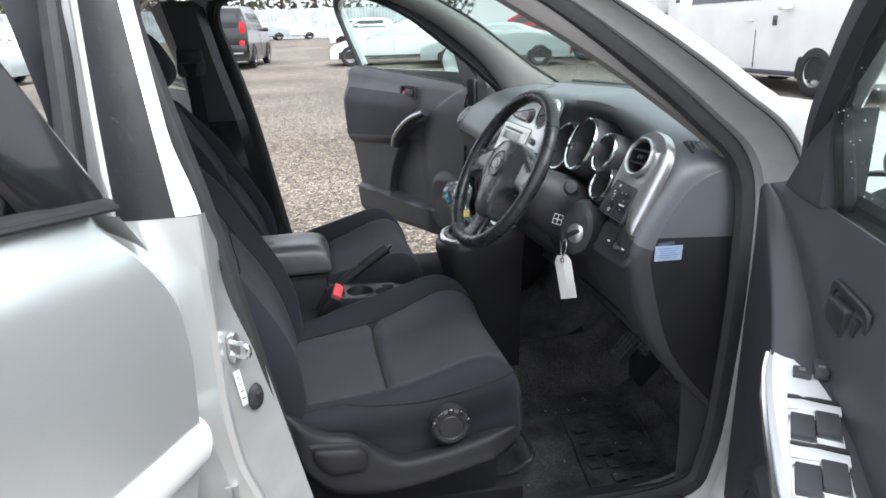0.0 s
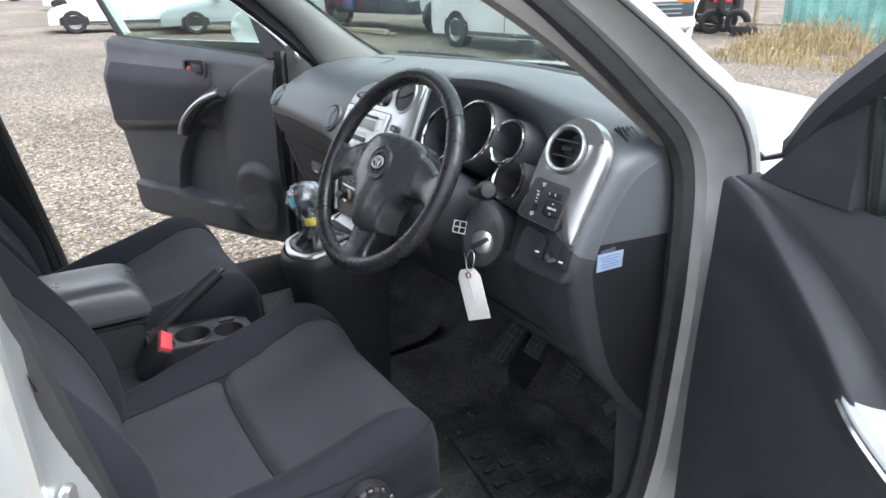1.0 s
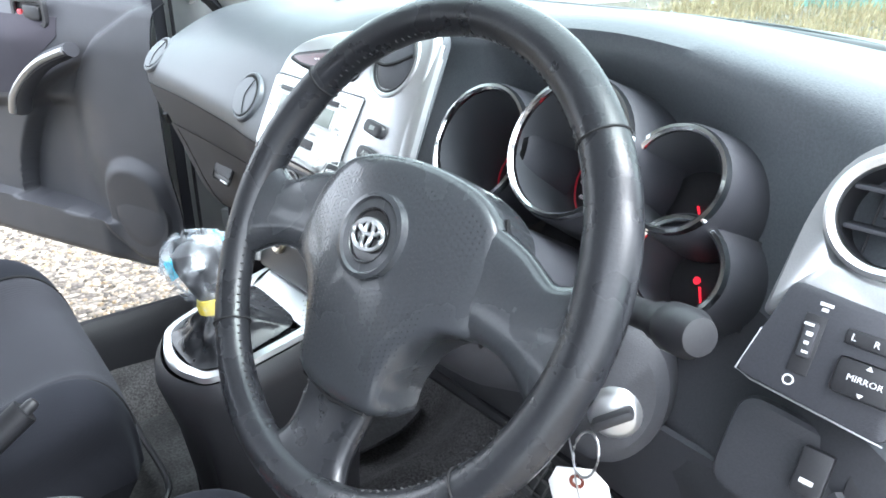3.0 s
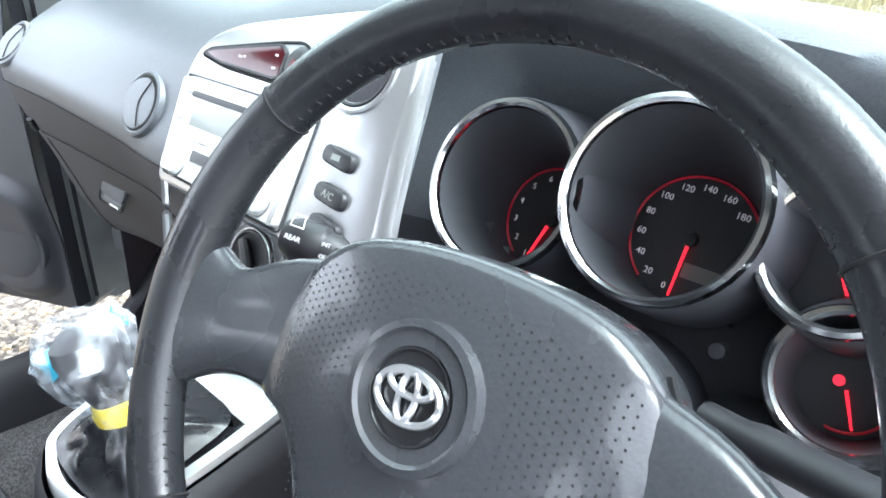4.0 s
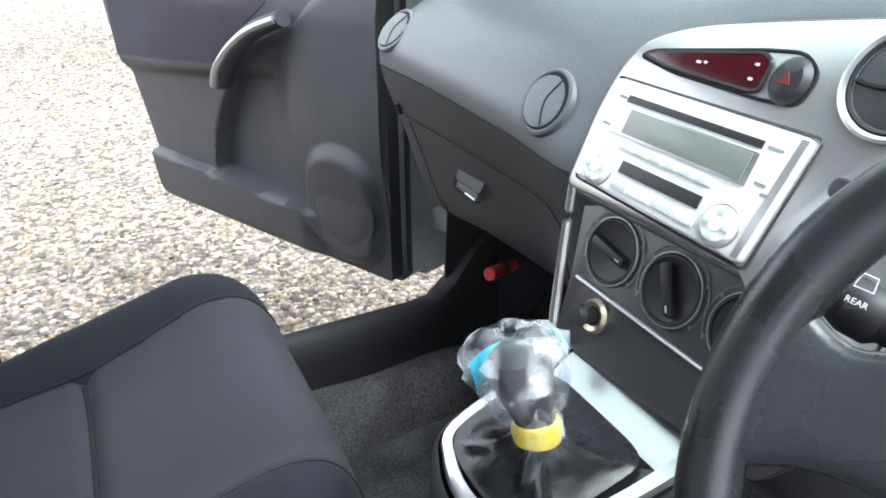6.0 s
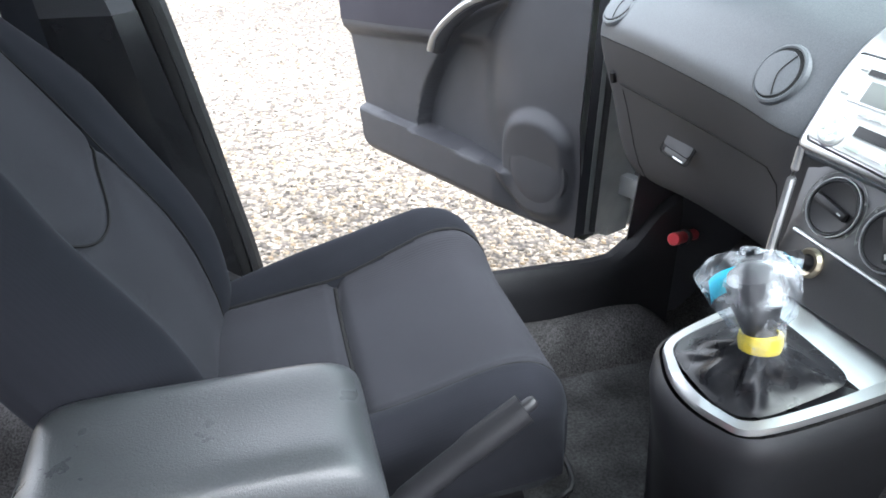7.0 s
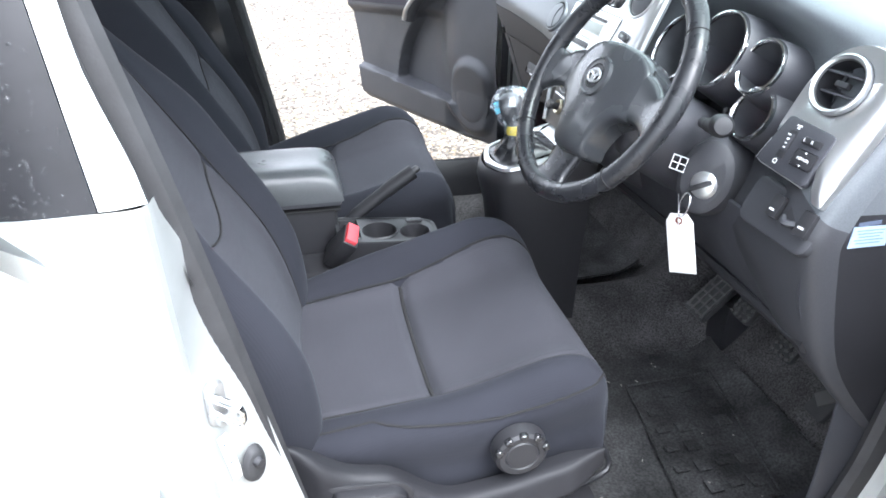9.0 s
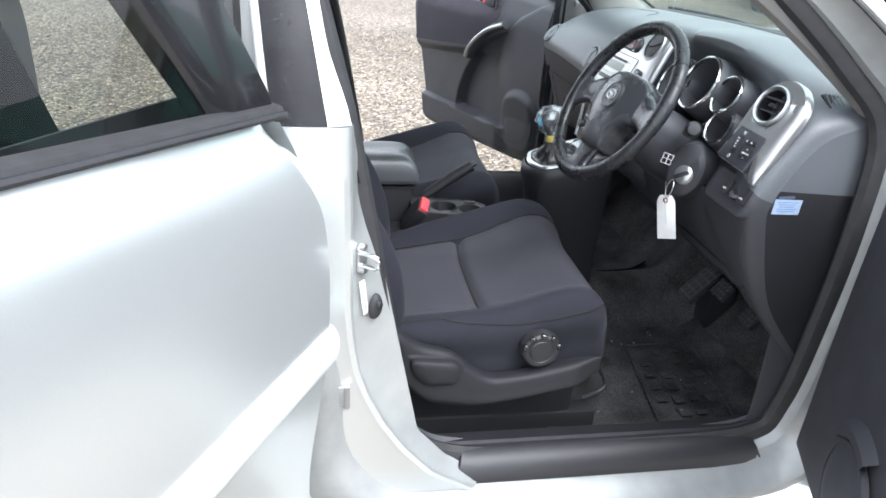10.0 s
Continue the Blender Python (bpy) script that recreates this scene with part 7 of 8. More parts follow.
    def bar(along_, across, w, h, lift=0.0):
        q = (nm * math.cos(across) + sv * math.sin(across))
        bf = frame_at(p0 + da * along_ + q * (0.0125 + lift), q, da)
        part("mark", box(0, 0, 0, w, h, 0.0008, 0, bf), MARK, s)
    for a_, c_, w, h in ((0.0185, -0.25, 0.0026, 0.0030), (0.0190, 0.10, 0.0022, 0.0026), (0.0195, 0.42, 0.0016, 0.0026),
                         (0.0275, -0.20, 0.0050, 0.0010), (0.0275, -0.02, 0.0062, 0.0010), (0.0275, 0.16, 0.0045, 0.0010), (0.0275, 0.34, 0.0055, 0.0010), (0.0375, -0.1, 0.0040, 0.0036)):
        bar(a_, c_, w, h, -0.0004 if a_ < 0.025 else -0.0012)
    s2 = stalk(-1, None, [(0.985, -0.455, 1.045), (0.965, -0.505, 1.058), (0.940, -0.552, 1.076), (0.925, -0.582, 1.086)], 0)
    part("stalk_tip", lathe([(0, 0.022), (0.012, 0.020), (0.0165, 0.010), (0.0165, -0.010), (0.011, -0.018)], frame_at((0.927, -0.580, 1.085), (-0.35, -0.75, 0.25), (0, 0, 1)), 20), BLACK, s2, "black stalk end")
    # key, ring and paper tag
    k = thing("key_tag", "white card tag on a wire loop hanging from the ignition key", "tag", (0.955, -0.50, 0.80))
    part("key_ring", tube([(0.943 + 0.004 * math.sin(q), -0.508 + 0.012 * math.cos(q), 0.930 + 0.020 * math.sin(q)) for q in (2 * math.pi * j / 20 for j in range(20))], 0.0012, 6, True), METAL, k, "thin steel ring")
    tf = frame_at((0.943, -0.505, 0.853), (-0.92, -0.38, 0.04), (0.38, -0.92, 0.05)) @ Matrix.Translation((0, 0.046, 0)) @ Matrix.Rotation(0.26, 4, 'Z') @ Matrix.Translation((0, -0.046, 0))
    part("card", plate([(-0.026, -0.044), (0.026, -0.041), (0.026, 0.044), (0.016, 0.058), (-0.016, 0.058), (-0.026, 0.044)], 0.0012, tf, 0.0003), WHITE, k, "white card")
    part("eyelet", lathe([(0.003, 0.0), (0.0065, 0.0012), (0.0065, -0.0005)], tf @ Matrix.Translation((0, 0.046, 0.001)), 16), material("brown_eyelet", (0.20, 0.05, 0.03), 0.6), k, "red-brown eyelet")
    part("wire", tube([tf @ Vector(p) for p in spline([(0.0, 0.09, -0.002), (0.002, 0.06, 0.004), (0.0, 0.044, 0.003), (0.001, -0.005, 0.0025)], 5)], 0.0008, 5), METAL, k)


column()

# ---- centre console, gear lever, hand brake, pedals ----
def console():
    c = thing("centre_console", "dark plastic gear console with a silver rim", "console", (0.86, 0, 0.40))
    # rounded tail, rising to the stack
    def ring(z, grow, rise):
        pts = []
        out = spline([(0.985, -0.100 - grow, 0), (0.90, -0.098 - grow, 0), (0.80, -0.085 - grow, 0), (0.770 - grow, -0.048, 0), (0.760 - grow, 0.0, 0), (0.770 - grow, 0.048, 0), (0.80, 0.085 + grow, 0), (0.90, 0.098 + grow, 0), (0.985, 0.100 + grow, 0)], 5)
        for p in out:
            pts.append(Vector((p.x, p.y, z + rise * (p.x - 0.74) / 0.245)))
        return pts
    rings = [ring(0.36, -0.030, 0.0), ring(0.60, -0.022, 0.0), ring(0.72, -0.006, 0.03), ring(0.785, 0.010, 0.05), ring(0.805, 0.008, 0.055), ring(0.812, 0.0, 0.06)]
    part("console_body", loft(rings, False), BLACK, c, "dark moulded console body", 60)
    rim = ring(0.812, -0.004, 0.06)
    def within(f, lift, p):
        """A place between the rim's outer edge and the gaiter's opening."""
        x = 0.779 + (p.x - 0.764) * (0.914 - 0.779) / (0.985 - 0.764)
        q = Vector((p.x + (x - p.x) * f, p.y * (1 - 0.20 * f), 0))
        return Vector((q.x, q.y, 0.812 + 0.06 * (q.x - 0.74) / 0.245 + lift))
    rm = [[within(f, h, p) for p in rim] for f, h in ((0.0, 0.0), (0.10, 0.007), (0.80, 0.008), (1.0, 0.001))]
    inner = rm[-1]
    part("silver_rim", loft(rm, False), METAL, c, "satin silver gear surround", 60)
    # broad front plate joining the rim to the stack
    fr_ = [[a.lerp(b, u) for u in lin(0, 1, 8)] for a, b in ((rm[3][0], rm[3][-1]), (rm[2][0] + Vector((0.012, 0, 0.001)), rm[2][-1] + Vector((0.012, 0, 0.001))), (rm[1][0], rm[1][-1]), (rm[0][0], rm[0][-1]))]
    part("silver_bridge", loft(fr_, False), METAL, c, "broad satin silver plate before the gear lever", 60)
    part("gaiter_base", loft([inner, [Vector((0.85 + (p.x - 0.85) * 0.7, p.y * 0.7, p.z - 0.004)) for p in inner], [Vector((0.85, 0, 0.83))] * len(inner)], False), LEATHER, c, "black leatherette base")
    return c


console()


def gear_lever():
    g = thing("gear_lever", "gear lever wrapped in clear film, yellow band above black gaiter", "gear lever", (0.82, -0.02, 0.83))
    top = Vector((0.824, -0.026, 0.898))
    rings = []
    n = 40
    for t in lin(0, 1, 14):
        ring = []
        for k in range(n):
            q = 2 * math.pi * k / n
            bx = 0.846 + 0.066 * math.copysign(abs(math.cos(q)) ** (0.28 if math.cos(q) > 0 else 0.6), math.cos(q))
            by = 0.072 * math.copysign(abs(math.sin(q)) ** (0.32 if math.cos(q) > 0 else 0.6), math.sin(q))
            bz = 0.822 + 0.06 * (bx - 0.74) / 0.245
            f = t ** 0.75
            fold = 0.005 * math.sin(6 * q + 5 * t) * math.sin(math.pi * t) + 0.004 * math.sin(11 * q - 3 * t) * math.sin(math.pi * t)
            tx, ty = top.x + 0.016 * math.cos(q), top.y + 0.016 * math.sin(q)
            r = 1 + fold * 8
            ring.append(Vector((bx + (tx - bx) * f + fold * math.cos(q), by + (ty - by) * f + fold * math.sin(q), bz + (top.z - bz) * t ** 1.25)))
        rings.append(ring)
    part("gaiter", loft(rings), LEATHER, g, "creased black gaiter", 80)
    ax = Vector((-0.20, 0.22, 1)).normalized()
    fr = frame_at(top, ax, (1, 0, 0))
    part("band", lathe([(0.016, -0.009), (0.020, -0.008), (0.0218, 0.0), (0.0205, 0.009), (0.016, 0.011)], fr @ Matrix.Rotation(0.22, 4, 'Y'), 24), YELLOW, g, "yellow band")
    part("shaft", lathe([(0.017, -0.03), (0.015, 0.03)], fr, 18), LEATHER, g)
    part("knob", lathe([(0.015, 0.010), (0.019, 0.024), (0.0245, 0.045), (0.0265, 0.062), (0.024, 0.075), (0.014, 0.083), (0, 0.085)], fr, 28), BLACK, g, "black gear knob")
    # crumpled clear film
    rings = []
    n = 30
    for j, (r, h) in enumerate(((0.022, -0.020), (0.022, 0.005), (0.025, 0.022), (0.036, 0.040), (0.042, 0.060), (0.038, 0.080), (0.024, 0.093), (0.006, 0.096))):
        ring = []
        for k in range(n):
            q = 2 * math.pi * k / n
            f = 1 + 0.30 * noise.noise((2.2 * math.cos(q), 2.2 * math.sin(q), j * 0.7)) + 0.16 * noise.noise((6 * math.cos(q), 6 * math.sin(q), j * 1.3))
            ear = 0.030 * bumpf(q, 1.9, 0.35) * bumpf(h, 0.055, 0.03)
            ring.append(fr @ Vector((r * f * math.cos(q) + ear * math.cos(q), r * f * math.sin(q) + ear * math.sin(q), h + 0.006 * noise.noise((q * 2, j, 4)))))
        rings.append(ring)
    film = part("film_wrap", loft(rings), bpy.data.materials["crumpled_film"], g, "crumpled clear plastic wrap", 20)
    film.visible_shadow = False
    patch = []
    for h in (0.040, 0.053, 0.066):
        patch.append([fr @ Vector((0.043 * math.cos(q), 0.043 * math.sin(q), h)) for q in lin(1.3, 2.3, 5)])
    part("print_patch", loft(patch, False), BLUE, film, "cyan print on the film")
    patch = []
    for h in (0.072, 0.082, 0.089):
        patch.append([fr @ Vector(((0.041 - (h - 0.072) * 0.5) * math.cos(q), (0.041 - (h - 0.072) * 0.5) * math.sin(q), h)) for q in lin(-0.6, -0.1, 4)])
    part("print_patch", loft(patch, False), BLUE, film)


def crumpled():
    """Milky film: clear in places, whitish where it is folded, with soft gloss."""
    m = material("crumpled_film", (0.80, 0.86, 0.92), 0.28, bump=0.003, bump_size=0.016, spec=0.6)
    n, l = m.node_tree.nodes, m.node_tree.links
    tr, mix, co, no, mr = (n.new(k) for k in ("ShaderNodeBsdfTransparent", "ShaderNodeMixShader", "ShaderNodeTexCoord", "ShaderNodeTexNoise", "ShaderNodeMapRange"))
    tr.inputs["Color"].default_value = (0.93, 0.95, 0.97, 1)
    no.inputs["Scale"].default_value, no.inputs["Detail"].default_value = 38, 3
    l.new(co.outputs["Object"], no.inputs["Vector"])
    mr.inputs["From Min"].default_value, mr.inputs["From Max"].default_value = 0.46, 0.70
    mr.inputs["To Min"].default_value, mr.inputs["To Max"].default_value = 0.04, 0.45
    l.new(no.outputs["Fac"], mr.inputs["Value"])
    l.new(mr.outputs[0], mix.inputs[0])
    l.new(tr.outputs[0], mix.inputs[1])
    l.new(n["Principled BSDF"].outputs[0], mix.inputs[2])
    l.new(mix.outputs[0], n["Material Output"].inputs["Surface"])


crumpled()
gear_lever()


def rear_console():
    c = thing("cup_holder_console", "grey console tray with cup holders between the seats", "console", (0.45, 0, 0.45))
    part("base", box(0.42, -0.045, 0.535, 0.42, 0.120, 0.22, 0.02), BLACK, c, "black console base")
    top = round_poly([(0.420, -0.108), (0.605, -0.112), (0.640, -0.078), (0.640, -0.020), (0.605, 0.002), (0.420, 0.014)], 0.014)
    ztop = lambda x: 0.710 - 0.06 * (x - 0.42)
    # frame of the tray: outline with a lip, pockets sunk inside it
    rim = [Vector((p.x, p.y, ztop(p.x))) for p in top]
    rim_in = [Vector((0.530 + (p.x - 0.530) * 0.95, -0.050 + (p.y + 0.050) * 0.92, ztop(p.x) + 0.001)) for p in top]
    part("tray_side", loft([[p - Vector((0, 0, 0.06)) for p in rim], [p - Vector((0, 0, 0.004)) for p in rim]], True), BLACK, c, "dark tray side", 40)
    part("tray_rim", loft([[p - Vector((0, 0, 0.004)) for p in rim], rim, rim_in], True), RIMGREY, c, "pale grey tray rim", 40)
    def pocket(x, y, r, square=False):
        fr = Matrix.Translation((x, y, ztop(x) - 0.001))
        if square:
            o = round_poly([(-0.020, -0.043), (0.020, -0.043), (0.020, 0.043), (-0.020, 0.043)], 0.005)
        else:
            o = [Vector(p) for p in circle2(0, 0, r, 28)]
        bm = loft([[fr @ Vector((p.x * 1.06, p.y * 1.06, 0.0)) for p in o], [fr @ Vector((p.x, p.y, 0.003)) for p in o], [fr @ Vector((p.x * 0.95, p.y * 0.95, -0.006)) for p in o], [fr @ Vector((p.x * 0.90, p.y * 0.90, -0.065)) for p in o], [fr @ Vector((p.x * 0.02, p.y * 0.02, -0.066)) for p in o]], True)
        return part("cup_holder" if not square else "square_pocket", bm, BLACK, c, "black recessed holder")
    # deck between the pockets
    holes = ((0.448, -0.048, 0.021, 0.044), (0.512, -0.058, 0.038, 0.0), (0.588, -0.068, 0.033, 0.0))
    def solid(x, y):
        if not (0.422 < x < 0.638 and -0.108 < y < 0.012 - 0.07 * (x - 0.42) - 0.9 * max(0, x - 0.610)) or y < -0.110 + 1.05 * max(0, x - 0.606):
            return False
        for hx, hy, a_, b_ in holes:
            if (abs(x - hx) < a_ and abs(y - hy) < b_) if b_ else (x - hx) ** 2 + (y - hy) ** 2 < a_ * a_:
                return False
        return True
    part("tray_deck", skin(lambda x, y: (x, y, ztop(x) - 0.001), lin(0.412, 0.645, 120), lin(-0.116, 0.018, 66), 0, solid), BLACK, c)
    pocket(0.448, -0.048, 0.03, True)
    pocket(0.512, -0.058, 0.037)
    pocket(0.588, -0.068, 0.032)
    part("small_switch", box(0.596, -0.016, ztop(0.596) + 0.001, 0.034, 0.016, 0.006, 0.002), BLACK, c, "small black socket")
    # arm rest box
    a = thing("armrest_box", "padded dark grey armrest on a console box", "armrest", (0.27, 0.03, 0.60))
    part("box", box(0.265, 0.060, 0.655, 0.325, 0.168, 0.19, 0.018), VALANCE, a, "dark storage box")
    def lid(u, v):
        x = 0.270 + 0.172 * math.copysign(1 - (1 - abs(u)) ** 1.8, u)
        y = 0.060 + 0.096 * math.copysign(1 - (1 - abs(v)) ** 1.8, v)
        e = (max(0, 1 - abs((x - 0.270) / 0.172) ** 8) * max(0, 1 - abs((y - 0.060) / 0.096) ** 6)) ** 0.4
        return Vector((x, y, 0.772 + 0.072 * e - 0.006 * bumpf(y, 0.06, 0.05)))
    part("lid", skin(lid, lin(-1, 1, 40), lin(-1, 1, 30)), ARMPAD, a, "padded charcoal lid", 70)
    part("lid_under", box(0.270, 0.060, 0.767, 0.335, 0.186, 0.014, 0.006), PLASTIC, a)
    part("lid_joint", box(0.270, 0.060, 0.748, 0.329, 0.172, 0.006, 0.001), SEAM, a)
    # hand brake
    h = thing("hand_brake", "black hand brake lever, partly raised", "hand brake", (0.42, 0.055, 0.64))
    path = spline([(0.415, 0.040, 0.655), (0.47, 0.042, 0.698), (0.55, 0.048, 0.754), (0.609, 0.053, 0.791)], 6)
    part("lever", tube(path, [0.014] * 6 + [0.017] * 6 + [0.019] * 7, 12, False, 0.85), VALANCE, h, "black moulded grip")
    d = (path[-1] - path[-3]).normalized()
    part("button", lathe([(0.0, 0.016), (0.006, 0.015), (0.008, 0.010), (0.008, 0.0)], frame_at(path[-1], d), 14), BLACK, h, "black release button")
    part("boot", box(0.44, 0.042, 0.665, 0.10, 0.045, 0.05, 0.015), BLACK, h)


rear_console()


def knee_bolster():
    k = thing("knee_bolster", "dark plastic knee panel under the steering column", "dash panel", (1.03, -0.44, 0.80))
    def f(u, v):
        y = -0.715 + 0.60 * u
        x = 1.00 + 0.05 * v + 0.03 * math.sin(math.pi * u) * v
        z = 0.945 - 0.16 * v - 0.02 * math.sin(math.pi * u) * v
        return (x - 0.012 * math.sin(math.pi * v), y, z)
    part("panel", skin(f, lin(0, 1, 20), lin(0, 1, 10), 0.006), PLASTIC, k)
    part("lower_lip", tube([Vector(f(u, 1.0)) for u in lin(0, 1, 14)], 0.012, 8), BLACK, k)
    part("under_cover", skin(lambda u, v: (1.06 + 0.45 * v, -0.71 + 0.60 * u, 0.78 - 0.02 * v), lin(0, 1, 6), lin(0, 1, 6), 0.004), BLACK, k)


knee_bolster()


def pedals():
    def pedal(name, label, c, w, hgt, tilt, rows, cols):
        p = thing(name, label, "pedal", (c[0], c[1], 0.33))
        fr = frame_at(c, Vector((-math.cos(tilt), 0, math.sin(tilt))), (0, -1, 0))
        part("pad", plate([(-w, -hgt), (w, -hgt), (w, hgt), (-w, hgt)], 0.012, fr, 0.004, 0.010), RUBBER, p, "black ribbed rubber pad")
        for i in range(rows):
            for j in range(cols):
                a, b = -w + (2 * w) * (j + 0.5) / cols, -hgt + 2 * hgt * (i + 0.5) / rows
                part("tread_rib", box(a, b, 0.0135, 1.2 * w / cols, 1.0 * hgt / rows, 0.004, 0.001, fr @ Matrix.Translation((a, b, 0)) @ Matrix.Rotation(0.5 if (i + j) % 2 else -0.5, 4, "Z") @ Matrix.Translation((-a, -b, 0))), material("worn_rubber", (0.07, 0.07, 0.068), 0.7) if "worn_rubber" not in bpy.data.materials else bpy.data.materials["worn_rubber"], p)
        part("arm", tube([fr @ Vector((0, 0, -0.004)), (c[0] + 0.10, c[1], c[2] + 0.10), (c[0] + 0.18, c[1], c[2] + 0.30)], 0.010, 8), BLACK, p)
    pedal("clutch_pedal", "black rubber clutch pedal with worn ribs", (1.286, -0.312, 0.550), 0.030, 0.028, 0.6, 4, 4)
    pedal("brake_pedal", "black rubber brake pedal with worn ribs", (1.302, -0.436, 0.536), 0.030, 0.028, 0.6, 4, 4)
    pedal("accelerator_pedal", "smooth black accelerator pedal", (1.310, -0.562, 0.505), 0.024, 0.050, 0.7, 1, 1)
    # foot rest with a grid of ribs
    f = thing("foot_rest", "black ribbed foot rest beside the clutch", "foot rest", (1.33, -0.19, 0.36))
    fr = frame_at((1.320, -0.170, 0.505), Vector((-0.72, 0, 0.69)), (0, -1, 0))
    part("plate", plate([(-0.040, -0.085), (0.036, -0.085), (0.036, 0.085), (-0.040, 0.085)], 0.012, fr, 0.003, 0.01), RUBBER, f)
    for i in range(7):
        part("cross_rib", box(-0.002, -0.072 + 0.024 * i, 0.014, 0.068, 0.005, 0.005, 0.001, fr), bpy.data.materials["worn_rubber"], f)
    for j in range(4):
        part("long_rib", box(-0.032 + 0.020 * j, 0, 0.0145, 0.004, 0.155, 0.005, 0.001, fr), bpy.data.materials["worn_rubber"], f)
    part("bracket", box(1.35, -0.195, 0.42, 0.09, 0.07, 0.16, 0.01), BLACK, f)


pedals()


def mats():
    def mat(cy, x0, x1, hw, label):
        def fn(u, v):
            x, y = x0 + (x1 - x0) * u, cy + hw * v
            toe = step(1.22, 1.62, x)
            e = max(abs(2 * u - 1), abs(v))
            return (x, y, 0.345 + 0.34 * toe + 0.008 * noise.noise((x * 7, y * 7, 2)) + 0.13 * bumpf(y, 0, 0.11) + (0.004 if e < 0.93 else 0.008))
        t = thing("floor_mat", label, "floor mat", (0.5 * (x0 + x1), cy, 0.34), group="floor mats")
        part("mat", skin(fn, lin(0, 1, 30), lin(-1, 1, 24), 0.006), MATTE, t, "", 80)
    mat(-0.42, 0.70, 1.30, 0.23, "worn black driver's floor mat with dusty scuffs")
    mat(0.42, 0.62, 1.30, 0.23, "black ribbed passenger floor mat")
    hp = thing("heel_pad", "scuffed black rubber heel pad on the driver's mat", "floor mat", (1.1, -0.46, 0.36))
    corner = [Vector(p) for p in ((1.037, -0.284, 0.3605), (1.251, -0.279, 0.3615), (1.184, -0.639, 0.3605), (0.985, -0.631, 0.3605))]
    for i in range(4):
        part("border_rib", tube([corner[i], corner[(i + 1) % 4]], 0.0028, 6), MATTE, hp)
    for i in range(6):
        for j in range(4):
            if (i * 7 + j * 3) % 5 == 0:
                continue
            f, g = (i + 0.8) / 6.6, (j + 0.7) / 4.4
            p = corner[0].lerp(corner[3], f).lerp(corner[1].lerp(corner[2], f), g)
            part("raised_bar", box(p.x, p.y, 0.3600, 0.030, 0.016 + 0.012 * (j % 2), 0.0034, 0.001), MATTE, hp)
    # specks of litter on the driver's mat
    rnd = random.Random(3)
    bm = bmesh.new()
    for _ in range(16):
        x, y = rnd.uniform(0.72, 1.2), rnd.uniform(-0.68, -0.22)
        bmesh.ops.create_cube(bm, size=1, matrix=Matrix.Translation((x, y, 0.362)) @ Matrix.Rotation(rnd.uniform(0, 3), 4, "Z") @ Matrix.Diagonal((rnd.uniform(0.002, 0.008), 0.002, 0.002, 1)))
    tagged(new("litter_specks", to_mesh(bm, "litter_specks", material("pale_grit", (0.22, 0.21, 0.19), 0.9))), "pale grit and straw on the floor mat", "litter", kind="stuff")
    r = thing("flare", "red emergency flare clipped in the passenger footwell", "flare", (1.215, 0.644, 0.55))
    fr = frame_at((1.20, 0.648, 0.616), (-0.75, -0.55, 0.30), (0, 0, 1))
    part("cap", lathe([(0, 0.030), (0.012, 0.030), (0.014, 0.026), (0.014, 0.004), (0.012, 0.0)], fr, 20), RED, r, "red cap")
    part("tube", lathe([(0.013, 0.002), (0.013, -0.11), (0, -0.11)], fr, 18), RED, r)
    part("clip", lathe([(0.0135, -0.03), (0.017, -0.03), (0.017, -0.05), (0.0135, -0.05)], fr, 18), BLACK, r)


mats()

# ---- the yard beyond: parked vehicles, fences, dry grass ----
def paint(name, color):
    return material(name, color, 0.28, 0.0, wear=0.06, wear_size=0.5, coat=0.6)


PW, PS, PB, PR, PG = paint("white_paint", (0.78, 0.79, 0.78)), paint("silver_blue_paint", (0.34, 0.39, 0.40)), paint("black_paint", (0.015, 0.015, 0.017)), paint("red_paint", (0.50, 0.02, 0.03)), paint("dark_slate_plastic", (0.045, 0.055, 0.07))
DARKGLASS = material("dark_window_glass", (0.03, 0.038, 0.04), 0.08, spec=0.8)
PALEGLASS = material("pale_window_glass", (0.22, 0.28, 0.28), 0.08, spec=0.8)
LAMP = material("headlamp_glass", (0.62, 0.66, 0.66), 0.1, spec=0.8)
AMBER = material("amber_lens", (0.75, 0.16, 0.02), 0.2)
TAIL = material("red_tail_lens", (0.60, 0.015, 0.02), 0.2)
TYRE = material("tyre_rubber", (0.02, 0.02, 0.021), 0.8, wear=0.3, wear_size=0.05)


def road_wheel(parent, x, y, r, side, rim=METAL, spokes=5):
    m = frame_at((x, y, r), (0, side, 0), (1, 0, 0))
    w = part("wheel", lathe([(r * 0.60, -0.095), (r * 0.88, -0.10), (r * 0.98, -0.08), (r, 0.0), (r * 0.98, 0.08), (r * 0.88, 0.10), (r * 0.62, 0.095), (r * 0.60, 0.07)], m, 30), TYRE, parent, "black tyre")
    part("rim", lathe([(0, 0.05), (r * 0.16, 0.05), (r * 0.20, 0.03), (r * 0.52, 0.02), (r * 0.60, 0.075), (r * 0.63, 0.09), (r * 0.63, -0.09)], m, 28), rim, w, "wheel rim")
    for k in range(spokes):
        q = 2 * math.pi * k / spokes
        part("spoke", box(r * 0.34, 0, 0.055, r * 0.50, r * 0.17, 0.02, 0.004, m @ Matrix.Rotation(q, 4, "Z")), rim, w)
    return w


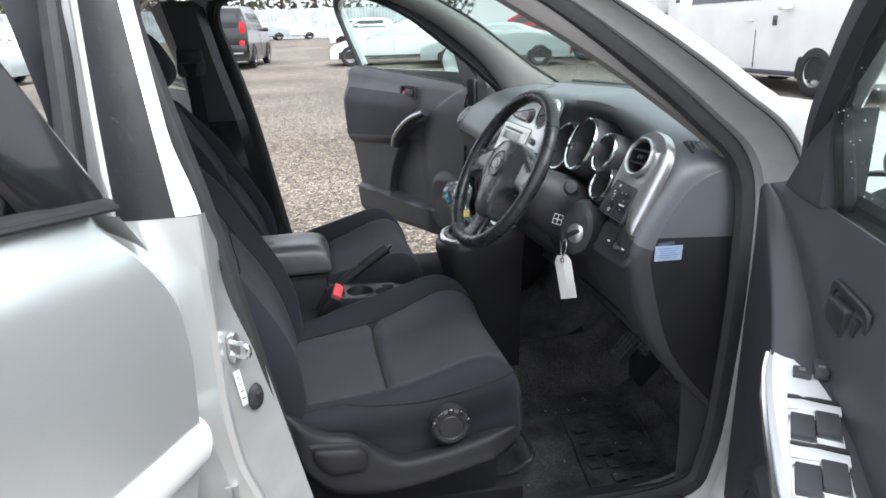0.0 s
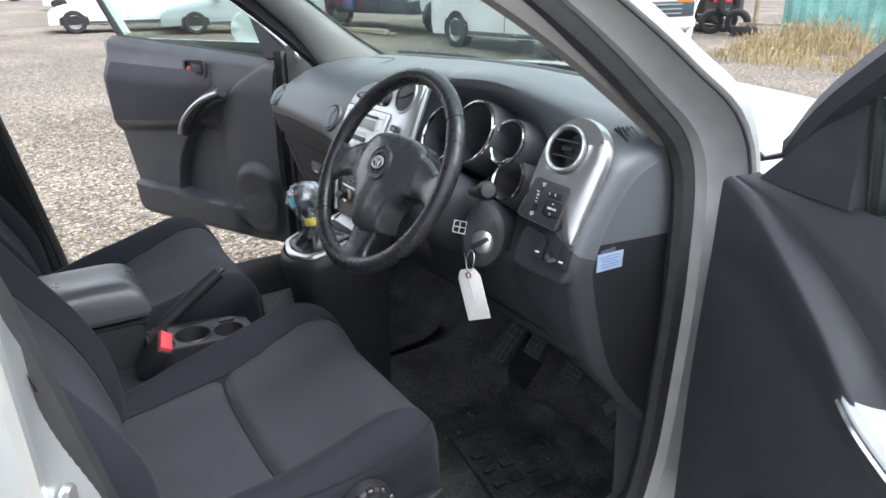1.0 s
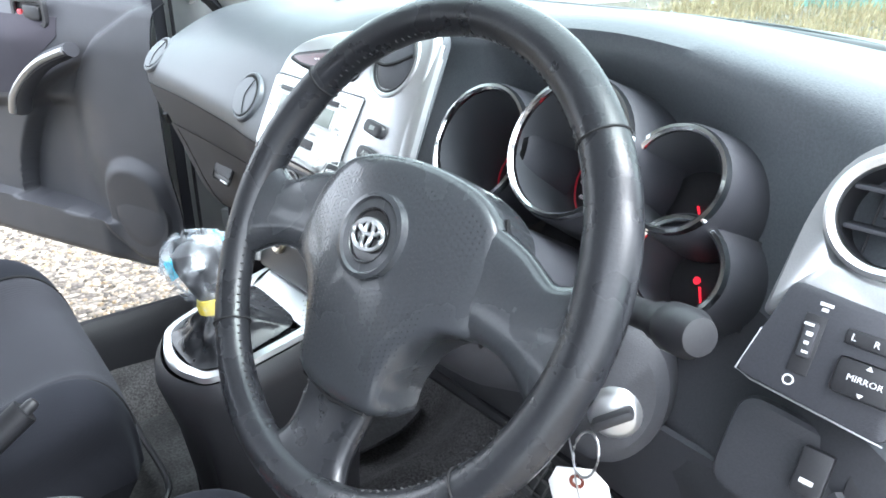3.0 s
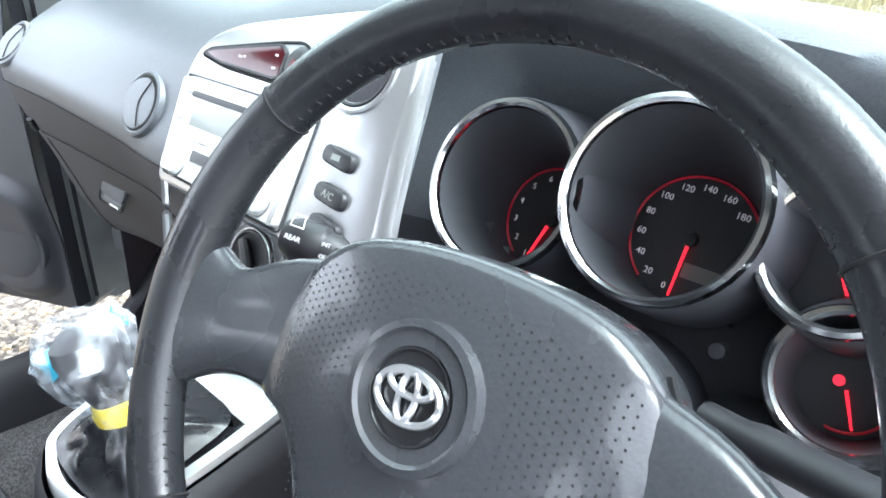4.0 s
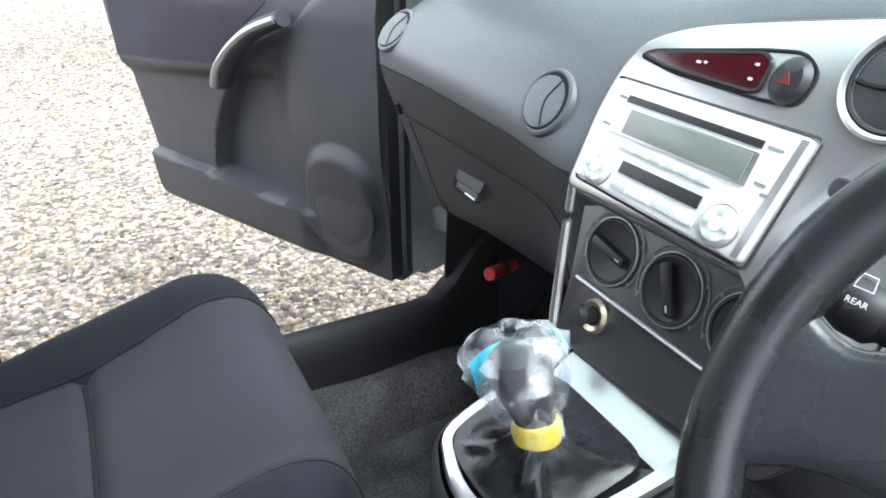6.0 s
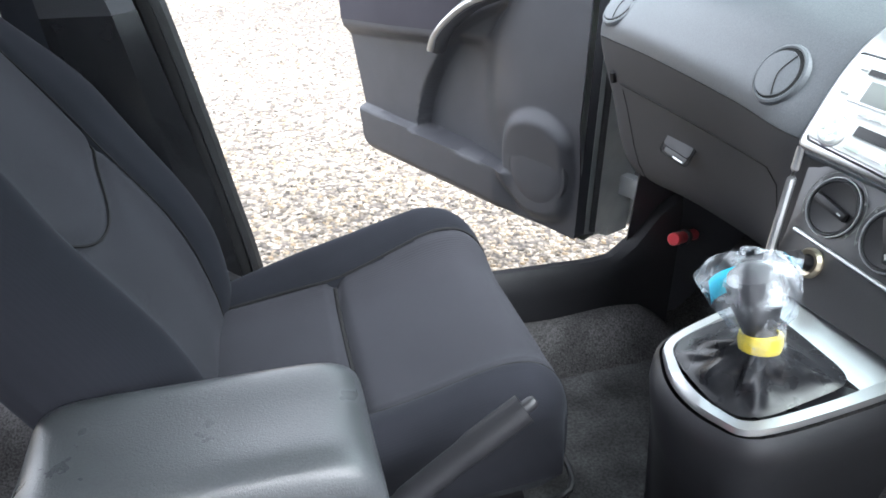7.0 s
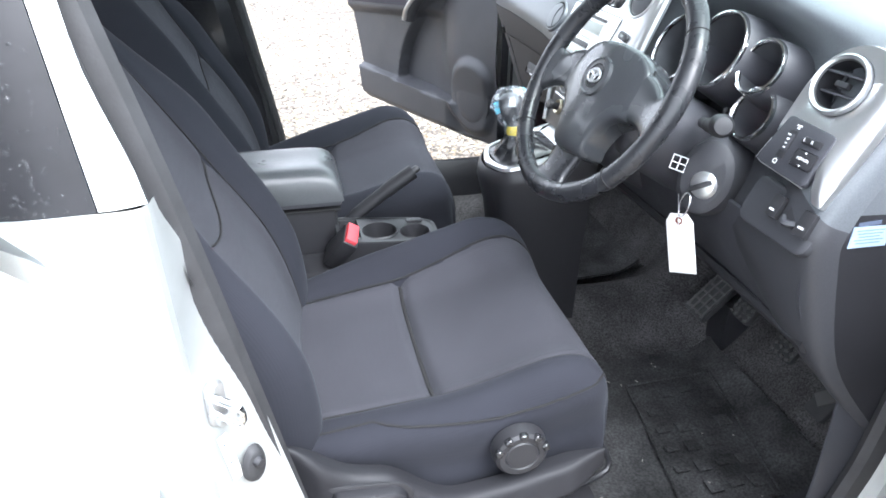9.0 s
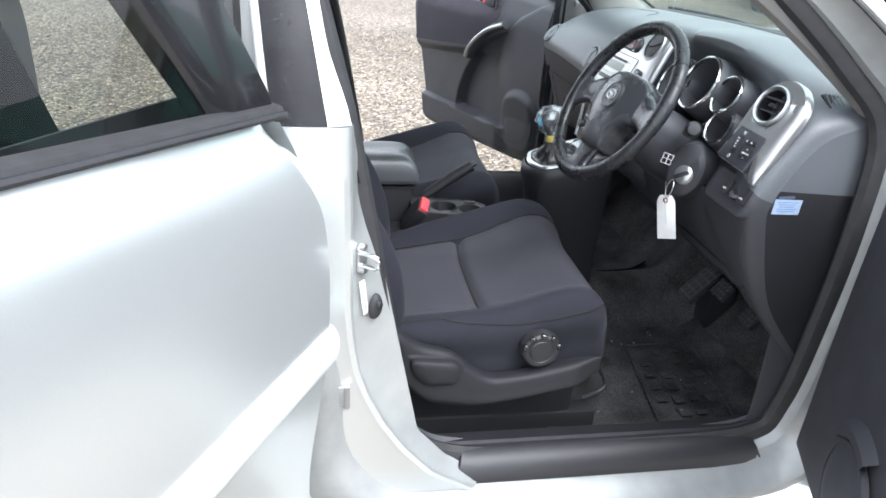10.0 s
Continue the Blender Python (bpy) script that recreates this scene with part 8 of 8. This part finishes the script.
def vehicle(name, label, category, m, prof, belt, glass_spans, W, wheels, body_mat, rw=0.31, lamps=(), glass_mat=DARKGLASS, rim=METAL, tumble=0.16, extras=()):
    """A parked vehicle: side outline (x, z) from tail to nose, shaped across with tumblehome; built along x, then posed."""
    v = thing(name, label, category, m=Matrix.Identity(4))
    pts = spline([(x, 0, z) for x, z in prof], 4)
    top = max(p.z for p in pts)
    def half(z):
        return W / 2 * (1 - tumble * step(belt, top, z) - 0.05 * step(0.45, 0.2, z))
    low = 0.24
    rings = []
    for p in pts:
        zt = p.z
        ring = []
        for f in lin(0, 1, 9):
            z = low + (zt - low) * f
            ring.append(Vector((p.x, -half(z) * (1 if f < 0.999 else 0.96), z)))
        for f in lin(-0.85, 0.85, 6):
            ring.append(Vector((p.x, f * half(zt) * 0.96, zt + 0.02 * (1 - f * f))))
        for f in lin(1, 0, 9):
            z = low + (zt - low) * f
            ring.append(Vector((p.x, half(z) * (1 if f < 0.999 else 0.96), z)))
        rings.append(ring)
    bm = loft(rings, True, False, True)
    parts = [part("body", bm, body_mat, v, "painted body", 40)]
    for side in (-1, 1):
        for poly in glass_spans:
            bm = bmesh.new()
            bm.faces.new([bm.verts.new((x, side * (half(z) + 0.006), z)) for x, z in poly])
            parts.append(part("side_window", bm, glass_mat, v, "window glass"))
        for wx in wheels:
            arch = [(wx + (rw + 0.06) * math.cos(q), side * (half(0.4) + 0.004), max(low - 0.01, rw + (rw + 0.06) * math.sin(q))) for q in lin(-0.35, math.pi + 0.35, 20)]
            bm = bmesh.new()
            bm.faces.new([bm.verts.new(a) for a in arch])
            parts.append(part("wheel_arch", bm, TYRE, v, "dark wheel arch"))
            parts.append(road_wheel(v, wx, side * (W / 2 - 0.07), rw, side, rim))
        parts.append(part("sill_strip", box((wheels[0] + wheels[1]) / 2, side * (half(0.3) - 0.01), 0.29, abs(wheels[1] - wheels[0]) - 0.75, 0.05, 0.07, 0.01), PG, v))
        parts.append(part("wing_mirror", box(wheels[1] - 0.62, side * (half(belt) + 0.09), belt + 0.07, 0.13, 0.18, 0.12, 0.03), body_mat, v))
        parts.append(part("door_joint", box((wheels[0] + wheels[1]) / 2 + 0.05, side * (half(0.7) + 0.002), 0.62, 0.012, 0.008, 0.55), TYRE, v))
        parts.append(part("door_handle", box((wheels[0] + wheels[1]) / 2 - 0.10, side * (half(0.85) + 0.012), belt - 0.12, 0.16, 0.02, 0.03, 0.006), body_mat, v))
    for nm, mat, (x, y, z, sx, sy, sz) in lamps:
        parts.append(part(nm, box(x, y, z, sx, sy, sz, min(sx, sy, sz) * 0.3), mat, v))
    v.matrix_basis = m
    return v


SEDAN = [(-2.15, 0.45), (-2.18, 0.80), (-2.05, 0.98), (-1.55, 1.02), (-0.95, 1.30), (-0.35, 1.36), (0.25, 1.30), (0.85, 0.98), (1.60, 0.86), (2.05, 0.72), (2.15, 0.45)]
COUPE = [(-2.15, 0.45), (-2.18, 0.78), (-2.05, 0.92), (-1.45, 0.96), (-0.75, 1.19), (-0.25, 1.24), (0.25, 1.18), (0.90, 0.88), (1.65, 0.76), (2.10, 0.60), (2.18, 0.42)]
HATCH = [(-1.75, 0.45), (-1.80, 0.85), (-1.62, 1.32), (-1.2, 1.48), (-0.4, 1.52), (0.25, 1.46), (0.95, 1.06), (1.55, 0.90), (1.85, 0.68), (1.88, 0.42)]
SUV = [(-2.2, 0.45), (-2.28, 0.90), (-2.18, 1.62), (-2.0, 1.80), (-0.9, 1.86), (0.2, 1.80), (0.95, 1.22), (1.9, 1.08), (2.2, 0.82), (2.25, 0.5)]
VAN = [(-2.3, 0.45), (-2.34, 1.0), (-2.30, 1.75), (-2.15, 1.95), (-0.5, 2.0), (1.3, 1.94), (1.75, 1.78), (2.15, 1.12), (2.28, 0.95), (2.30, 0.45)]


def cab(a, b, c, d, z0, z1):
    return [(a, z0), (b, z1), (c, z1), (d, z0)]


def yard():
    def at(x, y, heading):
        return Matrix.Translation((x, y, ground_z(x, y) - 0.01)) @ Matrix.Rotation(radians(heading), 4, "Z")
    lampset = lambda nx, w, z: [("headlamp", LAMP, (nx, -w, z, 0.10, 0.40, 0.13)), ("headlamp", LAMP, (nx, w, z, 0.10, 0.40, 0.13))]
    # white light van parked side-on ahead of the bonnet, nose to the road
    vl = [("headlamp", LAMP, (2.27, s * 0.58, 0.93, 0.10, 0.32, 0.16)) for s in (-1, 1)] + [("indicator", AMBER, (2.28, s * 0.58, 0.81, 0.10, 0.34, 0.07)) for s in (-1, 1)]
    vl += [("grille", PG, (2.29, 0, 0.70, 0.08, 1.56, 0.22)), ("bumper", PW, (2.31, 0, 0.50, 0.10, 1.60, 0.12)), ("front_valance", PG, (2.26, 0, 0.36, 0.08, 1.4, 0.14)), ("windscreen", DARKGLASS, (1.99, 0, 1.45, 0.03, 1.30, 0.40)), ("fuel_flap", PG, (0.35, -0.832, 1.02, 0.10, 0.012, 0.14)), ("door_pull", PG, (0.50, -0.832, 1.19, 0.16, 0.014, 0.05)), ("rear_step", PG, (-2.33, 0, 0.42, 0.08, 1.3, 0.14))]
    vl += [("grille_bar", METAL, (2.335, 0, 0.64 + 0.06 * k, 0.012, 1.0, 0.014)) for k in range(3)]
    vehicle("panel_van", "white panel van with dark grille parked side-on on the gravel", "van", at(9.7, 9.62, -90) @ Matrix.Scale(1.2, 4), VAN, 1.15, [cab(0.95, 1.0, 1.50, 1.68, 1.32, 1.74), cab(-1.9, -1.9, 0.7, 0.7, 1.32, 1.74)], 1.66, (-1.50, 1.27), PW, 0.33, vl, DARKGLASS, METAL, 0.10)
    # white box truck behind it
    gz = ground_z(10.6, 17.0)
    t = thing("box_truck", "white box truck with a dark load bay beyond the van", "truck", (10.6, 17.0, gz))
    part("box", box(10.6, 18.0, gz + 2.22, 2.2, 6.2, 1.75, 0.04), PW, t, "white box body")
    part("chassis", box(10.6, 18.0, gz + 0.62, 1.9, 6.0, 0.34, 0.04), PG, t, "dark chassis")
    for k in range(4):
        part("side_board", box(9.56, 15.8 + 1.5 * k, gz + 0.94, 0.05, 1.46, 0.78, 0.012), PG, t, "dark drop side board")
        part("latch", box(9.53, 16.1 + 1.5 * k, gz + 1.05, 0.02, 0.05, 0.10, 0.006), METAL, t)
    part("cab", box(10.6, 13.7, gz + 1.45, 2.0, 1.7, 1.9, 0.18), PW, t, "white cab")
    part("side_window", box(9.59, 13.6, gz + 1.85, 0.03, 0.9, 0.6, 0.01), DARKGLASS, t)
    part("tool_chest", box(9.55, 18.6, gz + 0.70, 0.12, 0.7, 0.34, 0.03), paint("dull_blue_paint", (0.06, 0.12, 0.28)), t, "dull blue side locker")
    for y in (13.9, 19.8):
        road_wheel(t, 9.8, y, 0.42, -1, METAL, 6).location.z += gz
    planks = material("weathered_plank", (0.34, 0.28, 0.20), 0.85, wear=0.25, wear_size=0.2)
    for k in range(4):
        p = thing("timber_plank", "weathered timber plank lying beside the truck", "plank", (9.1, 15.6, gz), "loose planks")
        part("board", box(9.0 - 0.16 * (k % 2), 15.7 + 0.2 * k, gz - 0.005 + 0.05 * (k // 2) + 0.035, 0.14, 1.9, 0.05, 0.006), planks, p)
    # silver-blue coupe and a white coupe with a bumper off, behind the open door
    vehicle("silver_coupe", "dusty silver-blue sports coupe facing the yard", "car", at(6.4, 18.9, 168), COUPE, 0.88, [cab(-1.0, -0.6, 0.2, 0.85, 0.92, 1.16)], 1.72, (-1.30, 1.32), PS, 0.30, lampset(2.06, 0.60, 0.62) + [("bumper", PS, (2.13, 0, 0.42, 0.12, 1.6, 0.18)), ("grille", TYRE, (2.19, 0, 0.38, 0.04, 0.8, 0.08))], PALEGLASS)
    vehicle("white_coupe", "white coupe with its front bumper missing", "car", at(3.85, 21.3, 176), COUPE, 0.88, [cab(-1.0, -0.6, 0.2, 0.85, 0.92, 1.16)], 1.72, (-1.30, 1.55), PW, 0.31, [("bumper_beam", TYRE, (2.13, 0, 0.45, 0.12, 1.4, 0.16))], PALEGLASS)
    vehicle("white_saloon", "white saloon parked behind the coupes", "car", at(4.9, 25.5, 176), SEDAN, 0.95, [cab(-1.25, -0.85, 0.1, 0.75, 0.98, 1.26)], 1.72, (-1.30, 1.35), PW, 0.31, lampset(2.06, 0.6, 0.68), PALEGLASS)
    vehicle("white_estate", "white saloon far down the row", "car", at(4.6, 39.5, 176), HATCH, 0.95, [cab(-1.3, -1.15, 0.2, 0.8, 1.0, 1.38)], 1.7, (-1.15, 1.2), PW, 0.30, lampset(1.8, 0.6, 0.7), DARKGLASS)
    vehicle("white_hatch", "white hatchback far down the row", "car", at(5.2, 52.0, 176), HATCH, 0.95, [cab(-1.3, -1.15, 0.2, 0.8, 1.0, 1.38)], 1.7, (-1.15, 1.2), PW, 0.30, lampset(1.8, 0.6, 0.7), DARKGLASS)
    vehicle("red_hatch", "red hatchback behind the coupes", "car", at(8.6, 22.0, 150), HATCH, 0.95, [cab(-1.3, -1.15, 0.2, 0.8, 1.0, 1.38)], 1.7, (-1.15, 1.2), PR, 0.30, lampset(1.8, 0.6, 0.7), DARKGLASS)
    # black four-wheel drive, tail to the camera
    tl = [("tail_lamp", TAIL, (-2.24, s * 0.78, 1.22, 0.10, 0.16, 0.34)) for s in (-1, 1)] + [("reflector", TAIL, (-2.27, s * 0.74, 0.74, 0.06, 0.16, 0.20)) for s in (-1, 1)]
    tl += [("rear_window", DARKGLASS, (-2.24, 0, 1.40, 0.03, 1.3, 0.42)), ("bumper", PB, (-2.28, 0, 0.60, 0.14, 1.76, 0.22)), ("number_plate", PW, (-2.30, 0, 0.86, 0.02, 0.34, 0.16)), ("exhaust_skirt", METAL, (-2.30, 0, 0.47, 0.05, 1.5, 0.05))]
    vehicle("off_roader", "black off-road wagon seen from its tail", "car", at(-1.45, 23.0, 83), SUV, 1.10, [cab(-1.9, -1.75, 0.1, 0.75, 1.16, 1.66)], 1.86, (-1.40, 1.40), PB, 0.38, tl, DARKGLASS)
    vehicle("white_compact", "white compact car facing the gravel lane", "car", at(-8.2, 22.5, -12), HATCH, 0.98, [cab(-1.3, -1.15, 0.2, 0.8, 1.02, 1.38)], 1.68, (-1.15, 1.25), PW, 0.30, lampset(1.82, 0.58, 0.72), DARKGLASS)
    vehicle("grey_wagon", "grey car nose-on with bonnet raised", "car", at(-8.3, 18.4, -8), SEDAN, 0.95, [cab(-1.25, -0.85, 0.1, 0.75, 0.98, 1.26)], 1.70, (-1.30, 1.35), PS, 0.30, lampset(2.06, 0.55, 0.70), DARKGLASS)
    for i, (x, c) in enumerate(((-3.9, PW), (-1.6, PS), (0.8, PW), (-6.6, PG))):
        vehicle("distant_car", "small parked car by the far fence", "car", at(x, 58.0 + 0.7 * i, 175 + 5 * i), SEDAN, 0.95, [cab(-1.25, -0.85, 0.1, 0.75, 0.98, 1.26)], 1.7, (-1.3, 1.35), c, 0.30, lampset(2.06, 0.6, 0.68), DARKGLASS)
    # corrugated fences
    def fence(name, label, x0, y0, x1, y1, h, mat, pitch=0.30):
        L = math.hypot(x1 - x0, y1 - y0)
        n = int(L / (pitch / 4))
        d = Vector(((x1 - x0) / L, (y1 - y0) / L, 0))
        o = Vector((-d.y, d.x, 0))
        f = thing(name, label, "fence", (x0, y0, 0))
        panel = 2.4
        k = 0
        while k * panel < L:
            a, b = k * panel, min(L, (k + 1) * panel - 0.01)
            cols = []
            m = max(4, int((b - a) / (pitch / 4)))
            for i in range(m + 1):
                s = a + (b - a) * i / m
                p = Vector((x0, y0, 0)) + d * s + o * (0.03 * math.sin(2 * math.pi * s / pitch) + 0.012 * (k % 2))
                gz = ground_z(p.x, p.y)
                cols.append([p + Vector((0, 0, gz - 0.05)), p + Vector((0, 0, gz + h + 0.04 * noise.noise((k * 3.1, 0.2, 0))))])
            part("sheet", loft(cols, False), mat, f)
            k += 1
        part("rail", tube([Vector((x0, y0, ground_z(x0, y0) + h * 0.8)) + o * 0.08, Vector((x1, y1, ground_z(x1, y1) + h * 0.8)) + o * 0.08], 0.04, 6), METAL, f)
    pale = material("weathered_zinc_sheet", (0.50, 0.55, 0.58), 0.5, 0.3, wear=0.25, wear_size=0.8, grain=0.08, grain_size=0.05)
    teal = material("faded_teal_sheet", (0.20, 0.42, 0.38), 0.55, wear=0.35, wear_size=0.6, grain=0.1, grain_size=0.05)
    fence("zinc_fence", "weathered zinc sheet fence along the back of the yard", -40, 64, 14, 66, 2.6, pale)
    fence("teal_fence", "faded teal corrugated fence above dry grass", 16.6, 9.0, 19.2, -9.0, 2.8, teal)
    fence("side_fence", "weathered zinc sheet fence beside the vans", 19.5, 40, 20.5, 16.0, 2.6, pale)
    # tyres heaped against the fence
    hz = ground_z(16.2, 10.3)
    heap = thing("tyre_heap", "heap of worn black tyres piled by the fence", "tyre heap", (16.2, 10.3, hz))
    for x, y, z, tilt, turn in ((15.9, 10.5, 0.30, 80, 50), (16.0, 9.8, 0.31, 78, 20), (16.2, 10.9, 0.12, 4, 0), (16.6, 10.6, 0.31, 70, 60), (15.9, 9.5, 0.12, 4, 10), (16.3, 10.9, 0.34, 6, 0), (16.1, 10.2, 0.72, 84, 70)):
        mm = Matrix.Translation((x, y, hz + z)) @ Matrix.Rotation(radians(turn), 4, "Z") @ Matrix.Rotation(radians(tilt), 4, "Y")
        part("tyre", lathe([(0.17, -0.09), (0.26, -0.10), (0.30, -0.075), (0.305, 0), (0.30, 0.075), (0.26, 0.10), (0.17, 0.09), (0.165, 0.0)], mm, 26, True), TYRE, heap)
    # scrapped pickup behind the tyres
    pz = ground_z(17.6, 12.8)
    lr = thing("scrap_pickup", "dark red and black scrapped pickup behind the tyres", "vehicle", (17.6, 12.8, pz))
    part("bed", box(17.6, 12.8, pz + 0.85, 1.7, 2.8, 0.9, 0.08), PB, lr)
    part("cab", box(17.6, 14.9, pz + 1.15, 1.6, 1.4, 1.3, 0.2), paint("dull_red_paint", (0.22, 0.03, 0.03)), lr)
    part("tailboard", box(17.4, 11.3, pz + 0.95, 0.9, 0.06, 0.5, 0.02), PR, lr, "bright red tailboard")
    for y in (12.0, 14.7):
        road_wheel(lr, 16.8, y, 0.33, -1).location.z += pz
    pole = thing("leaning_pole", "grey steel pole leaning beside the tyres", "pole", (15.6, 10.9, hz))
    part("shaft", tube([(15.6, 11.0, hz - 0.01), (16.4, 10.9, hz + 2.2)], 0.035, 6), METAL, pole)
    post = thing("fence_post", "weathered timber post at the end of the fence", "post", (16.2, 9.45, hz))
    part("shaft", box(16.2, 9.45, hz + 1.2, 0.09, 0.09, 2.5, 0.008), planks, post)
    rail = thing("pale_plank", "pale timber plank laid along the grass", "plank", (15.9, 8.9, hz))
    part("board", box(16.0, 8.9, ground_z(16, 8.9) + 0.30, 0.06, 1.7, 0.06, 0.006), planks, rail)
    for y in (8.2, 9.6):
        part("block", box(16.0, y, ground_z(16, y) + 0.13, 0.12, 0.12, 0.29, 0.01), planks, rail)


def dry_grass():
    rnd = random.Random(21)
    verts, faces = [], []
    for _ in range(24000):
        f = rnd.random()
        x = 11.2 + 4.9 * f ** 0.9 + rnd.uniform(-0.5, 0.3)
        y = rnd.uniform(-11, 8.6 - 0.3 * (16 - x))
        if noise.noise((x * 0.8, y * 0.8, 0)) < -0.25:
            continue
        h = rnd.uniform(0.10, 0.32) * (0.5 + 0.9 * f) * (1.1 + 0.7 * noise.noise((x * 0.5, y * 0.5, 5)))
        a = rnd.uniform(0, 6.28)
        bx, by = 0.35 * h * rnd.uniform(0.2, 1.4) * math.cos(a), 0.35 * h * rnd.uniform(0.2, 1.4) * math.sin(a)
        w = rnd.uniform(0.006, 0.014)
        px, py = -math.sin(a + 1.2) * w, math.cos(a + 1.2) * w
        k = len(verts)
        z = ground_z(x, y) - 0.01
        verts += [(x - px, y - py, z), (x + px, y + py, z), (x + bx * 0.4 + px * 0.7, y + by * 0.4 + py * 0.7, z + h * 0.6), (x + bx * 0.4 - px * 0.7, y + by * 0.4 - py * 0.7, z + h * 0.6), (x + bx, y + by, z + h)]
        faces += [(k, k + 1, k + 2, k + 3), (k + 3, k + 2, k + 4)]
        if rnd.random() < 0.25:
            k = len(verts)
            verts += [(x + bx - px * 2, y + by - py * 2, z + h * 0.92), (x + bx + px * 2, y + by + py * 2, z + h * 0.92), (x + bx * 1.5, y + by * 1.5, z + h * 1.16)]
            faces.append((k, k + 1, k + 2))
    me = bpy.data.meshes.new("dry_grass")
    me.from_pydata(verts, [], faces)
    me.materials.append(varied("straw", [(0.28, 0.20, 0.095), (0.42, 0.32, 0.17), (0.24, 0.20, 0.10), (0.54, 0.44, 0.27), (0.17, 0.155, 0.08)], 0.8))
    tagged(new("dry_grass", me), "tall dry straw-coloured grass along the fence", "grass", kind="stuff")


def trees():
    """Dark bare-leaved belt behind the far fence."""
    rnd = random.Random(8)
    bark, leaf = material("tree_bark", (0.07, 0.055, 0.04), 0.9, wear=0.3, wear_size=0.1), varied("dull_leaf", [(0.03, 0.04, 0.02), (0.06, 0.06, 0.03), (0.09, 0.08, 0.04), (0.05, 0.055, 0.03)], 0.8)
    for i in range(16):
        x, y = -34 + 3.4 * i + rnd.uniform(-1, 1), 72 + rnd.uniform(0, 5)
        hgt = rnd.uniform(8, 11)
        t = thing("tree", "dull green-brown tree beyond the yard fence", "tree", (x, y, ground_z(x, y)), "trees behind the fence")
        part("trunk", tube([(x, y, 0.9), (x + 0.2, y, hgt * 0.4), (x - 0.1, y + 0.2, hgt * 0.85)], [0.28, 0.2, 0.06], 8), bark, t)
        verts, faces = [], []
        for _ in range(900):
            a, b, r = rnd.uniform(0, 6.28), rnd.uniform(-1, 1), rnd.random() ** 0.5
            cx = x + 2.6 * r * math.cos(a) * (1 - 0.3 * b)
            cy = y + 2.6 * r * math.sin(a)
            cz = hgt * 0.56 + hgt * 0.42 * b * (1 - 0.5 * r)
            if noise.noise((cx * 0.5, cy * 0.5, cz * 0.5)) < -0.12:
                continue
            s = rnd.uniform(0.12, 0.32)
            k = len(verts)
            d1 = Vector((rnd.uniform(-1, 1), rnd.uniform(-1, 1), rnd.uniform(-1, 1))) * s
            d2 = Vector((rnd.uniform(-1, 1), rnd.uniform(-1, 1), rnd.uniform(-1, 1))) * s
            c = Vector((cx, cy, cz))
            verts += [tuple(c - d1), tuple(c + d2), tuple(c + d1), tuple(c - d2)]
            faces.append((k, k + 1, k + 2, k + 3))
        me = bpy.data.meshes.new("crown")
        me.from_pydata(verts, [], faces)
        me.materials.append(leaf)
        part("crown", me, leaf, t)


yard()
dry_grass()
trees()
